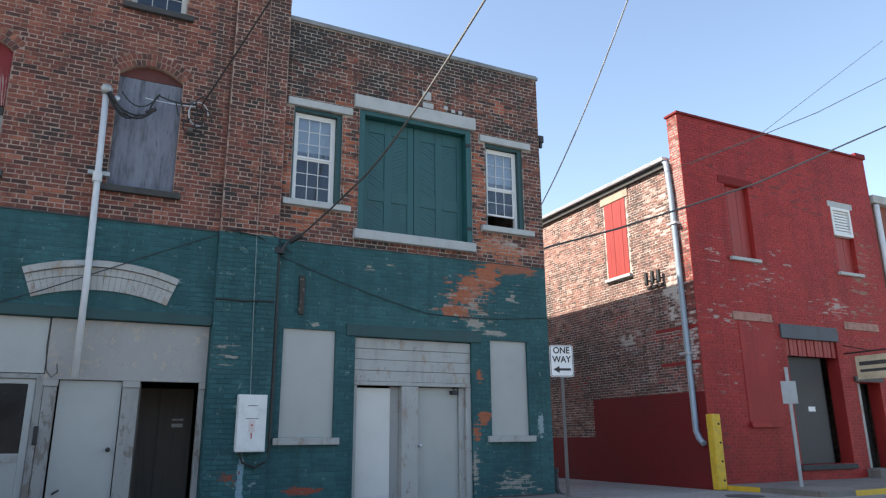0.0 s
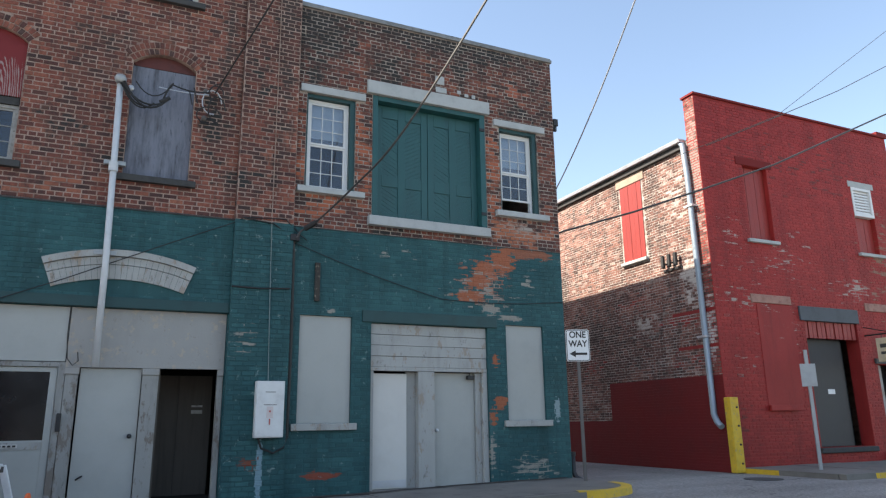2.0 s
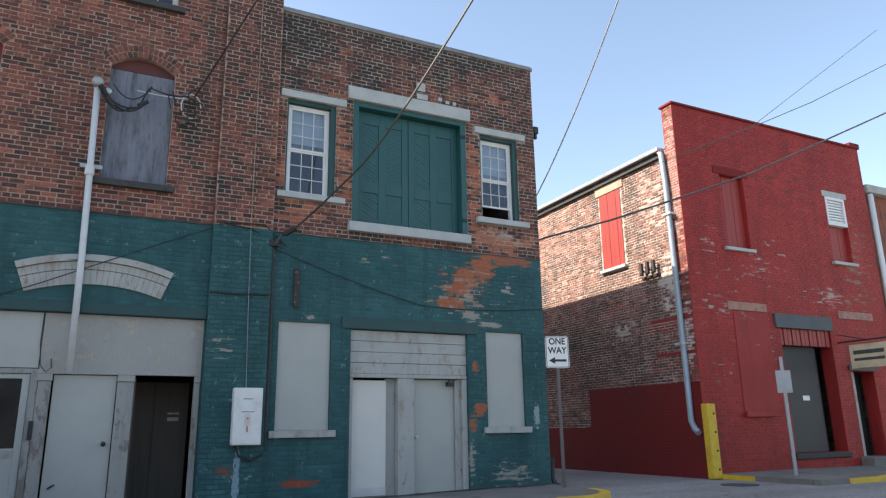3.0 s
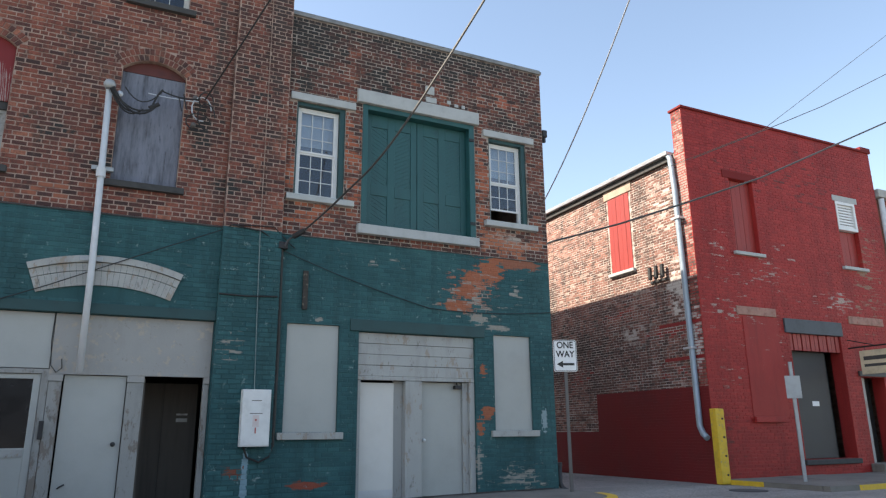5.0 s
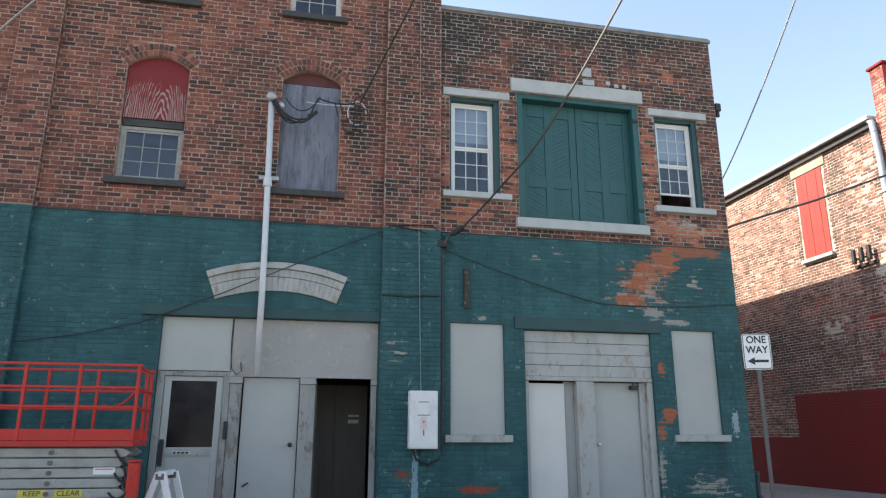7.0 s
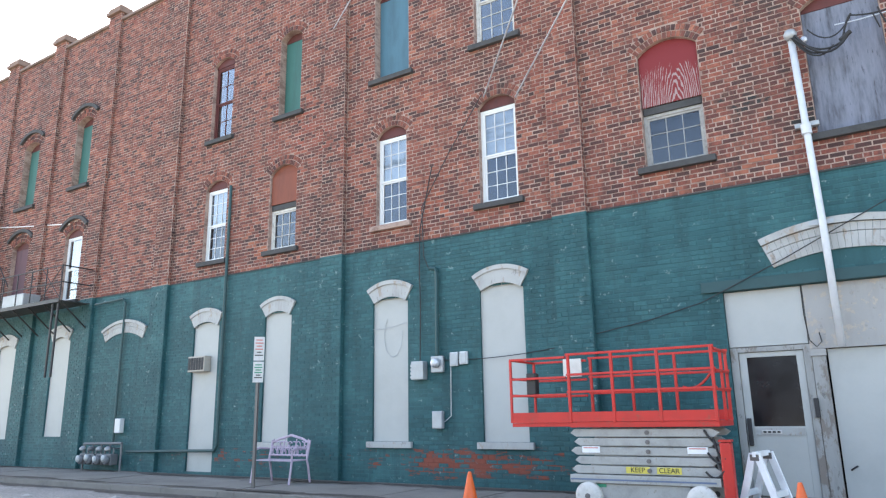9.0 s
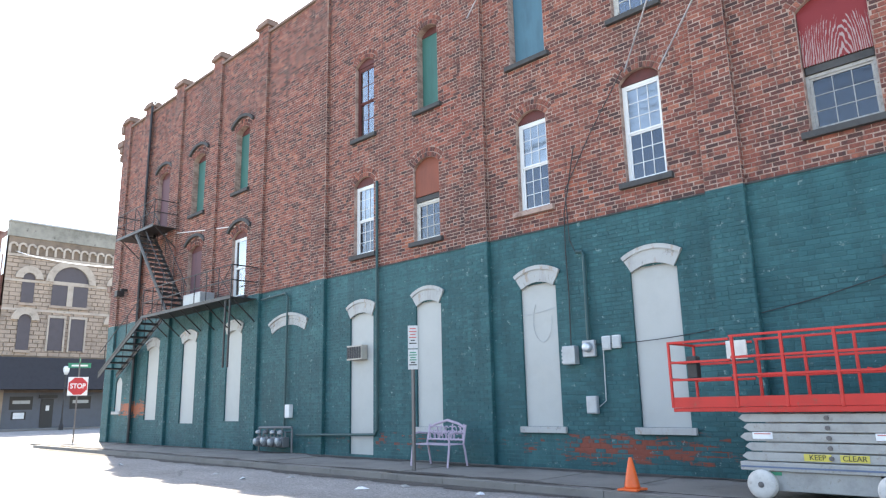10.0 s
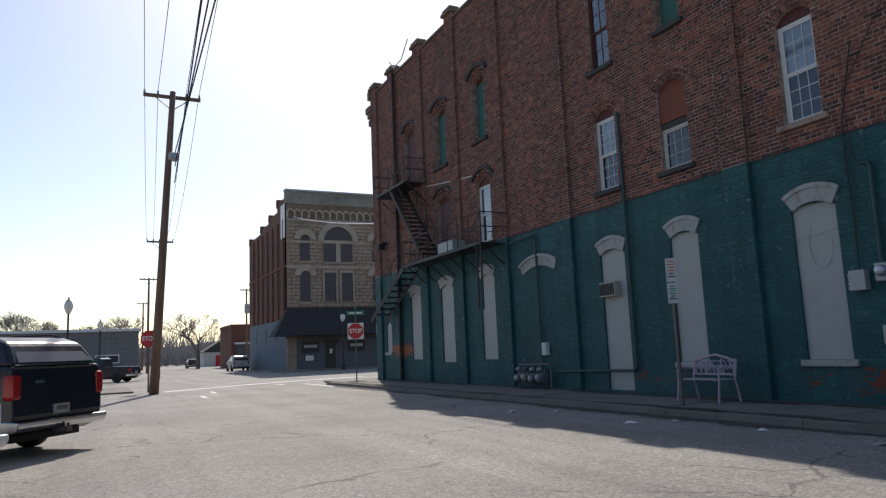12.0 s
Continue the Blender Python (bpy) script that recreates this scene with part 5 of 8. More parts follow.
def hang(a, b, sag, n=14):
    a, b = Vector(a), Vector(b)
    return [a.lerp(b, i / n) - Vector((0, 0, sag * 4 * (i / n) * (1 - i / n))) for i in range(n + 1)]


# Greyer than the black cable: sunlight on the lines is in the colour.
CABLE_GREY = surface("sunlit_grey_cable", (0.055, 0.053, 0.052), 0.5, vary=0.4, scale=3)


def smooth(pts, n=6):
    """More points on a smooth line through those given."""
    q = [Vector(p) for p in pts]
    out = []
    for i in range(len(q) - 1):
        a, b, c, d = q[max(i - 1, 0)], q[i], q[i + 1], q[min(i + 2, len(q) - 1)]
        for k in range(n):
            t = k / n
            out.append(0.5 * (2 * b + (c - a) * t + (2 * a - 5 * b + 4 * c - d) * t * t + (3 * b - a - 3 * c + d) * t ** 3))
    return out + [q[-1]]


def cable(label, pts, r=0.012, mat=None, name="cable", n=6):
    ob = part(name, Shape().tube(pts, r, n), mat or RUBBER)
    return tagged(ob, label, "cable")


drops = thing("service_drop", "tangled black service wires across the boarded window", "cable", (0, 0, 0))
for a, b, s, r in (((-0.72, -0.25, 6.60), (-0.05, -0.2, 6.42), 0.28, 0.014), ((-0.74, -0.25, 6.56), (-0.08, -0.2, 6.38), 0.18, 0.012), ((-0.12, -0.2, 6.40), (0.02, -0.22, 6.72), -0.05, 0.012),
                   ((0.0, -0.22, 6.70), (0.62, -0.12, 6.72), 0.05, 0.010), ((0.35, -0.2, 6.72), (0.42, -0.2, 6.45), 0.02, 0.009), ((-0.55, -0.22, 6.65), (0.0, -0.2, 6.68), 0.22, 0.008)):
    part("wire", Shape().tube(hang(a, b, s, 8), r * 1.35, 6), RUBBER, drops)
for k, (a, b, sg) in enumerate((((-0.76, -0.22, 6.62), (-0.42, -0.2, 6.25), 0.10), ((-0.78, -0.22, 6.62), (-0.25, -0.18, 6.33), 0.24), ((-0.20, -0.2, 6.62), (0.60, -0.14, 6.66), 0.02), ((0.28, -0.18, 6.66), (0.34, -0.16, 6.42), 0.0), ((0.60, -0.1, 6.75), (0.80, -0.12, 6.90), -0.06))):
    part("wire", Shape().tube(hang(a, b, sg, 8), 0.014 if k < 2 else 0.010, 6), METAL if k == 2 else RUBBER, drops)
part("splice", Shape().tube([(-0.16, -0.2, 6.36), (-0.02, -0.2, 6.46)], 0.035, 8), RUBBER, drops)
for i, (x, z, w, h) in enumerate(((0.66, 6.55, 0.16, 0.28), (0.72, 6.72, 0.12, 0.18), (0.62, 6.28, 0.2, 0.2), (0.74, 6.40, 0.14, 0.3))):
    pts = [(x + w * math.cos(a), -0.1 - 0.02 * i, z + h * math.sin(a) * 0.8) for a in [k * 0.5 for k in range(11)]]
    part("wire", Shape().tube(pts, 0.012, 5), METAL if i == 0 else RUBBER, drops)
for z in (6.25, 6.75):
    part("insulator", Shape().lathe([(0.02, 0), (0.045, 0.02), (0.03, 0.05), (0.045, 0.08), (0.02, 0.1)], (0, 0, 0), 10, pose(0.55, -0.01, z, 90, 0, 0)), STEEL, drops)

PINK_RED = plain("faded_red_label", (0.50, 0.12, 0.10))
panel = thing("electrical_panel", "white steel switch box with faint red label", "switch box", (1.85, -0.112, 0.96))
part("body", Shape().box(-0.225, 0.225, -0.16, 0, 0, 0.88), plain("cream_enamel", (0.66, 0.67, 0.66)), panel, bevel=0.008)
part("door", Shape().box(-0.215, 0.215, -0.168, -0.161, 0.02, 0.86), plain("cream_enamel_door", (0.68, 0.69, 0.68)), panel, bevel=0.003)
part("label_plate", Shape().box(-0.05, 0.05, -0.172, -0.169, 0.30, 0.48), plain("pale_pink_label", (0.64, 0.56, 0.54)), panel)
part("warning_bar", Shape().box(-0.010, 0.010, -0.175, -0.1725, 0.20, 0.29), PINK_RED, panel)
part("warning_bar", Shape().box(-0.014, 0.014, -0.175, -0.1725, 0.39, 0.42), PINK_RED, panel)
part("print_bar", Shape().box(-0.10, 0.10, -0.170, -0.169, 0.50, 0.512), STEEL, panel)
part("print_bar", Shape().box(-0.08, 0.08, -0.170, -0.169, 0.70, 0.712), STEEL, panel)
part("latch", Shape().box(0.226, 0.245, -0.1, -0.07, 0.44, 0.50), BLACK, panel)
tube = thing("panel_conduit", "thin conduit running down to the switch box", "conduit", (0, 0, 0))
part("pipe", Shape().tube([(1.83, -0.122, 1.85), (1.80, -0.122, 3.0), (1.77, -0.122, 4.5)], 0.008, 6), surface("grimy_conduit", (0.16, 0.22, 0.22), 0.6), tube)
part("pipe", Shape().tube([(1.77, -0.122, 4.5), (1.76, -0.122, 9.5)], 0.008, 6), MORTAR, tube)
part("pipe", Shape().tube([(2.18, -0.03, 0.95), (2.19, -0.03, 2.6), (2.17, -0.03, 4.25)], 0.035, 8), surface("rusty_dark_conduit", (0.035, 0.036, 0.034), 0.7, vary=0.4, scale=6, dirt=(0.09, 0.05, 0.03)), tube, "dark rusty conduit")
part("loop", Shape().tube([(1.70, -0.16, 0.97), (1.76, -0.16, 0.80), (1.95, -0.16, 0.72), (2.12, -0.1, 0.80), (2.19, -0.04, 1.0)], 0.018, 6), RUBBER, tube)
part("clamp_box", Shape().box(2.10, 2.26, -0.12, -0.01, 4.24, 4.36), BLACK, tube, bevel=0.01)
cable("thin black cable looping over the shop hood", [Vector(p) for p in ((-4.15, -0.05, 2.46), (-3.3, -0.05, 2.60), (-2.46, -0.07, 2.80), (-1.26, -0.09, 3.32), (0.2, -0.09, 4.02), (1.16, -0.05, 4.47), (1.3, -0.13, 4.55))], 0.008)
cable("thin black cable along the teal pilaster", [(1.17, -0.12, 3.37), (1.6, -0.125, 3.36), (2.12, -0.12, 3.39)], 0.014)
cable("thin black cable sagging across the teal annex wall", hang((2.2, -0.04, 4.22), (5.0, -0.03, 3.40), 0.05) + hang((5.0, -0.03, 3.40), (7.7, -0.03, 3.50), 0.06)[1:], 0.007)
cable("thin black cable at the top of the paint", [(1.3, -0.125, 4.55), (1.8, -0.125, 4.5), (2.15, -0.06, 4.30)], 0.011)
cable("thin black cable drooping from the paint edge", [(1.3, -0.125, 4.56), (2.0, -0.13, 4.60), (2.3, -0.05, 4.35), (2.4, -0.05, 4.28)], 0.009)
cable("black electric line rising from a wall clamp", smooth([(2.20, -0.12, 4.28), (2.28, -0.16, 4.42), (2.45, -0.22, 4.52), (2.85, -1.2, 4.93), (3.3, -2.35, 5.55), (4.03, -4.16, 7.24), (4.9, -6.5, 9.6)]), 0.018, CABLE_GREY)
tagged(part("cable_clamp", Shape().tube([(2.33, -0.17, 4.45), (2.5, -0.28, 4.56)], 0.05, 8), RUBBER), "black cable grip at the wall", "cable clamp")
cable("grey electric line over the annex corner", hang((7.725, 0.15, 5.85), (5.3, -6.9, 8.15), 0.30), 0.012, METAL)
cable("heavy black line crossing before the red building", [(7.70, 0.06, 4.96), (7.80, -0.07, 5.0), (9.2, -0.6, 5.42), (10.74, -1.0, 5.98), (13.2, -1.0, 6.94), (18.7, -1.0, 9.48), (21.5, -1.0, 10.8)], 0.022, CABLE_GREY)
cable("thin line above the red building", [(11.07, 0.1, 7.16), (13.5, -1.0, 8.23), (19.5, -1.0, 12.45)], 0.007, CABLE_GREY)
cable("thin line tied to the red building", [(12.3, 0.12, 7.7), (14.06, -0.5, 8.49), (15.95, -1.0, 9.38), (19.17, -1.0, 11.1), (23.03, -1.0, 13.16)], 0.010, CABLE_GREY)
cable("black line from the wires by the boarded window", hang((0.70, -0.12, 6.72), (3.2, -5.6, 11.4), 0.15), 0.014)
for k, (a, b) in enumerate((((-5.43, -0.03, 6.98), (4.9, -9.9, 10.2)), ((-6.1, -0.03, 7.17), (3.5, -10.0, 11.4)), ((-10.0, -0.03, 9.9), (5.0, -10.0, 9.4)))):
    cable("bright aluminium service line to an upper window", hang(a, b, 0.1), 0.014, METAL)
strip = tagged(part("timber_strip", Shape().box(2.57, 2.66, -0.05, -0.009, 3.22, 3.9), surface("dark_bare_batten", (0.045, 0.04, 0.035), 0.85, vary=0.4, scale=6, dirt=(0.20, 0.17, 0.13)), bevel=0.008), "short dark timber batten on the wall", "batten")
for x, z, w, h in ((5.02, 7.90, 0.20, 0.18), (5.05, 7.69, 0.24, 0.12), (5.45, 7.72, 0.09, 0.08), (5.62, 7.68, 0.09, 0.07), (5.78, 7.68, 0.08, 0.08)):
    tagged(part("patch_block", Shape().box(x - w / 2, x + w / 2, -0.02, 0.0, z - h / 2, z + h / 2), STONE, bevel=0.01), "pale mortar patch in the annex brickwork", "patch")
drain = thing("corner_drain", "short black drain pipe at the annex corner", "drain pipe", (X1 + 0.07, 0.06, level(7.7)))
part("pipe", Shape().tube([(0, 0, 0.55), (0, 0, 0.2), (0.03, -0.05, 0.1), (0.09, -0.14, 0.05)], 0.05, 10), BLACK, drain, smooth=True)
part("collar", Shape().tube([(0, 0, 0.50), (0, 0, 0.58)], 0.062, 10), BLACK, drain)
tagged(part("wall_bracket", Shape().box(7.745, 7.86, 0.0, 0.12, 7.40, 7.56).box(7.77, 7.83, 0.02, 0.08, 7.28, 7.40), BLACK, bevel=0.01), "small black bracket on the annex corner", "bracket")

# ---- electric and gas meters ----
for x0, x1, z0, z1, deep, label in ((-7.75, -7.48, 1.86, 2.20, 0.16, "grey meter box with louvred cover"), (-7.36, -7.10, 1.98, 2.28, 0.08, "grey socket box with round glass meter"), (-6.96, -6.79, 2.08, 2.33, 0.06, "small pale junction box"), (-6.75, -6.59, 2.10, 2.33, 0.07, "small pale junction box"), (-7.34, -7.12, 0.98, 1.29, 0.09, "rounded grey utility box")):
    b = thing("meter_box", label, "meter box", ((x0 + x1) / 2, -0.008, z0), group="boxes on the teal wall")
    w = (x1 - x0) / 2
    part("body", Shape().box(-w, w, -deep, 0, 0, z1 - z0), BOX_GREY if x0 < -7 else plain("pale_box", (0.55, 0.57, 0.57)), b, bevel=0.015)
    if deep == 0.16:
        for i in range(4):
            part("louvre", Shape().box(-w - 0.008, w + 0.008, -deep - 0.008, -deep + 0.02, 0.03 + i * 0.07, 0.07 + i * 0.07), BOX_GREY, b)
    elif deep == 0.08:
        part("meter", Shape().lathe([(0.001, 0.12), (0.06, 0.115), (0.085, 0.08), (0.09, 0.0)], (0, 0, 0), 16, pose(0, -deep, 0.17, 90, 0, 0)), METAL, b, "round glass meter", smooth=True)
    else:
        part("lid", Shape().box(-w + 0.015, w - 0.015, -deep - 0.008, -deep, 0.02, z1 - z0 - 0.02), BOX_GREY, b, bevel=0.004)
wires = thing("meter_conduit", "conduits and loose wires above the meter boxes", "conduit")
part("pipe", Shape().tube([(-7.23, -0.06, 2.28), (-7.22, -0.06, 3.85), (-7.25, -0.06, 3.93), (-7.38, -0.06, 3.95)], 0.035, 8), TEAL_DARK, wires)
part("pipe", Shape().tube([(-7.62, -0.05, 2.2), (-7.60, -0.05, 3.2), (-7.62, -0.05, 4.0), (-7.60, -0.05, 4.75), (-7.3, -0.05, 6.0)], 0.012, 6), RUBBER, wires)
part("wire", Shape().tube([(-7.40, -0.05, 3.95), (-7.5, -0.07, 4.2), (-7.55, -0.05, 5.2), (-6.9, -0.05, 6.2), (-6.1, -0.1, 7.2)], 0.010, 5), RUBBER, wires)
part("wire", Shape().tube([(-6.95, -0.04, 2.1), (-6.96, -0.04, 1.2), (-7.10, -0.04, 1.1)], 0.009, 5), BOX_GREY, wires)
part("wire", Shape().tube(hang((-7.1, -0.04, 2.2), (-4.9, -0.04, 2.28), 0.05), 0.008, 5), RUBBER, wires)
part("wire", Shape().tube([(-8.3 + 0.22 * math.sin(a), 0.03, 2.75 + 0.42 * math.cos(a)) for a in [k * 0.35 + 1.4 for k in range(13)]], 0.005, 5), BOX_GREY, wires)
part("wire", Shape().tube(hang((-8.84, 0.0, 2.9), (-7.95, 0.0, 2.98), 0.04), 0.005, 5), BOX_GREY, wires)
GAS_GREY = plain("dark_gas_grey", (0.12, 0.125, 0.13), 0.5)
gas = thing("gas_meters", "row of grey gas meters on pipes by the wall", "gas meter", (-17.2, -0.25, 0.0))
part("manifold", Shape().tube([(-0.75, 0, 0.66), (0.85, 0, 0.68)], 0.03, 8), GAS_GREY, gas)
for i in range(4):
    x = -0.62 + 0.36 * i
    m = part("meter", Shape().box(x - 0.13, x + 0.13, -0.1, 0.1, 0.16, 0.42).lathe([(0.11, 0), (0.12, 0.03), (0.10, 0.08), (0.03, 0.1)], (0, 0, 0), 12, pose(x, -0.1, 0.28, 90, 0, 0)), GAS_GREY, gas, bevel=0.02)
    part("index_head", Shape().lathe([(0.085, 0), (0.085, 0.05), (0.05, 0.075), (0.001, 0.08)], (0, 0, 0), 12, pose(x - 0.02, -0.16, 0.30 + 0.03 * (i % 2), 90, 0, 0)), BOX_GREY, m, "pale round meter head")
    part("regulator", Shape().lathe([(0.03, -0.05), (0.075, -0.02), (0.075, 0.02), (0.03, 0.06)], (x - 0.10, -0.05, 0.54), 12), BOX_GREY if i != 1 else GAS_GREY, gas, "round pale gas regulator")
    part("riser", Shape().tube([(x - 0.08, 0, 0.42), (x - 0.08, 0, 0.66)], 0.02, 6), GAS_GREY, gas)
    part("outlet", Shape().tube([(x + 0.08, 0, 0.42), (x + 0.08, 0, 0.55), (x + 0.08, 0.2, 0.55)], 0.02, 6), GAS_GREY, gas)
for x in (-0.75, 0.85):
    part("leg", Shape().tube([(x, 0, 0.0), (x, 0, 0.66)], 0.025, 6), GAS_GREY, gas)
pipes = thing("wall_conduit", "dark conduit on the wall with a small white box", "conduit")
part("pipe", Shape().tube([(-17.0, -0.07, 0.7), (-17.0, -0.07, 4.25), (-17.1, -0.07, 4.36), (-18.3, -0.13, 4.30)], 0.03, 8), TEAL_DARK, pipes)
part("box", Shape().box(-16.9, -16.68, -0.14, -0.009, 0.92, 1.27), plain("white_box", (0.62, 0.63, 0.62)), pipes, bevel=0.015)
part("pipe", Shape().tube([(-13.14, -0.06, 6.74), (-13.13, -0.06, 0.62), (-13.2, -0.06, 0.53), (-15.2, -0.14, 0.50), (-16.3, -0.14, 0.48)], 0.035, 8), TEAL_DARK, pipes, "teal painted pipe")
ac = thing("air_conditioner", "small dusty window air conditioner in the boarded doorway", "air conditioner", (-13.9, -0.02, 2.3))
part("body", Shape().box(-0.29, 0.29, -0.13, 0.06, 0, 0.36), plain("beige_metal", (0.38, 0.35, 0.30)), ac, bevel=0.01)
for i in range(6):
    part("slat", Shape().box(-0.27 + i * 0.092, -0.20 + i * 0.092, -0.142, -0.131, 0.04, 0.32), SILL_DARK, ac)

# ---- bench, signs, cones on the pavement ----
bench = thing("garden_bench", "lavender painted metal bench with scrolled back", "bench", (-10.36, -0.80, 0.01))
bench.scale.x = 0.9
for x in (-0.56, 0.56):
    part("leg", Shape().tube([(x, -0.30, 0), (x, -0.27, 0.2), (x, -0.24, 0.42), (x, -0.25, 0.60), (x, -0.1, 0.64), (x, 0.14, 0.62)], 0.022, 6), LAV, bench)
    part("leg", Shape().tube([(x, 0.26, 0), (x, 0.20, 0.3), (x, 0.16, 0.42), (x, 0.24, 0.78)], 0.022, 6), LAV, bench)
for i in range(6):
    part("seat_slat", Shape().box(-0.56, 0.56, -0.25 + i * 0.075, -0.19 + i * 0.075, 0.41, 0.425), LAV, bench)
part("back_rail", Shape().tube([(-0.56, 0.23, 0.72), (-0.35, 0.24, 0.80), (-0.15, 0.25, 0.84), (0, 0.25, 0.87), (0.15, 0.25, 0.84), (0.35, 0.24, 0.80), (0.56, 0.23, 0.72)], 0.025, 6), LAV, bench)
part("back_rail", Shape().tube([(-0.56, 0.17, 0.50), (0.56, 0.17, 0.50)], 0.018, 6), LAV, bench)
sc = Shape()
for i in range(26):
    cx, cz, rr = -0.50 + 0.040 * i, 0.63 + 0.075 * math.sin(i * 2.1), 0.045 + 0.02 * (i % 3)
    sc.tube([(cx + rr * math.cos(a + i), 0.20, cz + rr * math.sin(a + i)) for a in [k * 0.8 for k in range(7)]], 0.012, 5)
for x in (-0.53, -0.18, 0.18, 0.53):
    sc.tube([(x, 0.17, 0.50), (x * 0.97, 0.235, 0.80)], 0.014, 5)
part("scrollwork", sc, LAV, bench, "cast leaf scrollwork")

post = thing("parking_sign", "steel post with two small parking notices", "sign post", (-10.12, -1.72, 0.0))
part("post", Shape().box(-0.03, 0.03, -0.02, 0.02, 0, 2.70), STEEL, post)
NOTICE = plain("weathered_notice_white", (0.52, 0.53, 0.52))
for z0, z1, colour in ((2.26, 2.70, PINK_RED), (1.86, 2.24, SIGN_GREEN)):
    face = pose(0, 0, 0, 0, 0, 48)
    pl = part("sign_plate", Shape().box(-0.095, 0.095, -0.035, -0.03, z0, z1, face), NOTICE, post, "white notice with small print")
    for k in range(6):
        z = z1 - 0.06 - k * (z1 - z0 - 0.1) / 6
        w = (0.07, 0.085, 0.06, 0.08, 0.05, 0.085)[k]
        part("print_bar", Shape().box(-w * 0.85, w * 0.85, -0.039, -0.0355, z - 0.010, z + 0.010, face), colour if k < 4 else SIGN_BLACK, pl)


def cone(x, y, label):
    c = thing("traffic_cone", label, "traffic cone", (x, y, level(x) + 0.107), group="cones on the pavement")
    part("base", Shape().box(-0.15, 0.15, -0.15, 0.15, 0, 0.03), CONE_ORANGE, c, bevel=0.01)
    part("body", Shape().lathe([(0.11, 0.03), (0.105, 0.06), (0.028, 0.41), (0.02, 0.43)], n=20), CONE_ORANGE, c, smooth=True)


cone(-5.38, -2.12, "orange traffic cone at the pavement edge")
cone(-1.2, -2.15, "orange traffic cone beside the saw-horse")

horse = thing("saw_horse", "white folding A-frame barricade", "saw-horse", (-1.64, -1.6, 0.006), 80)
for x in (-0.22, 0.22):
    for s in (-1, 1):
        part("leg", Shape().box(-0.022, 0.022, -0.04, 0.04, 0, 0.74, pose(x + 0.0, s * 0.24, 0, s * 17, 0, 0)), SIGN_WHITE, horse, bevel=0.005)
    part("hinge", Shape().box(x - 0.03, x + 0.03, -0.05, 0.05, 0.63, 0.70), STEEL, horse)
for s in (-1, 1):
    part("rail", Shape().box(-0.24, 0.24, s * 0.17 - 0.02, s * 0.17 + 0.02, 0.22, 0.29), SIGN_WHITE, horse, bevel=0.005)
part("top_rail", Shape().box(-0.26, 0.26, -0.02, 0.02, 0.67, 0.73), SIGN_WHITE, horse, bevel=0.005)


# ---- scissor lift ----
PINK_PRINT = plain("faded_red_print", (0.55, 0.20, 0.18))


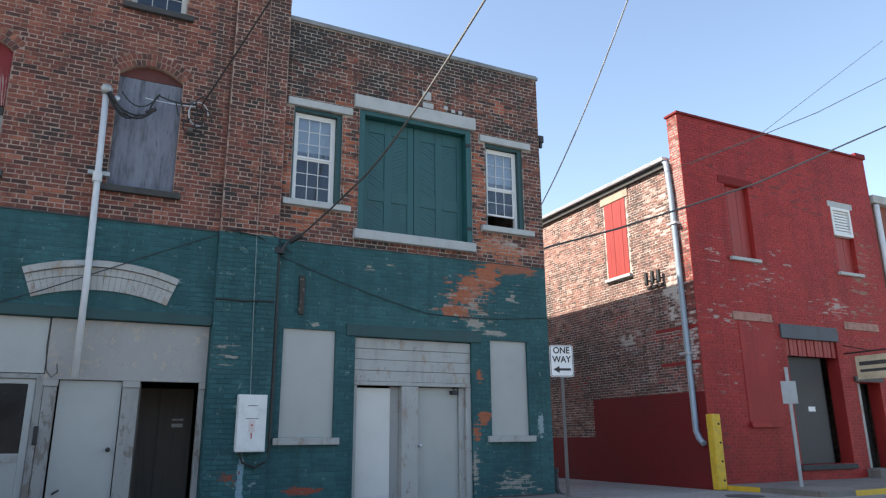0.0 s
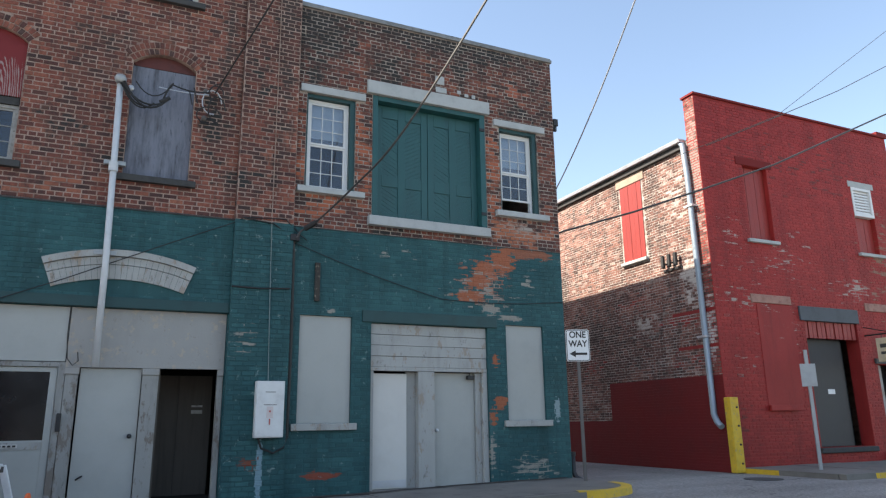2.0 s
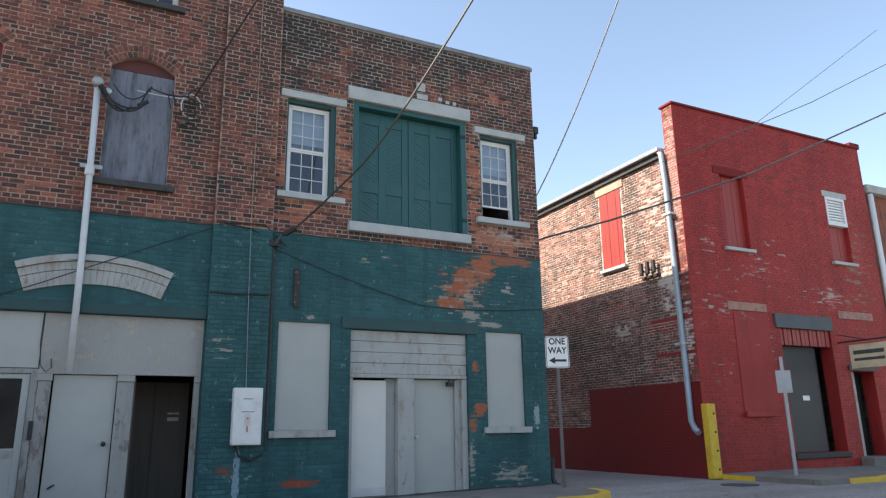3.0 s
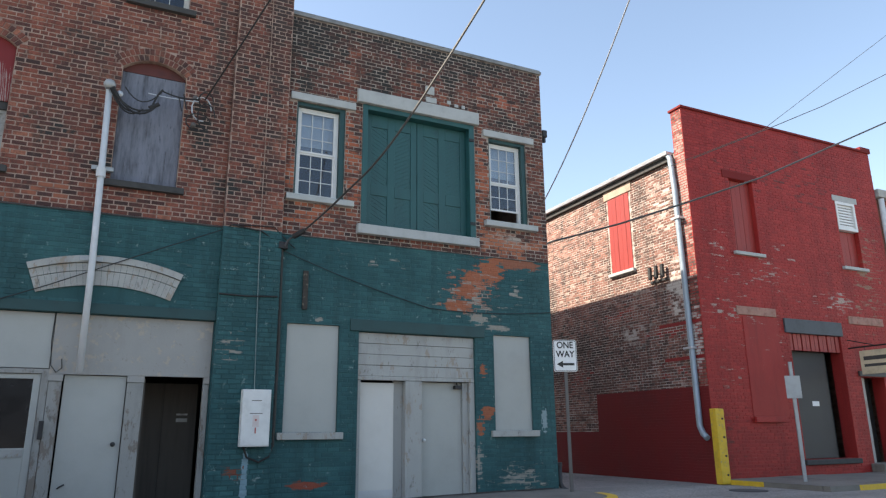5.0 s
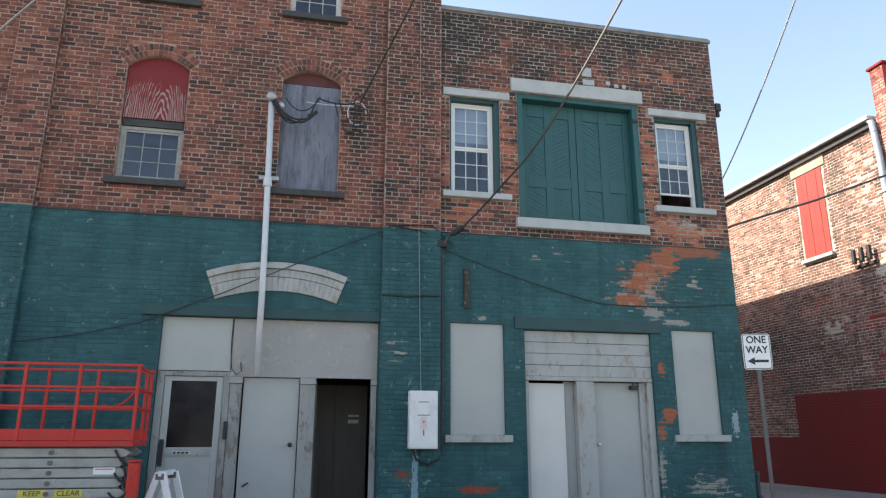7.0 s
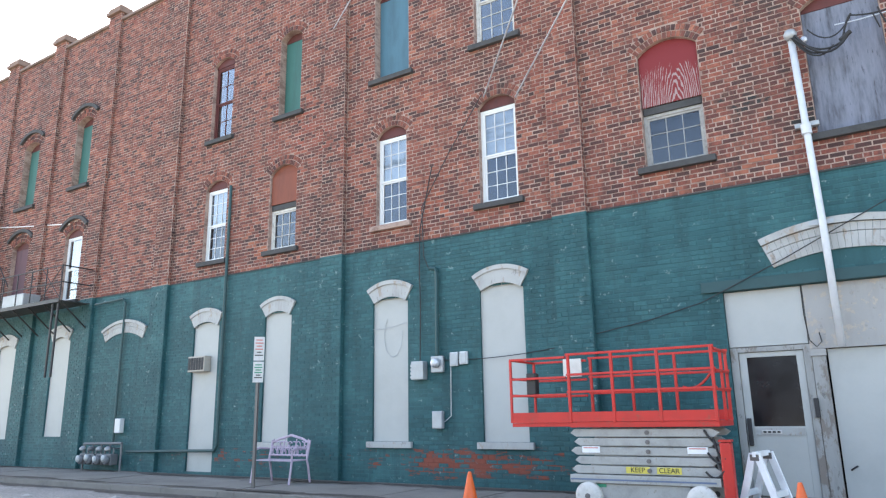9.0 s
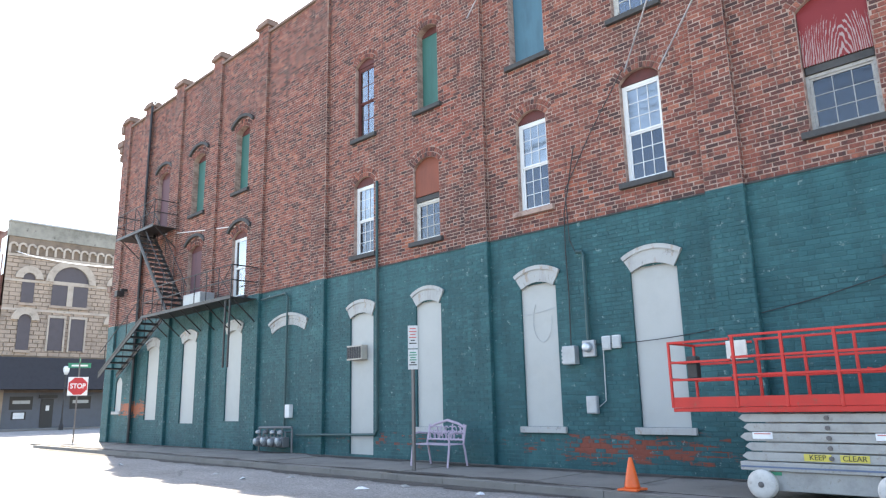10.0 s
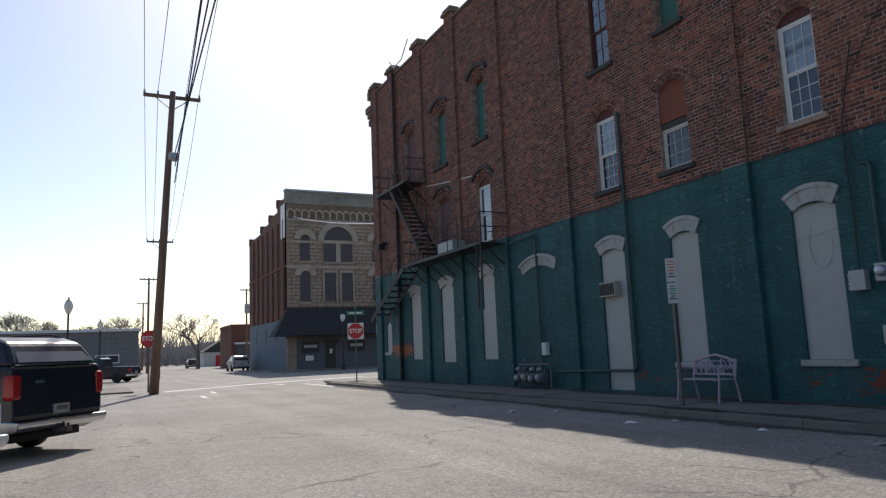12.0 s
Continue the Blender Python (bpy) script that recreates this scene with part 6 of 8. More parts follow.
def scissor_lift():
    L = thing("scissor_lift", "lowered scissor lift with red rails and grey scissor stack", "scissor lift", (-2.9, -1.55, 0.006))
    x0, x1, ext, y0, y1 = -1.0, 0.90, -1.87, -0.42, 0.42
    def bar(name, a, b, r=0.016, par=L):
        return part(name, Shape().box(min(a[0], b[0]) - r, max(a[0], b[0]) + r, min(a[1], b[1]) - r, max(a[1], b[1]) + r, min(a[2], b[2]) - r, max(a[2], b[2]) + r), LIFT_RED, par, bevel=0.006)
    deck = part("deck", Shape().box(x0, x1, y0, y1, 1.02, 1.09), LIFT_RED, L, bevel=0.006)
    part("deck_extension", Shape().box(ext, x0 - 0.004, y0 + 0.03, y1 - 0.03, 1.03, 1.08), LIFT_RED, L, bevel=0.006)
    for y in (y0, y1):
        part("toe_board", Shape().box(x0, x1, y - 0.01, y + 0.01, 1.094, 1.22), LIFT_RED, L)
        part("toe_board", Shape().box(ext, x0 - 0.004, y - 0.01 - 0.03 * (1 if y > 0 else -1), y + 0.01 - 0.03 * (1 if y > 0 else -1), 1.084, 1.22), LIFT_RED, L)
    for y, k in ((y0, 0), (y1, 1)):
        for z in (1.98, 1.71, 1.48):
            bar("guard_rail", (x0, y, z), (x1, y, z))
            bar("guard_rail", (ext, y + (0.03 if k == 0 else -0.03), z - 0.03), (x0 - 0.05, y + (0.03 if k == 0 else -0.03), z - 0.03), 0.016)
        for x in (x0 + 0.02, x0 + 0.62, x0 + 1.22, x1 - 0.02):
            bar("rail_post", (x, y, 1.1), (x, y, 1.96), 0.019)
        bar("rail_post", (ext, y + (0.03 if k == 0 else -0.03), 1.1), (ext, y + (0.03 if k == 0 else -0.03), 1.93), 0.017)
    for x in (ext, x1):
        for z in (1.95, 1.69, 1.46):
            bar("end_rail", (x, y0 + 0.05, z), (x, y1 - 0.05, z), 0.016)
    bar("rail_post", (x1, 0.0, 1.1), (x1, 0.0, 1.94), 0.018)
    box = part("control_box", Shape().box(ext + 0.22, ext + 0.36, y0 + 0.07, y0 + 0.2, 1.46, 1.76), SIGN_BLACK, L, "black control box", 0.015)
    part("manual_case", Shape().box(ext + 0.5, ext + 0.78, y1 - 0.10, y1 - 0.06, 1.72, 1.98), plain("cream_case", (0.62, 0.60, 0.54)), L, "cream document case", 0.01)
    part("hose", Shape().tube(hang((x1 - 0.05, y0 + 0.05, 1.66), (x1 - 0.4, y0 + 0.05, 1.50), 0.08, 6), 0.015, 6), LIFT_RED, L)
    for i in range(5):
        z = 0.44 + i * 0.115
        w = 0.0 if i % 2 else 0.05
        for y in (y0 + 0.06, y1 - 0.14):
            o = [(x0 + 0.10 - w, z), (x0 + 0.02 - w, z + 0.05), (x0 + 0.08 - w, z + 0.10), (x1 - 0.16 + w, z + 0.10), (x1 - 0.08 + w, z + 0.05), (x1 - 0.14 + w, z)]
            part("scissor_arm", Shape().prism(o, y, y + 0.08), LIFT_GREY, L, bevel=0.006)
        part("cross_pin", Shape().tube([(0.0, y0 + 0.04, z + 0.05), (0.0, y1 - 0.04, z + 0.05)], 0.028, 8), STEEL, L)
    part("base_frame", Shape().box(x0 - 0.03, x1 - 0.05, y0 - 0.02, y1 + 0.02, 0.33, 0.43), LIFT_GREY, L, bevel=0.008)
    part("blue_stripe", Shape().box(x0 - 0.02, x1 - 0.10, y0 - 0.024, y0 - 0.021, 0.365, 0.385), plain("faded_blue_stripe", (0.10, 0.14, 0.22)), L)
    part("chassis", Shape().prism([(x0 + 0.28, 0.10), (x0 + 0.30, 0.327), (x1 - 0.42, 0.327), (x1 - 0.36, 0.10)], y0 + 0.02, y1 - 0.02), LIFT_GREY, L, bevel=0.01)
    part("green_tag", Shape().box(x0 + 0.32, x0 + 0.44, y0 + 0.012, y0 + 0.018, 0.28, 0.32), SIGN_GREEN, L)
    for x in (-0.78, 0.62):
        for y, s in ((y0 - 0.02, -1), (y1 + 0.02, 1)):
            wl2 = part("wheel", Shape().lathe([(0.085, -0.065), (0.15, -0.062), (0.172, -0.04), (0.172, 0.04), (0.15, 0.062), (0.085, 0.065)], (0, 0, 0), 24, pose(x, y, 0.172, 90, 0, 0)), TYRE_WHITE, L, "white solid tyre", smooth=True)
            part("hub", Shape().lathe([(0.001, -0.075), (0.035, -0.07), (0.04, -0.05), (0.084, -0.045), (0.084, 0.045), (0.04, 0.05), (0.035, 0.07), (0.001, 0.075)], (0, 0, 0), 14, pose(x, y, 0.172, 90, 0, 0)), STEEL, wl2)
            for a in range(5):
                part("bolt", Shape().lathe([(0.012, -0.055), (0.012, 0.055)], (0.06 * math.cos(a * 1.257), 0.06 * math.sin(a * 1.257), 0), 6, pose(x, y, 0.172, 90, 0, 0)), STEEL, wl2)
    lad = part("end_ladder", Shape().box(x1 - 0.03, x1 + 0.10, y0 - 0.02, y0 + 0.12, 0.16, 0.84), LIFT_RED, L, "red cylinder housing", 0.02)
    part("cap", Shape().box(x1 - 0.035, x1 + 0.105, y0 - 0.025, y0 + 0.125, 0.845, 0.87), LIFT_RED, lad)
    for a, b in (((x1 - 0.1, y0 + 0.02, 0.9), (x1 + 0.02, y0, 0.6)), ((x1 - 0.12, y0 + 0.1, 0.8), (x1, y0 + 0.05, 0.5)), ((x1 - 0.12, y0 + 0.1, 0.6), (x1 - 0.02, y0 + 0.05, 0.42)), ((x1 - 0.2, y0 + 0.04, 0.98), (x1 + 0.05, y0 + 0.02, 0.82)), ((x1 - 0.18, y0 + 0.03, 0.72), (x1 + 0.03, y0 - 0.01, 0.66)), ((x1 - 0.22, y0 + 0.02, 0.5), (x1 + 0.0, y0 - 0.01, 0.52))):
        part("hose", Shape().tube(hang(a, b, 0.08, 6), 0.014, 6), RUBBER, L)
    for x, text in ((-0.15, "KEEP"), (0.24, "CLEAR")):
        lb = part("label", Shape().box(x - 0.15, x + 0.15, y0 + 0.054, y0 + 0.058, 0.455, 0.535), LABEL_YELLOW, L, "yellow label")
        words(text, 0.085, SIGN_BLACK, lb, (x, y0 + 0.052, 0.495))
    for x in (-0.75, 0.60):
        lb = part("label", Shape().box(x - 0.12, x + 0.12, y0 + 0.054, y0 + 0.058, 0.70, 0.78), SIGN_WHITE, L, "small white notice")
        part("print_bar", Shape().box(x - 0.1, x + 0.1, y0 + 0.050, y0 + 0.0535, 0.755, 0.768), PINK_PRINT, lb)


scissor_lift()

# ---- signs by the alley and the corner ----
ow = thing("one_way_sign", "white one-way sign on a steel post", "road sign", (7.48, -0.75, 0.09), -20)
part("post", Shape().box(-0.03, 0.03, -0.015, 0.015, 0, 2.76), STEEL, ow)
def rounded(x0, x1, z0, z1, r, n=5):
    """Outline of a plate with rounded corners."""
    return [(cx + r * math.cos(a), cz + r * math.sin(a)) for cx, cz, a0 in ((x1 - r, z1 - r, 0), (x0 + r, z1 - r, 90), (x0 + r, z0 + r, 180), (x1 - r, z0 + r, 270)) for a in [radians(a0 + 90 * k / n) for k in range(n + 1)]]


pl = part("sign_plate", Shape().prism(rounded(-0.228, 0.228, 2.15, 2.75, 0.045), -0.024, -0.018), SIGN_WHITE, ow)
part("border", Shape().prism(rounded(-0.218, 0.218, 2.16, 2.74, 0.04), -0.0265, -0.0245), SIGN_BLACK, pl, "black border line")
part("sign_face", Shape().prism(rounded(-0.206, 0.206, 2.172, 2.728, 0.03), -0.0285, -0.0267), SIGN_WHITE, pl, "white reflective face")
words("ONE", 0.17, SIGN_BLACK, pl, (0, -0.030, 2.645), thick=0.001, squeeze=0.9, bold=0.004)
words("WAY", 0.17, SIGN_BLACK, pl, (0, -0.030, 2.475), thick=0.001, squeeze=0.9, bold=0.004)
part("arrow", Shape().prism([(-0.17, 2.29), (-0.05, 2.355), (-0.05, 2.312), (0.17, 2.312), (0.17, 2.268), (-0.05, 2.268), (-0.05, 2.225)], -0.031, -0.0285), SIGN_BLACK, pl)

st = thing("stop_sign", "red octagonal stop sign on a post with street name blades", "road sign", (-31.5, -0.57, -0.06), 70)
part("post", Shape().box(-0.03, 0.03, -0.02, 0.02, 0, 3.3), STEEL, st)
back = part("backing_plate", Shape().box(-0.37, 0.37, -0.030, -0.024, 1.90, 2.65), SIGN_WHITE, st, "white square backing")
octo = [(0.345 / math.cos(math.pi / 8) * math.sin(a), 2.275 + 0.345 / math.cos(math.pi / 8) * math.cos(a)) for a in [math.pi / 8 + k * math.pi / 4 for k in range(8)]]
rd = part("sign_plate", Shape().prism(octo, -0.036, -0.031), SIGN_RED, st)
words("STOP", 0.28, SIGN_WHITE, rd, (0, -0.038, 2.275), thick=0.001, squeeze=0.85, bold=0.006)
part("street_blade", Shape().box(-0.42, 0.42, -0.015, 0.015, 3.02, 3.22), SIGN_GREEN, st, "green street name blade")
part("name_bar", Shape().box(-0.30, 0.30, -0.019, -0.0155, 3.08, 3.15), SIGN_WHITE, st)
part("street_blade", Shape().box(-0.015, 0.015, -0.42, 0.42, 3.24, 3.42), SIGN_GREEN, st)
pk = thing("blue_sign", "small white and blue sign on a thin post", "road sign", (-31.2, 0.55, -0.06), 70)
part("post", Shape().tube([(0, 0, 0), (0, 0, 2.6)], 0.025, 8), STEEL, pk)
part("sign_plate", Shape().box(-0.2, 0.2, -0.03, -0.026, 2.1, 2.6), SIGN_WHITE, pk)
part("blue_band", Shape().box(-0.2, 0.2, -0.035, -0.0305, 1.98, 2.12), SIGN_BLUE, pk)
part("print_bar", Shape().box(-0.06, 0.06, -0.034, -0.0305, 2.3, 2.45), SIGN_BLUE, pk)

# ---- fire escape ----
def fire_escape():
    F = thing("fire_escape", "black iron fire escape with stairs and balconies", "fire escape")
    def platform(xa, xb, z, d=0.95, gaps=()):
        fl = part("platform", Shape().box(xa, xb, -d, -0.07, z - 0.06, z - 0.045).box(xa, xb, -d - 0.02, -d, z - 0.10, z), BLACK, F)
        n = int((xb - xa) / 0.12)
        for i in range(n):
            x = xa + i * 0.12
            part("slat", Shape().box(x, x + 0.05, -d, -0.07, z - 0.044, z - 0.02), BLACK, fl)
        for zz in (0.45, 0.9):
            part("guard_rail", Shape().tube([(xa, -0.08, z + zz), (xa, -d, z + zz), (xb, -d, z + zz), (xb, -0.08, z + zz)], 0.018, 6), BLACK, F)
        k = max(2, int((xb - xa) / 0.75))
        for i in range(k + 1):
            x = xa + (xb - xa) * i / k
            part("baluster", Shape().tube([(x, -d, z), (x, -d, z + 0.92)], 0.016, 6), BLACK, F)
        part("cross_brace", Shape().tube([(xb - 1.0, -d, z), (xb, -d, z + 0.9)], 0.012, 5).tube([(xb - 1.0, -d, z + 0.9), (xb, -d, z)], 0.012, 5), BLACK, F)
        for i in range(k):
            x = xa + 0.2 + (xb - xa - 0.3) * i / max(1, k - 1)
            part("bracket", Shape().tube([(x, -d + 0.1, z - 0.07), (x, -0.05, z - 0.75)], 0.022, 6), BLACK, F)
    def flight(a, b, name="stair"):
        a, b = Vector(a), Vector(b)
        n = int((a.z - b.z) / 0.19)
        s = part(name, Shape().tube([a + Vector((0, -0.33, 0)), b + Vector((0, -0.33, 0))], 0.035, 4).tube([a + Vector((0, 0.33, 0)), b + Vector((0, 0.33, 0))], 0.035, 4), BLACK, F)
        for y in (-0.34, 0.34):
            q = [(a.x, a.z + 0.08), (a.x, a.z - 0.14), (b.x, b.z - 0.14), (b.x, b.z + 0.08)]
            part("stringer", Shape().prism(q, a.y + y - 0.012, a.y + y + 0.012), BLACK, s)
        for i in range(1, n):
            p = a.lerp(b, i / n)
            part("tread", Shape().box(p.x - 0.12, p.x + 0.12, p.y - 0.32, p.y + 0.32, p.z - 0.03, p.z + 0.03), BLACK, s)
        for y in (-0.33, 0.33):
            part("handrail", Shape().tube([a + Vector((0, y, 0.85)), b + Vector((0, y, 0.85))], 0.016, 6), BLACK, s)
            for k in range(4):
                p = a.lerp(b, (k + 0.5) / 4) + Vector((0, y, 0))
                part("rail_post", Shape().tube([p, p + Vector((0, 0, 0.86))], 0.014, 5), BLACK, s)
    platform(-24.7, -18.6, 4.42)
    platform(-27.6, -24.3, 7.68)
    flight((-25.9, -0.58, 7.66), (-22.9, -0.58, 4.45))
    flight((-24.7, -0.58, 4.40), (-28.4, -0.58, 2.55))
    for x in (-18.98, -18.72):
        part("drop_ladder_rail", Shape().tube([(x, -0.9, 4.3), (x, -0.9, 2.35)], 0.03, 6), BLACK, F)
    part("stored_box", Shape().box(-22.2, -21.0, -0.7, -0.2, 4.42, 4.85), BOX_GREY, F, "grey metal housing on the balcony", 0.02)
    part("drain", Shape().tube([(-27.1, -0.16, 13.3), (-27.1, -0.16, 0.0)], 0.05, 8), BLACK, F, "black downpipe")
    part("hanging_cable", Shape().tube([(-27.0, -0.3, 13.6), (-26.4, -0.35, 13.1), (-25.7, -0.3, 13.2), (-25.2, -0.2, 13.9)], 0.025, 6), WHITE, F, "drooping white cable")


fire_escape()
lamp = thing("wall_floodlight", "small black floodlight on the brick wall", "lamp", (-28.6, -0.02, 5.75))
part("bracket", Shape().box(-0.05, 0.05, -0.25, 0, 0.1, 0.2), BLACK, lamp)
part("housing", Shape().box(-0.22, 0.05, -0.4, -0.1, -0.12, 0.12), BLACK, lamp, bevel=0.02)
corner = thing("cornice_bracket", "carved stone cornice end at the roof corner", "cornice", (-30.0, 0, 0), kind="structure")
for z, d, h in ((12.1, 0.35, 0.25), (12.4, 0.6, 0.3), (11.7, 0.2, 0.3), (13.0, 0.3, 0.4)):
    part("moulding", Shape().box(-d, 0.0, -0.15, 0.5, z, z + h), CAP_BROWN, corner, bevel=0.03)
part("moulding", Shape().box(-0.35, 0, -0.15, 0.5, 6.0, 6.25).box(-0.2, 0, -0.12, 0.5, 5.8, 5.995), CAP_BROWN, corner)

# ---- fittings of the red building ----
RUST_RED = surface("red_shutter_paint", (0.30, 0.032, 0.027), 0.55, vary=0.2, scale=3, stretch=(4, 4, 0.4))
def shutters(name, mtx, w, z0, z1, label):
    s = thing(name, label, "shutter", kind="structure")
    n = 5
    for i in range(n):
        a, b = w * i / n, w * (i + 1) / n
        part("board", Shape().box(a + 0.004, b - 0.004, -0.004 * (i % 2), 0.04, z0, z1, mtx), RUST_RED, s)
    return s
s = shutters("shutter_side", pose(RX - 0.002, 2.36, 0, 0, 0, 0) @ Matrix(((0, 1, 0, 0), (1, 0, 0, 0), (0, 0, 1, 0), (0, 0, 0, 1))) @ pose(0, -0.015, 0), 0.88, 5.36, 7.5, "red boarded shutter in the alley wall")
part("lintel", Shape().box(RX - 0.03, RX - 0.001, 2.22, 3.38, 7.52, 7.80), surface("buff_stone", (0.42, 0.32, 0.25), 0.85), s, "buff stone lintel", 0.01)
part("window_sill", Shape().box(RX - 0.10, RX - 0.001, 2.28, 3.32, 5.27, 5.355), STONE, s, bevel=0.01)
s = shutters("shutter_front", pose(13.525, RY + 0.12, 0), 0.83, 5.47, 7.39, "red boarded shutter in the red front")
part("lintel", Shape().box(13.3, 14.55, RY - 0.02, RY + 0.1, 7.405, 7.6), RED_LOW, s)
part("window_sill", Shape().box(13.4, 14.45, RY - 0.09, RY + 0.1, 5.37, 5.455), STONE, s, "pale stone sill", 0.01)
s = shutters("shutter_vent", pose(17.605, RY + 0.12, 0), 0.81, 5.47, 6.5, "red boarded shutter below a white louvre")
part("lintel", Shape().box(17.5, 18.55, RY - 0.02, RY + 0.1, 7.355, 7.52), STONE, s)
part("window_sill", Shape().box(17.5, 18.52, RY - 0.09, RY + 0.1, 5.37, 5.455), STONE, s, "pale stone sill", 0.01)
v = part("vent_frame", Shape().box(17.6, 17.67, RY - 0.02, RY + 0.14, 6.52, 7.35).box(18.35, 18.42, RY - 0.02, RY + 0.14, 6.52, 7.35).box(17.67, 18.35, RY - 0.02, RY + 0.14, 6.52, 6.6).box(17.67, 18.35, RY - 0.02, RY + 0.14, 7.27, 7.35), WHITE, s, "white louvre frame")
for i in range(8):
    part("slat", Shape().box(17.67, 18.35, RY + 0.03, RY + 0.06, 6.62 + i * 0.083, 6.68 + i * 0.083), WHITE, v)
LINTEL_PINK = surface("worn_pink_lintel", (0.36, 0.20, 0.16), 0.85, vary=0.45, scale=5, relief=0.4, dirt=(0.30, 0.05, 0.04))
for a, b in ((13.25, 14.6), (17.38, 18.82)):
    tagged(part("stone_lintel", Shape().box(a, b, RY - 0.035, RY - 0.001, 3.86, 4.07), LINTEL_PINK, bevel=0.012), "pinkish worn stone lintel in the red front", "lintel", kind="structure")
bl = thing("blind_window", "bricked-up window painted red with a sill", "blind window", kind="structure")
part("infill", Shape().box(13.42, 14.62, RY - 0.016, RY - 0.001, 1.45, 3.82), RED, bl)
part("window_sill", Shape().box(13.4, 14.4, RY - 0.10, RY - 0.031, 1.32, 1.45), RED, bl, bevel=0.01)
DOOR_GREY = surface("dark_grey_door", (0.045, 0.045, 0.047), 0.6, vary=0.2, scale=2)
gd = thing("door_red_garage", "tall dark grey garage door below a red ribbed panel", "garage door", kind="structure")
part("lintel_beam", Shape().box(14.85, 17.02, RY - 0.05, RY + 0.2, 3.5, 3.86), surface("slate_paint", (0.06, 0.07, 0.085), 0.6), gd, "slate blue steel lintel", 0.01)
for i in range(12):
    part("rib", Shape().box(15.03 + i * 0.16, 15.16 + i * 0.16, RY + 0.05 - 0.012 * (i % 2), RY + 0.12, 3.08, 3.495), RUST_RED, gd)
d = part("door", Shape().box(15.03, 16.55, RY + 0.25, RY + 0.3, 0.46, 3.08), DOOR_GREY, gd)
# Black sheet stands in for the shade beside the garage door.
part("gap_shade_sheet", Shape().box(16.56, 16.94, RY + 0.5, RY + 0.55, 0.46, 3.08), SIGN_BLACK, gd)
part("notice", Shape().box(15.85, 16.1, RY + 0.242, RY + 0.249, 1.72, 1.84), SIGN_WHITE, d)
part("sill_step", Shape().box(14.95, 17.0, RY - 0.08, RY + 0.3, 0.32, 0.445), SILL_DARK, gd, bevel=0.02)
sd = thing("door_red_small", "narrow side doorway, pale door standing ajar", "door", kind="structure")
part("head", Shape().box(17.45, 18.6, RY - 0.06, RY + 0.2, 2.49, 2.62), DOOR_GREY, sd)
part("door", Shape().box(17.58, 17.95, RY + 0.2, RY + 0.25, 0.15, 2.47), GREY_OLD, sd)
# Darkness behind the ajar door, drawn as a black sheet.
part("gap_shade_sheet", Shape().box(17.955, 18.495, RY + 0.45, RY + 0.5, 0.12, 2.47), SIGN_BLACK, sd)
part("step", Shape().box(17.4, 18.7, RY - 0.35, RY + 0.4, 0.0, 0.30), CONCRETE, sd, bevel=0.02)
hs = thing("hanging_sign", "cream shop sign hung from an iron arm", "sign", (17.2, -0.55, 0))
part("arm", Shape().tube([(0, 0.74, 3.2), (0, -0.55, 3.2)], 0.02, 6).tube([(0, 0.74, 3.42), (0, 0.0, 3.2)], 0.012, 6), BLACK, hs)
pl = part("sign_plate", Shape().box(-0.03, 0.03, -0.55, 0.45, 2.5, 3.1), surface("cream_board", (0.55, 0.47, 0.33), 0.6), hs, bevel=0.01)
for z, h in ((2.9, 0.05), (2.72, 0.035)):
    part("print_bar", Shape().box(-0.036, -0.031, -0.45, 0.35, z - h, z + h), SILL_DARK, pl)
for y in (-0.4, 0.3):
    part("hook", Shape().tube([(0, y, 3.1), (0, y, 3.2)], 0.008, 5), BLACK, hs)
dp = thing("downpipe", "galvanised gutter and downpipe on the alley corner", "downpipe", (RX - 0.09, 0.62, 0))
part("pipe", Shape().tube([(0, 0.12, 8.0), (0, 0.0, 7.85), (0, -0.06, 7.0), (0, -0.1, 4.0), (0, -0.12, 1.25), (-0.02, -0.22, 1.08), (-0.05, -0.36, 0.98)], 0.07, 10), surface("blue_grey_metal", (0.30, 0.36, 0.42), 0.45, 0.3, vary=0.15), dp, smooth=True)
for z in (6.2, 3.0):
    part("strap", Shape().box(-0.09, 0.085, -0.2, 0.08, z, z + 0.05), METAL, dp)
part("gutter", Shape().prism([(-0.10, 7.93), (-0.12, 8.02), (0.10, 8.02), (0.10, 7.93)], 0.0, 18.0), METAL, dp, "pale metal gutter", 0.008)
part("fascia", Shape().prism([(0.0, 7.78), (0.0, 7.92), (0.085, 7.92), (0.085, 7.78)], 0.05, 18.0), SILL_DARK, dp, "dark fascia board")
bo = thing("bollard_guard", "yellow steel corner guard at the red building", "corner guard", (RX + 0.02, RY - 0.12, 0.0))
part("plate", Shape().box(-0.13, 0.13, -0.10, 0.08, 0.0, 1.62), YELLOW, bo, bevel=0.02)
for z in (0.2, 0.6, 1.0, 1.4):
    part("bolt", Shape().lathe([(0.025, 0), (0.02, 0.02)], (0, 0, 0), 8, pose(0.05, -0.1, z, 90, 0, 0)), BLACK, bo)
eq = thing("insulator_rack", "black insulator rack on the alley wall", "insulator rack", (RX - 0.01, 1.2, 5.0))
for y in (0, 0.22, 0.44):
    part("insulator", Shape().tube([(-0.12, y, -0.12), (-0.12, y, 0.2)], 0.05, 8), BLACK, eq)
    part("arm", Shape().tube([(0, y, 0), (-0.12, y, 0)], 0.02, 6), BLACK, eq)
part("plate", Shape().box(-0.03, 0, -0.1, 0.55, -0.2, -0.14), BLACK, eq)
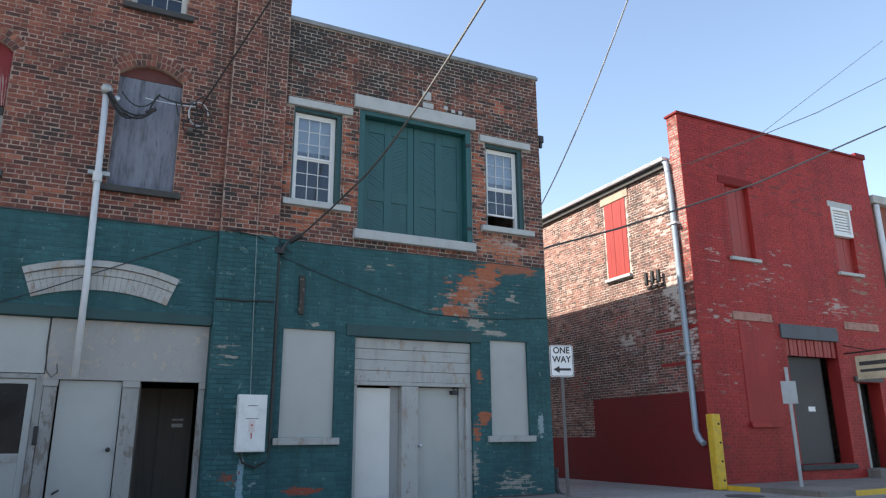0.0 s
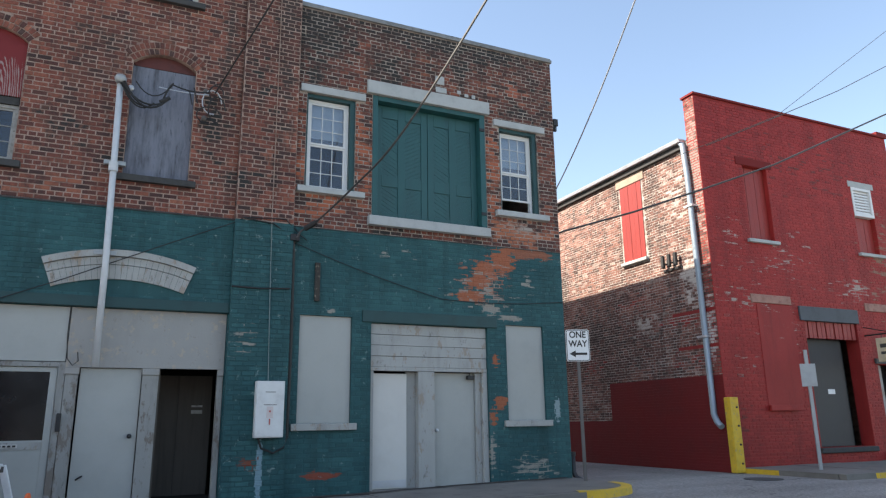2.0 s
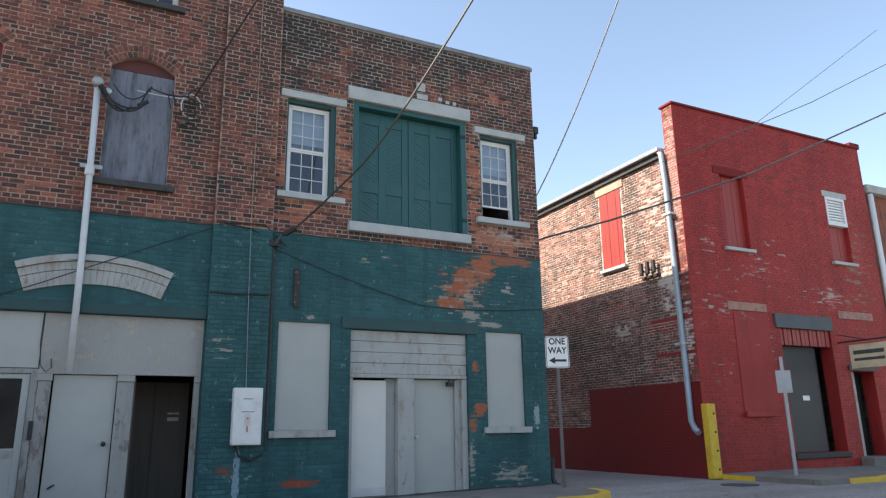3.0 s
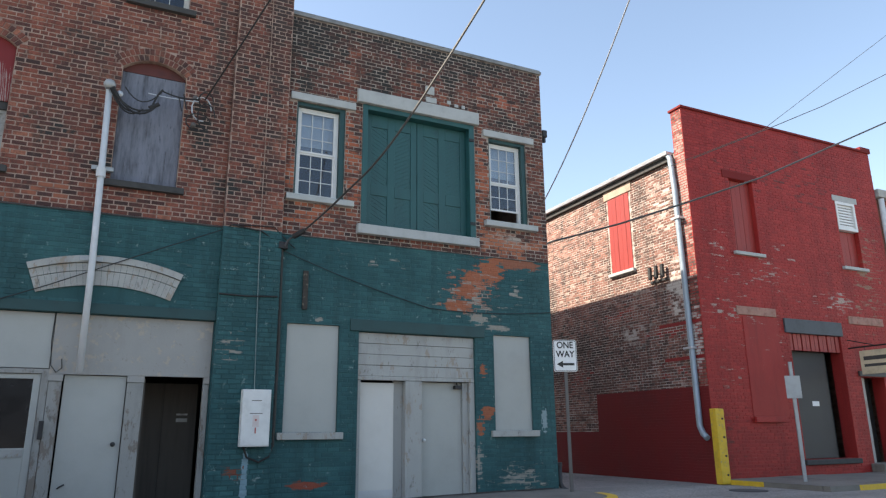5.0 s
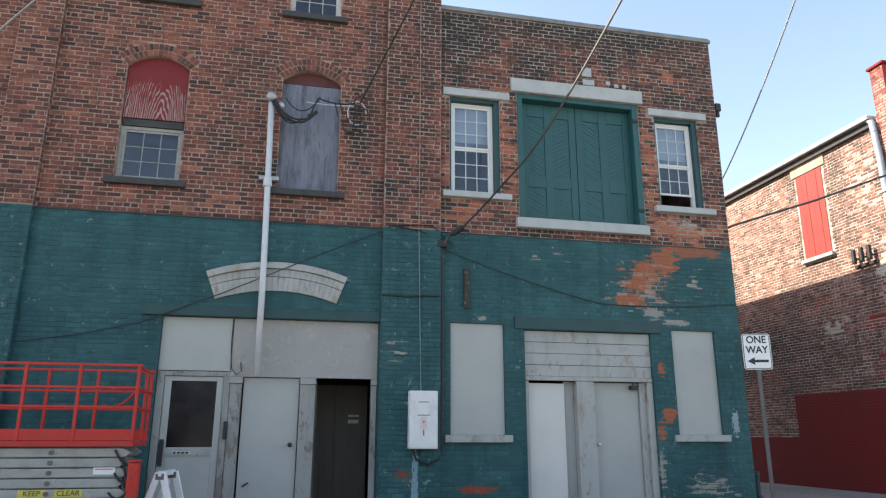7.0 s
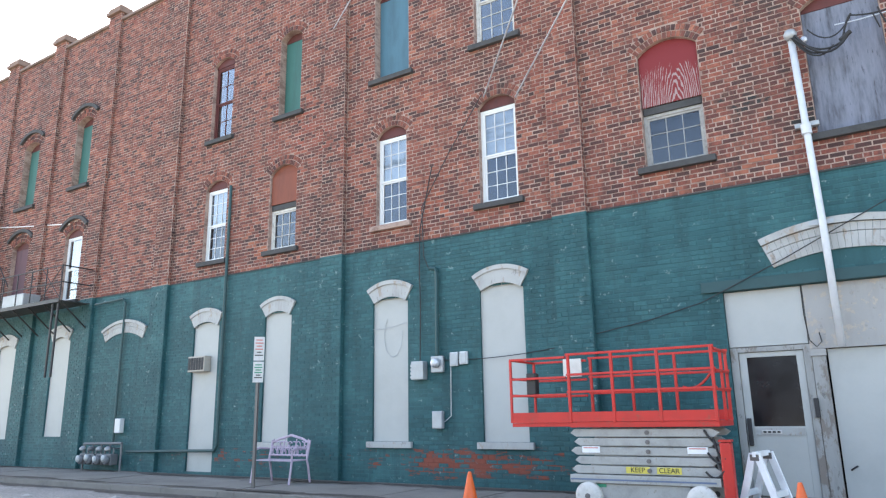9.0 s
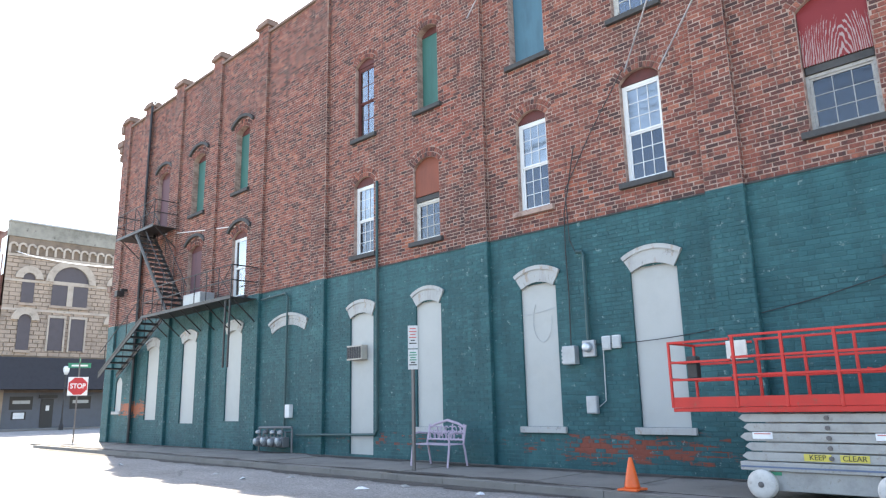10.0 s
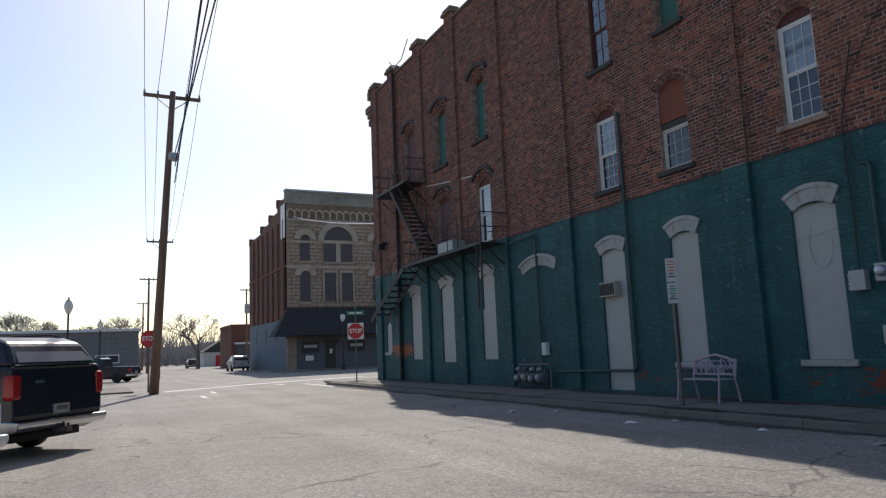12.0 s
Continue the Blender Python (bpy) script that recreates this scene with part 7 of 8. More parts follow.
ps = thing("road_sign_back", "grey post with the blank back of a sign", "road sign", (13.1, -1.2, 0.08), 150)
part("post", Shape().box(-0.035, 0.035, -0.02, 0.02, 0, 2.5), BOX_GREY, ps)
part("sign_plate", Shape().box(-0.16, 0.16, 0.022, 0.028, 1.72, 2.2), BOX_GREY, ps, "bare metal back of a sign", 0.003)
tagged(part("neighbour_downpipe", Shape().tube([(19.75, 0.2, 7.7), (19.75, 0.2, 0.1)], 0.08, 10), WHITE, smooth=True), "white downpipe of the neighbouring building", "downpipe")

# ---- far street: stone building ----
TRIM_STONE = surface("pale_buff_stone", (0.40, 0.34, 0.28), 0.9, vary=0.3, scale=1.2, grain=10, relief=0.4, dirt=(0.22, 0.18, 0.14))
# Darker backing puts the shade of deep joints into the colour.
DARK_JOINT = surface("shaded_stone_joint", (0.19, 0.145, 0.108), 0.95, vary=0.4, scale=1)
PARAPET = surface("stained_parapet_render", (0.25, 0.24, 0.205), 0.95, vary=0.5, scale=0.8, grain=6, relief=0.3, dirt=(0.07, 0.065, 0.055))
BUFF = surface("rusticated_buff_stone", (0.34, 0.268, 0.21), 0.9, vary=0.35, scale=0.9, grain=12, relief=0.6, dirt=(0.20, 0.17, 0.13))
SLATE = surface("dark_shingle_awning", (0.035, 0.033, 0.036), 0.9, vary=0.3, scale=3)
FAR_BRICK = surface("far_brown_brick", (0.17, 0.078, 0.057), 0.9, vary=0.35, scale=1.2, grain=9, relief=0.3)
SHOP = surface("slate_shop_paint", (0.10, 0.11, 0.13), 0.6, vary=0.15, scale=2)
DIM_BOARD = surface("dull_window_board", (0.075, 0.064, 0.07), 0.7, vary=0.2, scale=2)
SIDE_BLUE = surface("blue_grey_wall_paint", (0.13, 0.17, 0.21), 0.8, vary=0.2, scale=1)


def stone_building():
    FX, FY = -62.0, 3.55
    B = thing("corner_building", "three-storey buff stone corner building with arched windows", "building", (FX, FY, -0.1))
    H = 16.3
    part("front_wall", Shape().box(-0.5, 0, 0, 20, 2.8, H - 1.3), DARK_JOINT, B)
    blocks = layout(0, 20, 5.6, 13.4, (), 0.33, 0.80, 0.05)
    brick_field("stone", blocks, (0, 0, 0), (0, 1, 0), (1, 0, 0), BUFF, B, 0.05, rough=0.03)
    part("parapet", Shape().box(-0.5, 0.08, -0.05, 20, H - 1.3, H - 0.12), PARAPET, B)
    part("coping", Shape().box(-0.55, 0.18, -0.1, 20, H - 0.115, H + 0.02), STONE, B)
    for i in range(30):
        q = Shape().band(0, 0, 0.17, 0.33, 90, -0.16, 0.0, 6).box(-0.33, -0.17, -0.16, 0, -0.55, 0)
        q.v = [(-p[1], 0.35 + i * 0.66 + p[0], H - 2.1 + p[2]) for p in q.v]
        part("corbel", q, TRIM_STONE, B)
    part("string_course", Shape().box(0, 0.16, 0, 20, 13.4, 13.6), TRIM_STONE, B)
    part("string_course", Shape().box(0, 0.14, 0, 20, 11.4, 11.6), TRIM_STONE, B)
    part("string_course", Shape().box(0, 0.14, 0, 20, 9.1, 9.3), TRIM_STONE, B)
    turn = Matrix(((0, -1, 0, 0), (1, 0, 0, 0), (0, 0, 1, 0), (0, 0, 0, 1)))
    def arch_window(y, w, z0, zs, mat, name="window", split=False):
        win = thing(name, "", "")
        win.parent = B
        win.matrix_local = turn @ pose(y, 0, 0)
        pts = [(w / 2 * math.cos(a), zs + w / 2 * math.sin(a)) for a in [math.pi * k / 12 for k in range(13)]]
        part("board", Shape().prism([(-w / 2, z0), (w / 2, z0), *pts], -0.10, -0.085), mat, win)
        part("arch_ring", Shape().band(0, zs, w / 2, w / 2 + 0.55, 90, -0.26, -0.01, 14), TRIM_STONE, win)
        part("sill", Shape().box(-w / 2 - 0.15, w / 2 + 0.15, -0.2, -0.01, z0 - 0.2, z0), BUFF, win)
        if split:
            part("mullion", Shape().box(-0.22, 0.22, -0.16, -0.101, z0, zs - 0.15).box(-w / 2, w / 2, -0.16, -0.101, zs - 0.15, zs + 0.1), TRIM_STONE, win)
    for y in (4.8, 12.2):
        arch_window(y, 2.75, 9.7, 11.6, DIM_BOARD, split=True)
        for dy in (-0.8, 0.8):
            win = part("window", Shape().box(0.085, 0.10, y + dy - 0.55, y + dy + 0.55, 6.1, 8.7), DIM_BOARD, B)
            part("frame", Shape().box(0.05, 0.17, y + dy - 0.68, y + dy - 0.55, 6.0, 8.9).box(0.05, 0.17, y + dy + 0.55, y + dy + 0.68, 6.0, 8.9).box(0.05, 0.17, y + dy - 0.55, y + dy + 0.55, 8.7, 8.9), TRIM_STONE, win)
    for y in (1.68, 8.6, 15.8):
        arch_window(y, 0.9, 9.75, 11.7, DIM_BOARD)
        arch_window(y, 0.9, 6.05, 8.4, DIM_BOARD)
    aw = Shape()
    aw.raw([(0.05, -1.6, 3.0), (2.3, -1.6, 3.0), (2.3, 20, 3.0), (0.05, 20, 3.0), (0.05, 0.0, 5.5), (0.3, 0.0, 5.5), (0.3, 20, 5.5), (0.05, 20, 5.5)], [(0, 1, 2, 3), (4, 7, 6, 5), (1, 5, 6, 2), (0, 4, 5, 1), (0, 3, 7, 4), (2, 6, 7, 3)])
    part("awning", aw, SLATE, B, "dark shingled awning")
    part("shop_wall", Shape().box(-0.5, -0.05, 0.8, 20, 0, 2.8), SHOP, B)
    part("corner_pier", Shape().box(-0.5, 0.1, 0.0, 0.8, 0, 3.0), BUFF, B)
    for y in (9.2, 13.0):
        part("corner_pier", Shape().box(-0.5, 0.1, y, y + 0.7, 0, 3.0), BUFF, B)
    d = part("door", Shape().box(-0.05, 0.0, 3.5, 4.4, 0.02, 2.3), SIGN_BLACK, B, "dark door with a small notice")
    part("notice", Shape().box(0.0, 0.02, 3.85, 4.1, 1.4, 1.8), SIGN_WHITE, d)
    part("door_hood", Shape().box(-0.05, 0.15, 3.3, 4.6, 2.35, 2.6), SIGN_BLACK, d)
    for y0, y1 in ((1.3, 2.9), (5.6, 7.2)):
        w = part("window", Shape().box(-0.05, -0.02, y0, y1, 1.5, 2.5), SIGN_BLACK, B)
        part("sign_bar", Shape().box(-0.02, 0.0, y0 + 0.2, y1 - 0.2, 1.95, 2.2), BOX_GREY, w)
    part("notice_board", Shape().box(-0.05, -0.01, 1.5, 2.5, 0.75, 1.35), SIGN_BLACK, B)
    part("notice_sheet", Shape().box(-0.009, 0.0, 1.62, 2.38, 0.82, 1.28), SIGN_WHITE, B)
    part("banner", Shape().box(-1.6, -0.1, -0.12, -0.08, 11.9, 15.0), SIGN_WHITE, B, "pale vertical banner")
    # brick side along the street
    steps = [(-3.5, 0.0, 15.6), (-7.0, -3.5, 14.8), (-11.0, -7.0, 14.4), (-17.0, -11.0, 14.0)]
    for a, b, h in steps:
        part("side_wall", Shape().box(a, b - 0.002, 0.0, 0.4, 4.6, h), FAR_BRICK, B)
        part("chimney", Shape().box(a, a + 0.5, -0.1, 0.45, h - 0.4, h + 0.35), FAR_BRICK, B)
    part("side_base", Shape().box(-17.0, -0.501, 0.0, 0.4, 0.0, 4.595), SIDE_BLUE, B, "blue-grey painted base")
    part("back_wall", Shape().box(-17.3, -17.0, 0.0, 20, 0.0, 14.0), FAR_BRICK, B)
    part("roof", Shape().box(-17.0, -0.5, 0.4, 20, 13.5, 13.7), ROOFING, B)
    for i in range(7):
        x = -1.9 - i * 2.3
        for z0, z1 in ((6.1, 8.8), (9.8, 12.4)):
            w = part("window", Shape().box(x - 0.38, x + 0.38, -0.02, -0.001, z0, z1), DIM_BOARD, B)
            part("frame", Shape().box(x - 0.5, x - 0.38, -0.06, 0, z0 - 0.1, z1 + 0.2).box(x + 0.38, x + 0.5, -0.06, 0, z0 - 0.1, z1 + 0.2).box(x - 0.38, x + 0.38, -0.06, 0, z1, z1 + 0.2), FAR_BRICK, w)
        part("pier", Shape().box(x + 0.95, x + 1.25, -0.14, 0, 4.6, 13.6), FAR_BRICK, B)
        if i % 2:
            part("window", Shape().box(x - 0.35, x + 0.35, -0.02, -0.001, 2.6, 4.1), SIGN_BLACK, B)
    part("belt", Shape().box(-17, 0, -0.12, 0, 9.2, 9.4), FAR_BRICK, B)


stone_building()


def street_lamp(x, y, h, label):
    s = thing("street_lamp", label, "street lamp", (x, y, level(x)), group="street lamps")
    part("base", Shape().lathe([(0.16, 0), (0.16, 0.3), (0.09, 0.5), (0.06, 0.9)], n=12), BLACK, s)
    part("pole", Shape().tube([(0, 0, 0.85), (0, 0, h - 0.75)], 0.05, 10), BLACK, s)
    part("globe", Shape().lathe([(0.09, h - 0.75), (0.2, h - 0.5), (0.21, h - 0.3), (0.15, h - 0.15), (0.06, h - 0.1)], n=14), plain("frosted_globe", (0.75, 0.75, 0.72)), s, "frosted acorn globe", smooth=True)
    part("finial", Shape().lathe([(0.16, h - 0.14), (0.05, h - 0.05), (0.015, h + 0.12)], n=10), BLACK, s)


street_lamp(-40.0, -12.7, 4.6, "black street lamp with acorn globe")
street_lamp(-60.0, -11.25, 4.6, "black street lamp with acorn globe")
street_lamp(-56.5, 6.9, 4.7, "black street lamp before the stone building")

WOOD = surface("weathered_pole_wood", (0.22, 0.135, 0.095), 0.9, vary=0.45, scale=2.5, grain=20, relief=0.5, stretch=(3, 3, 0.25))


def utility_pole(x, y, h, label, lean=(0.0, 0.0), arm=2.3, r=0.19):
    p = thing("utility_pole", label, "utility pole", (x, y, level(x)), group="utility poles")
    top = Vector((lean[0], lean[1], h))
    part("pole", Shape().tube([top * k for k in (-0.005, 0.25, 0.5, 0.75, 1.0)], r, 14, r * 0.62), WOOD, p, smooth=True)
    a = top * 0.985
    part("crossarm", Shape().box(-0.06 + a.x - 0.15, 0.06 + a.x - 0.15, a.y - arm / 2, a.y + arm / 2, a.z - 0.07, a.z + 0.07), WOOD, p, bevel=0.01)
    for s in (-1, 1):
        part("brace", Shape().tube([(a.x - 0.15, a.y + s * arm * 0.3, a.z - 0.05), (a.x - 0.12, a.y, a.z - 0.6)], 0.02, 5), STEEL, p)
    for k in (-0.48, -0.25, 0.25, 0.48):
        part("insulator", Shape().lathe([(0.03, 0), (0.06, 0.05), (0.03, 0.09), (0.05, 0.13), (0.02, 0.17)], (a.x - 0.15, a.y + arm * k, a.z + 0.07), 8), BOX_GREY, p)
    return p


up1 = utility_pole(-31.0, -9.26, 12.7, "leaning brown timber utility pole with a crossarm", (0, 0.55))
part("junction_box", Shape().box(0.1, 0.5, 0.4, 0.75, 9.6, 9.9), BOX_GREY, up1, bevel=0.03)
utility_pole(-60.0, -7.1, 11.0, "distant timber utility pole with a crossarm", r=0.17, arm=2.0)
utility_pole(-88.0, -6.3, 11.0, "distant timber utility pole with a crossarm", r=0.17, arm=2.0)
utility_pole(-125.0, -5.0, 11.0, "distant timber utility pole with a crossarm", r=0.17, arm=2.0)
tp = utility_pole(-96.0, 6.3, 10.5, "distant pole carrying a grey transformer", r=0.16, arm=1.6)
part("transformer", Shape().tube([(0.35, 0, 7.2), (0.35, 0, 8.4)], 0.35, 12), BOX_GREY, tp, "grey transformer can")
for k, y in enumerate((-10.3, -9.65, -8.77, -8.3)):
    a = Vector((-31.15, -8.72 + (-1.1, -0.57, 0.57, 1.1)[k], 12.7))
    b = Vector((-21.9, y, 11.9))
    cable("overhead power line running to the timber pole", hang(a, b + (b - a) * 2.4, 0.25), 0.012)
    cable("overhead power line between distant poles", hang(a, (-60.2, -7.1 + (-1.0, -0.5, 0.5, 1.0)[k], 10.9), 0.8), 0.012)
for k, z in enumerate((9.9, 9.3, 8.6)):
    a = Vector((-30.85, -8.6, z))
    b = Vector((-18.0, -8.8 - 0.16 * k, 10.35))
    cable("heavy telephone cable strung from the pole", [a, a.lerp(b, 0.5), b, b + (b - a) * 0.7, b + (b - a) * 1.6], 0.024)
cable("pale cable across the cross street", hang((-29.47, 0.0, 6.95), (-61.95, 4.1, 13.7), 0.2), 0.022, WHITE)
# White colour stands in for sun on this wire.
cable("cable stretched along the brick front, white for its sunlit look", hang((-30.0, -0.03, 8.36), (-20.24, 0.0, 6.95), 0.06), 0.018, WHITE)

# ---- distant low buildings, house, woods ----
rb = thing("brick_shop", "low red brick building beyond the corner", "building", (-100.0, 4.0, -0.1))
part("wall", Shape().box(-10, 0, 1.0, 4.6, 0, 5.6), FAR_BRICK, rb)
part("parapet", Shape().box(-10.1, 0.1, 0.9, 4.7, 5.604, 5.95), FAR_BRICK, rb)
part("shop_front", Shape().box(0.0, 0.08, 1.6, 4.4, 0.2, 3.2), SHOP, rb)
part("awning", Shape().box(0.0, 1.0, 1.4, 4.6, 3.2, 3.45), SIGN_WHITE, rb)
mb = thing("metal_building", "low grey metal building with a flat roof", "building", (-72.0, -12.0, -0.1))
part("wall", Shape().box(-12, 0, -30, 4.0, 0, 4.2), surface("grey_metal_siding", (0.17, 0.175, 0.18), 0.6), mb)
part("roof", Shape().box(-12.2, 0.3, -30.2, 4.2, 4.2, 4.45), METAL, mb)
part("window", Shape().box(0.0, 0.06, 0.4, 2.4, 1.3, 2.1), SIGN_WHITE, mb)
part("pane", Shape().box(0.061, 0.08, 0.5, 1.35, 1.4, 2.0), SIGN_BLACK, mb)
part("pane", Shape().box(0.061, 0.08, 1.45, 2.3, 1.4, 2.0), SIGN_BLACK, mb)
wh = thing("white_house", "small white gabled house far down the street", "house", (-135.0, 8.4, -0.1))
part("wall", Shape().box(-6, 0, -2.6, 2.6, 0, 2.6), WHITE_OLD, wh)
part("roof", Shape().raw([(-6.2, -2.9, 2.6), (0.2, -2.9, 2.6), (0.2, 2.9, 2.6), (-6.2, 2.9, 2.6), (-6.2, 0, 4.4), (0.2, 0, 4.4)], [(0, 1, 5, 4), (2, 3, 4, 5), (1, 2, 5), (0, 4, 3), (0, 3, 2, 1)]), ROOFING, wh)
part("door", Shape().box(0.0, 0.05, -0.5, 0.4, 0, 2.0), SIGN_RED, wh)
BARK = surface("grey_bark", (0.15, 0.145, 0.14), 0.95, vary=0.3, scale=3)


def bare_tree(seed, h, spread, bole=0.30):
    """A leafless tree: tapered trunk, limbs and fine twigs."""
    rnd = random.Random(seed)
    s = Shape()
    def grow(p, d, length, r, depth):
        q = p + d * length
        s.tube([p, p.lerp(q, 0.5) + Vector((rnd.uniform(-1, 1), rnd.uniform(-1, 1), 0)) * length * 0.05, q], r, 5 if depth < 2 else 3, r * 0.6)
        if depth == 7 or length < 0.22:
            return
        for _ in range(3 if depth < 5 else 2):
            n = (d + Vector((rnd.uniform(-1, 1), rnd.uniform(-1, 1), rnd.uniform(-0.25, 0.6))) * spread).normalized()
            grow(q, n, length * rnd.uniform(0.62, 0.82), max(r * 0.58, 0.022), depth + 1)
    grow(Vector((0, 0, -0.1)), Vector((0, 0, 1)), h * bole, h * 0.028, 0)
    return s


for k, (x, y, h, sp) in enumerate(((-108, 1.6, 10.5, 1.0), (-118, -13, 8.5, 0.9), (-105, -20, 9.5, 0.9), (-128, -9, 10.0, 0.9), (-130, -23, 11.0, 0.9))):
    t = thing("bare_tree", "leafless spreading tree with fine twigs", "tree", (x, y, -0.1), 40 * k, "bare trees")
    s = bare_tree(11 + k, h, sp, 0.24 if k == 0 else 0.28)
    part("trunk", Shape().tube([(0, 0, -0.1), (0.03, 0, h * 0.12), (0, 0, h * 0.24)], h * 0.03, 9, h * 0.024), BARK, t)
    part("crown", s, BARK, t, "bare branches and twigs")
hz = Shape()
rnd = random.Random(5)
for k in range(420):
    x, y = -rnd.uniform(190, 240), rnd.uniform(-150, 110)
    h = rnd.uniform(6, 11)
    for j in range(5):
        d = Vector((rnd.uniform(-0.5, 0.5), rnd.uniform(-0.6, 0.6), 1)).normalized()
        hz.tube([(x, y, -0.2), (x + d.x * h * 0.5, y + d.y * h * 0.5, h * 0.55), (x + d.x * h * 1.1, y + d.y * h * 1.1, h * rnd.uniform(0.8, 1.1))], 0.22, 3, 0.03)
# Distance haze is mixed into the pale twig colour.
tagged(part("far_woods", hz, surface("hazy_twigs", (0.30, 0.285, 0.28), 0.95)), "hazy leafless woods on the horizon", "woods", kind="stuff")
ridge = Shape()
cols = [(-260 - 25 * math.sin(i * 0.9), -420 + i * 24, 8.0 + 1.6 * math.sin(i * 1.7) + math.sin(i * 0.6)) for i in range(36)]
ridge.raw([(x, y, z) for x, y, h in cols for z in (-1, h)], [(2 * i, 2 * i + 2, 2 * i + 3, 2 * i + 1) for i in range(35)])
# The rise is pale grey because air haze is painted in.
setting("backdrop", ridge, surface("haze_paled_hill_woods", (0.36, 0.355, 0.35), 0.95, vary=0.4, scale=0.15), "low wooded rise on the horizon, haze put into its colour", "backdrop")

# ---- plain unseen row added behind the camera: closes the street, darkens reflections ----
for k, (a, b, h) in enumerate(((-24, -6, 6.0), (-6, 10, 7.5), (10, 30, 6.5))):
    o = thing("opposite_building", "plain dark unseen building added across the street", "building", ((a + b) / 2, -34.0, -0.1), group="plain row across the street")
    w = (b - a) / 2
    part("wall", Shape().box(-w, w - 0.02, -8, 0, 0, h), SHOP, o)
    part("parapet", Shape().box(-w, w - 0.02, -8, 0.08, h, h + 0.4), STONE, o)

# ---- vehicles ----
CAR_NAVY, CAR_WHITE, CAR_SILVER = plain("navy_car_paint", (0.012, 0.014, 0.022), 0.22), plain("white_car_paint", (0.70, 0.71, 0.72), 0.25), plain("silver_car_paint", (0.42, 0.43, 0.45), 0.3, 0.4)
CAR_GLASS, CHROME, TAIL = plain("car_glass", (0.06, 0.064, 0.07), 0.06), plain("chrome", (0.7, 0.71, 0.72), 0.15, 1.0), plain("tail_lamp", (0.35, 0.012, 0.015), 0.2)
TYRE = plain("tyre_rubber", (0.02, 0.02, 0.02), 0.8)


def lofted(profile, widths, name, mat, parent, bevel=0.05):
    """A car body: side outline of (x, z), with a half width at each point."""
    n = len(profile)
    vs = [(x, s * w, z) for s in (-1, 1) for (x, z), w in zip(profile, widths)]
    return part(name, Shape().raw(vs, [tuple(range(n)), tuple(range(n, 2 * n))[::-1]] + [(i, i + n, (i + 1) % n + n, (i + 1) % n) for i in range(n)]), mat, parent, bevel=bevel)


def car(name, label, at, rz, paint, length=4.8, height=1.72, width=1.86, kind="suv", group="parked cars", belt=1.06):
    """A vehicle whose rear stands at its origin and whose nose points along -x."""
    c = thing(name, label, "car", at, rz, group)
    w, L, H = width / 2, length, height
    body = lofted([(-0.02, 0.42), (-0.0, 0.62), (-0.02, belt * 0.8), (-0.06, belt - 0.01), (-1.4, belt + 0.02), (-L * 0.68, belt - 0.01), (-L * 0.97, belt - 0.14), (-L, 0.62), (-L * 0.97, 0.30), (-L * 0.5, 0.26), (-0.25, 0.32)], [w * 0.94, w * 0.97, w * 0.985, w * 0.94, w, w, w * 0.9, w * 0.86, w * 0.9, w, w * 0.95], "body", paint, c)
    if kind == "suv":
        lofted([(-0.07, belt - 0.015), (-0.30, H - 0.10), (-0.55, H - 0.01), (-1.6, H), (-L * 0.48, H - 0.04), (-L * 0.66, belt - 0.015)], [w * 0.93, w * 0.80, w * 0.77, w * 0.77, w * 0.77, w * 0.90], "cabin", paint, c, 0.06)
        lofted([(-0.075, belt + 0.03), (-0.27, H - 0.16), (-0.30, H - 0.16), (-0.12, belt + 0.03)], [w * 0.80, w * 0.70, w * 0.70, w * 0.80], "rear_window", CAR_GLASS, c, 0.01)
        for s in (-1, 1):
            o = Shape()
            ww0, ww1 = w * 0.935, w * 0.815
            for a, b, ta, tb in ((-0.55, -1.35, -0.70, -1.30), (-1.45, -2.35, -1.42, -2.25), (-2.45, -L * 0.64, -2.36, -L * 0.54)):
                o.raw([(a, s * ww0, belt + 0.03), (b, s * ww0, belt + 0.03), (tb, s * ww1, H - 0.13), (ta, s * ww1, H - 0.13), (a, s * (ww0 - 0.03), belt + 0.03), (b, s * (ww0 - 0.03), belt + 0.03), (tb, s * (ww1 - 0.03), H - 0.13), (ta, s * (ww1 - 0.03), H - 0.13)], [(0, 1, 2, 3), (4, 7, 6, 5), (0, 4, 5, 1), (2, 6, 7, 3), (1, 5, 6, 2), (3, 7, 4, 0)])
            part("side_window", o, CAR_GLASS, c)
            part("window_trim", Shape().tube([(-0.50, s * (ww0 + 0.01), belt + 0.015), (-2.4, s * (ww0 + 0.01), belt + 0.015), (-L * 0.66, s * (ww0 + 0.01), belt + 0.015)], 0.014, 5).tube([(-0.50, s * (ww0 + 0.01), belt + 0.015), (-0.66, s * (ww1 + 0.008), H - 0.11), (-2.3, s * (ww1 + 0.008), H - 0.11)], 0.014, 5), CHROME, c)
            part("roof_rail", Shape().tube([(-0.6, s * w * 0.72, H - 0.01), (-0.8, s * w * 0.72, H + 0.05), (-2.3, s * w * 0.72, H + 0.05), (-2.5, s * w * 0.72, H - 0.01)], 0.018, 6), BLACK, c)
    elif kind == "pickup":
        lofted([(-1.9, belt), (-2.0, H - 0.08), (-2.2, H), (-3.2, H), (-3.75, belt)], [w * 0.9, w * 0.78, w * 0.76, w * 0.76, w * 0.9], "cabin", paint, c, 0.05)
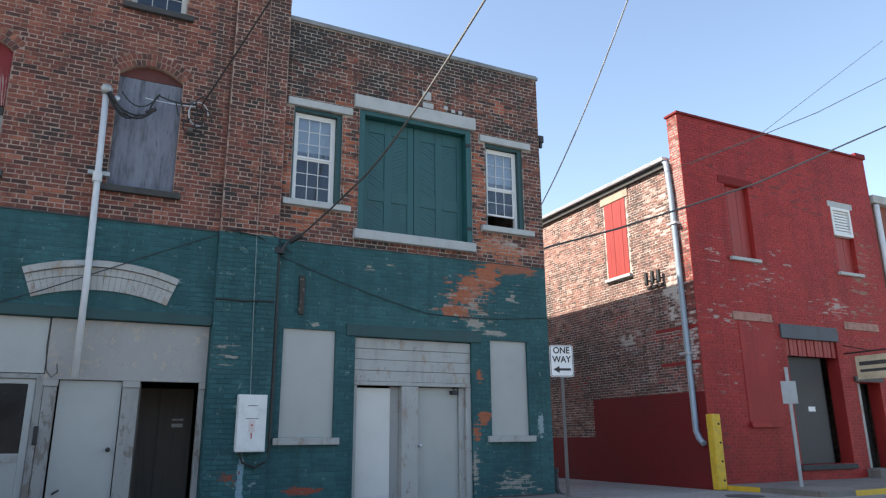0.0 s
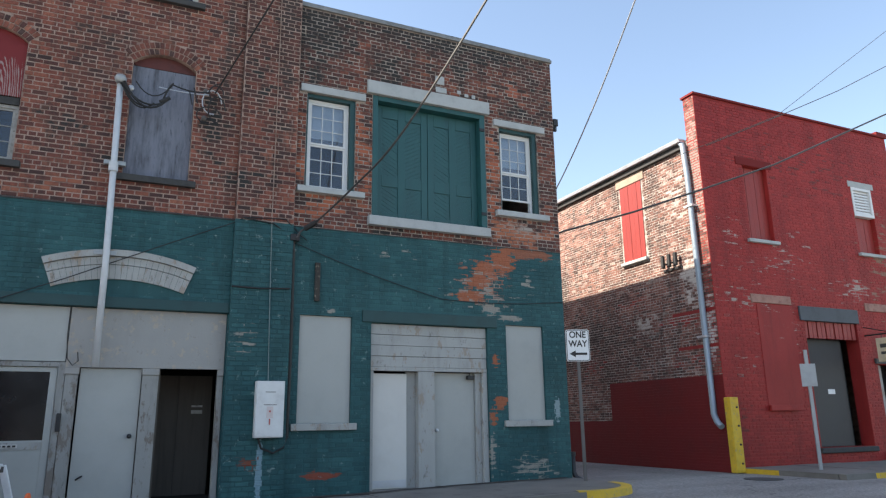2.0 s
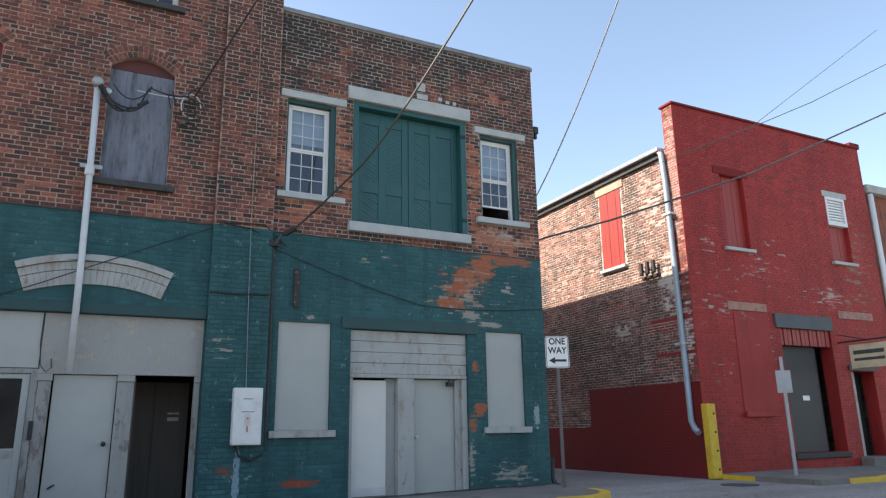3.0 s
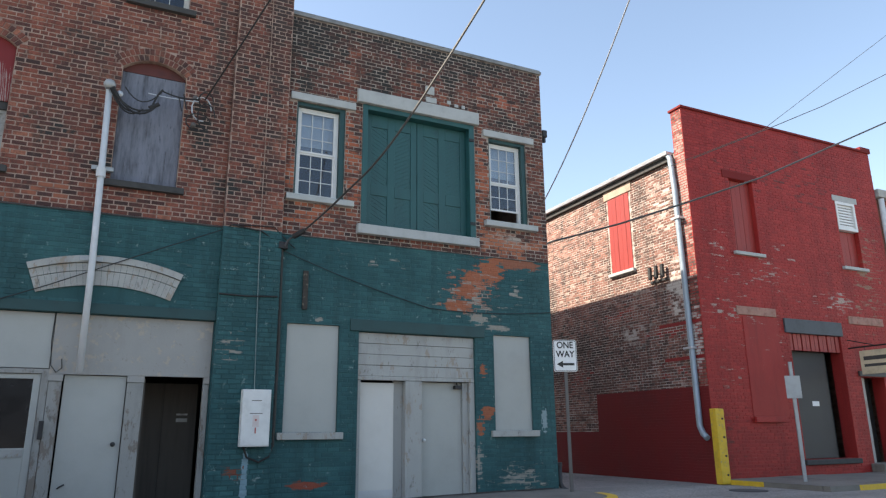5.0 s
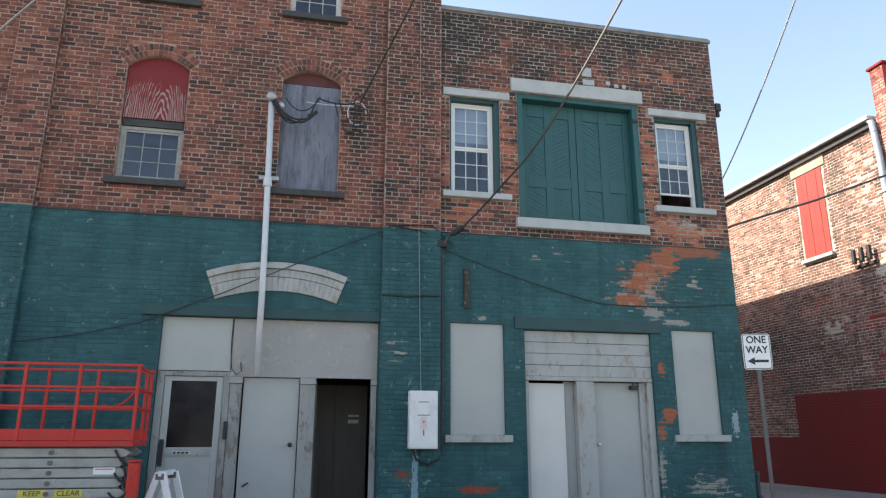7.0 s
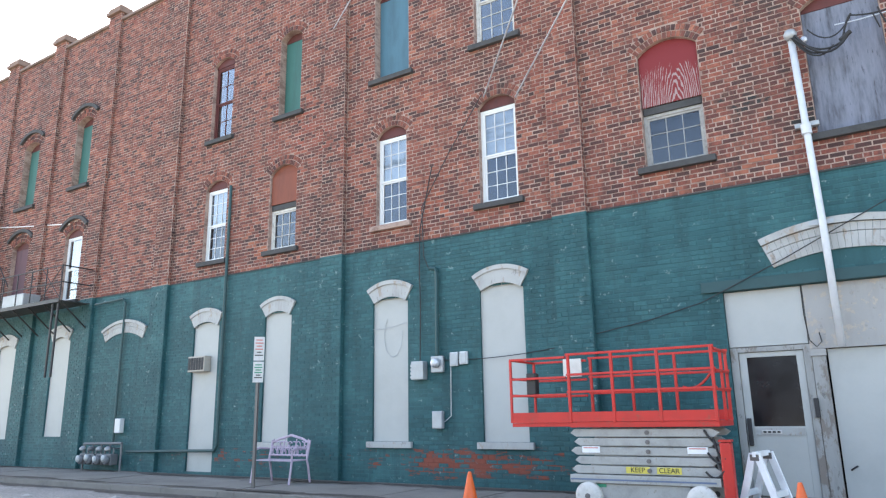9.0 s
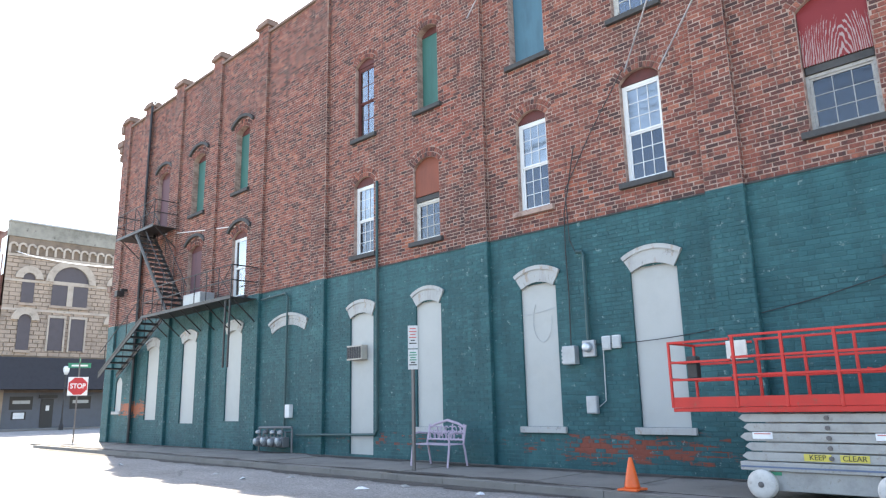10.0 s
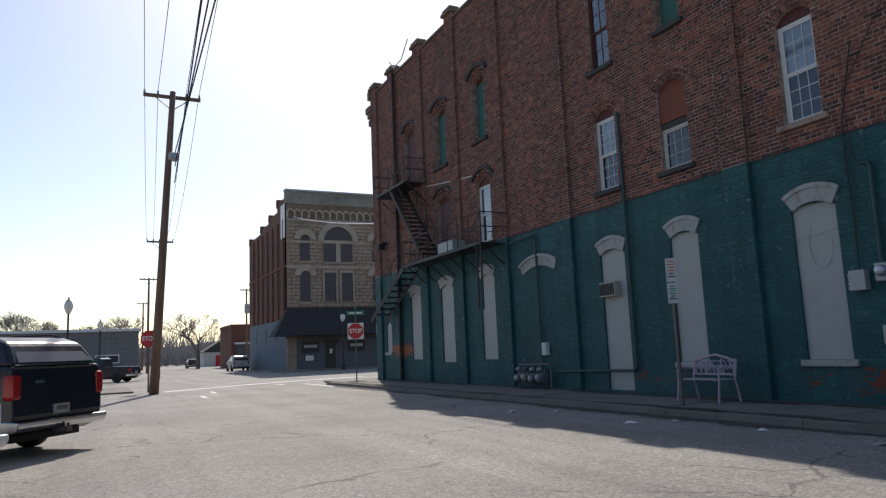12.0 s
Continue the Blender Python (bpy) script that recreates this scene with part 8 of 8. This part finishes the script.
        lofted([(-2.25, belt + 0.06), (-2.3, H - 0.1), (-3.15, H - 0.1), (-3.55, belt + 0.06)], [w * 0.91, w * 0.79, w * 0.79, w * 0.91], "side_window", CAR_GLASS, c, 0.01)
    part("belt_trim", Shape().box(-0.085, -0.012, -w * 0.86, w * 0.86, belt - 0.006, belt + 0.015), CHROME, c, "chrome trim strip")
    bp = part("bumper", Shape().prism([(-0.32, 0.38), (0.04, 0.40), (0.10, 0.46), (0.10, 0.54), (-0.32, 0.56)], -w * 0.96, w * 0.96), CHROME if kind != "suv" or paint is CAR_NAVY else paint, c, "rear bumper", 0.02)
    inset = w * (0.985 if paint is CAR_NAVY else 0.86)
    for s in (-1, 1):
        part("tail_light", Shape().box(-0.18, 0.012, s * inset - 0.17 * (s > 0), s * inset + 0.17 * (s < 0), belt * 0.63, belt * 0.90), TAIL, c, "red tail light", 0.05)
        for x in (-0.95 - 0.3 * (belt > 1.2), -L + 0.92):
            t = part("wheel", Shape().lathe([(0.20, -0.10), (0.32, -0.10), (0.35, -0.06), (0.35, 0.06), (0.32, 0.10), (0.20, 0.10)], (0, 0, 0), 22, pose(x, s * (w - 0.10), 0.35, 90, 0, 0)), TYRE, c, smooth=True)
            part("rim", Shape().lathe([(0.001, -0.05), (0.20, -0.085), (0.20, 0.085), (0.001, 0.05)], (0, 0, 0), 14, pose(x, s * (w - 0.10), 0.35, 90, 0, 0)), CHROME, t)
    pt = part("number_plate", Shape().box(-0.01, 0.02, -0.16, 0.16, 0.60, 0.74), LIFT_GREY, c, "pale plate, unreadable")
    part("plate_bar", Shape().box(0.0205, 0.024, -0.11, 0.11, 0.65, 0.71), STEEL, pt)
    part("underbody", Shape().box(-L * 0.9, -0.22, -w * 0.72, w * 0.72, 0.24, 0.36), TYRE, c)
    part("hitch", Shape().box(-0.1, 0.16, -0.05, 0.05, 0.33, 0.40).lathe([(0.001, 0.0), (0.025, 0.02), (0.025, 0.04), (0.001, 0.06)], (0.13, 0, 0.40), 8), STEEL, c)
    part("tailgate_badge", Shape().box(-0.035, -0.02, -0.5, -0.32, belt * 0.8, belt * 0.8 + 0.04), CHROME, c)
    part("tailgate_handle", Shape().box(-0.055, -0.025, -0.12, 0.12, belt - 0.11, belt - 0.06), paint, c)
    return c


car("sport_utility_car", "dark navy sport utility car with chrome bumper", (-12.45, -11.74, -0.1), 53, CAR_NAVY, 5.3, 1.74, 1.90, belt=1.32)
car("white_car", "white car parked at the kerb side", (-9.35, -12.74, -0.1), 52, CAR_WHITE, 4.5, 1.45, 1.75)
car("pickup_truck", "dark pickup truck parked by the lamp", (-53.5, -8.95, -0.1), 66, CAR_NAVY, 5.2, 1.7, 1.85, "pickup")
car("hatchback", "silver car parked by the corner building", (-74.0, 1.75, -0.1), 0, CAR_SILVER, 4.4, 1.55, 1.8)
car("hatchback", "dark car far down the street", (-118.0, 2.2, -0.1), 0, CAR_NAVY, 4.4, 1.5, 1.8)
st2 = thing("stop_sign", "red stop sign partly behind the timber pole", "road sign", (-33.0, -9.35, -0.1), 66)
part("post", Shape().box(-0.03, 0.03, -0.02, 0.02, 0, 2.6), STEEL, st2)
rd = part("sign_plate", Shape().prism(octo, -0.036, -0.031), SIGN_RED, st2)
words("STOP", 0.28, SIGN_WHITE, rd, (0, -0.038, 2.275), thick=0.001, squeeze=0.85, bold=0.006)

# ---- road marks, litter ----
bend = Shape()
line = [(-32.8 - 4.8 * math.sin(radians(90 * k / 12)), -8.75 + 10.6 * k / 12) for k in range(13)]
bend.raw([(x + d, y, z) for x, y in line for d, z in ((-0.24, -0.0955), (0.24, -0.0955))], [(2 * k, 2 * k + 1, 2 * k + 3, 2 * k + 2) for k in range(12)])
setting("road_marking", bend, LINE_WHITE, "worn white line sweeping across the junction", "road marking")
for x0, y0, w in ((-27.2, -8.0, 1.5), (-30.2, -7.25, 1.4), (-34.2, -3.7, 1.3), (-32.7, -2.75, 6.2)):
    setting("road_marking", Shape().box(x0, x0 + w, y0, y0 + 0.12, -0.099, -0.096), LINE_WHITE, "broken worn white road line", "road marking")
setting("pavement_cross", Shape().box(-33.0, -30.25, -1.7, 14.0, -0.2, -0.03), CONCRETE, "concrete pavement along the cross street", "pavement", 0.01)
setting("pavement_far", Shape().box(-61.8, -57.5, 2.0, 25.0, -0.2, 0.0), CONCRETE, "concrete pavement before the stone building", "pavement", 0.01)
setting("pavement_lot", Shape().box(-40.0, -33.5, -18.0, -9.9, -0.2, -0.03), CONCRETE, "concrete corner pavement by the timber pole", "pavement", 0.01)
rnd = random.Random(9)
for k in range(9):
    x, y = -rnd.uniform(5, 20), -rnd.uniform(2.7, 4.0)
    w, d = rnd.uniform(0.05, 0.14), rnd.uniform(0.04, 0.08)
    s = Shape().raw([(-w, -d, 0.004), (w, -d * 0.7, 0.012), (w * 0.9, d, 0.006), (-w * 0.8, d, 0.03), (0, 0, 0.045)], [(0, 1, 4), (1, 2, 4), (2, 3, 4), (3, 0, 4), (0, 3, 2, 1)])
    p = part("litter", s, SIGN_WHITE if k % 2 else LIFT_GREY)
    p.matrix_world = pose(x, y, level(x), 0, 0, rnd.uniform(0, 360))
    tagged(p, "scrap of pale litter on the road", "litter", "scraps of litter")
setting("manhole", Shape().lathe([(0.36, 0.0), (0.36, 0.012), (0.30, 0.016), (0.001, 0.016)], (11.3, -1.3, level(11.3)), 24), SILL_DARK, "iron drain cover at the alley mouth", "drain cover")

# ---- the nearest bricks, one by one ----
single_bricks(near[:300], (0, 0, 0), (1, 0, 0), (0, -1, 0), BRICK, wu)
if len(near) > 300:
    brick_field("bricks", near[300:], (0, 0, 0), (1, 0, 0), (0, -1, 0), BRICK, wu)
single_bricks(bare_right_near, (0, 0, 0), (1, 0, 0), (0, -1, 0), BRICK_DARK, ru)
single_bricks(teal_near, (0, 0, 0), (1, 0, 0), (0, -1, 0), TEAL, wl, 0.0045)
single_bricks(teal_right_near, (0, 0, 0), (1, 0, 0), (0, -1, 0), TEAL, rl, 0.0045)
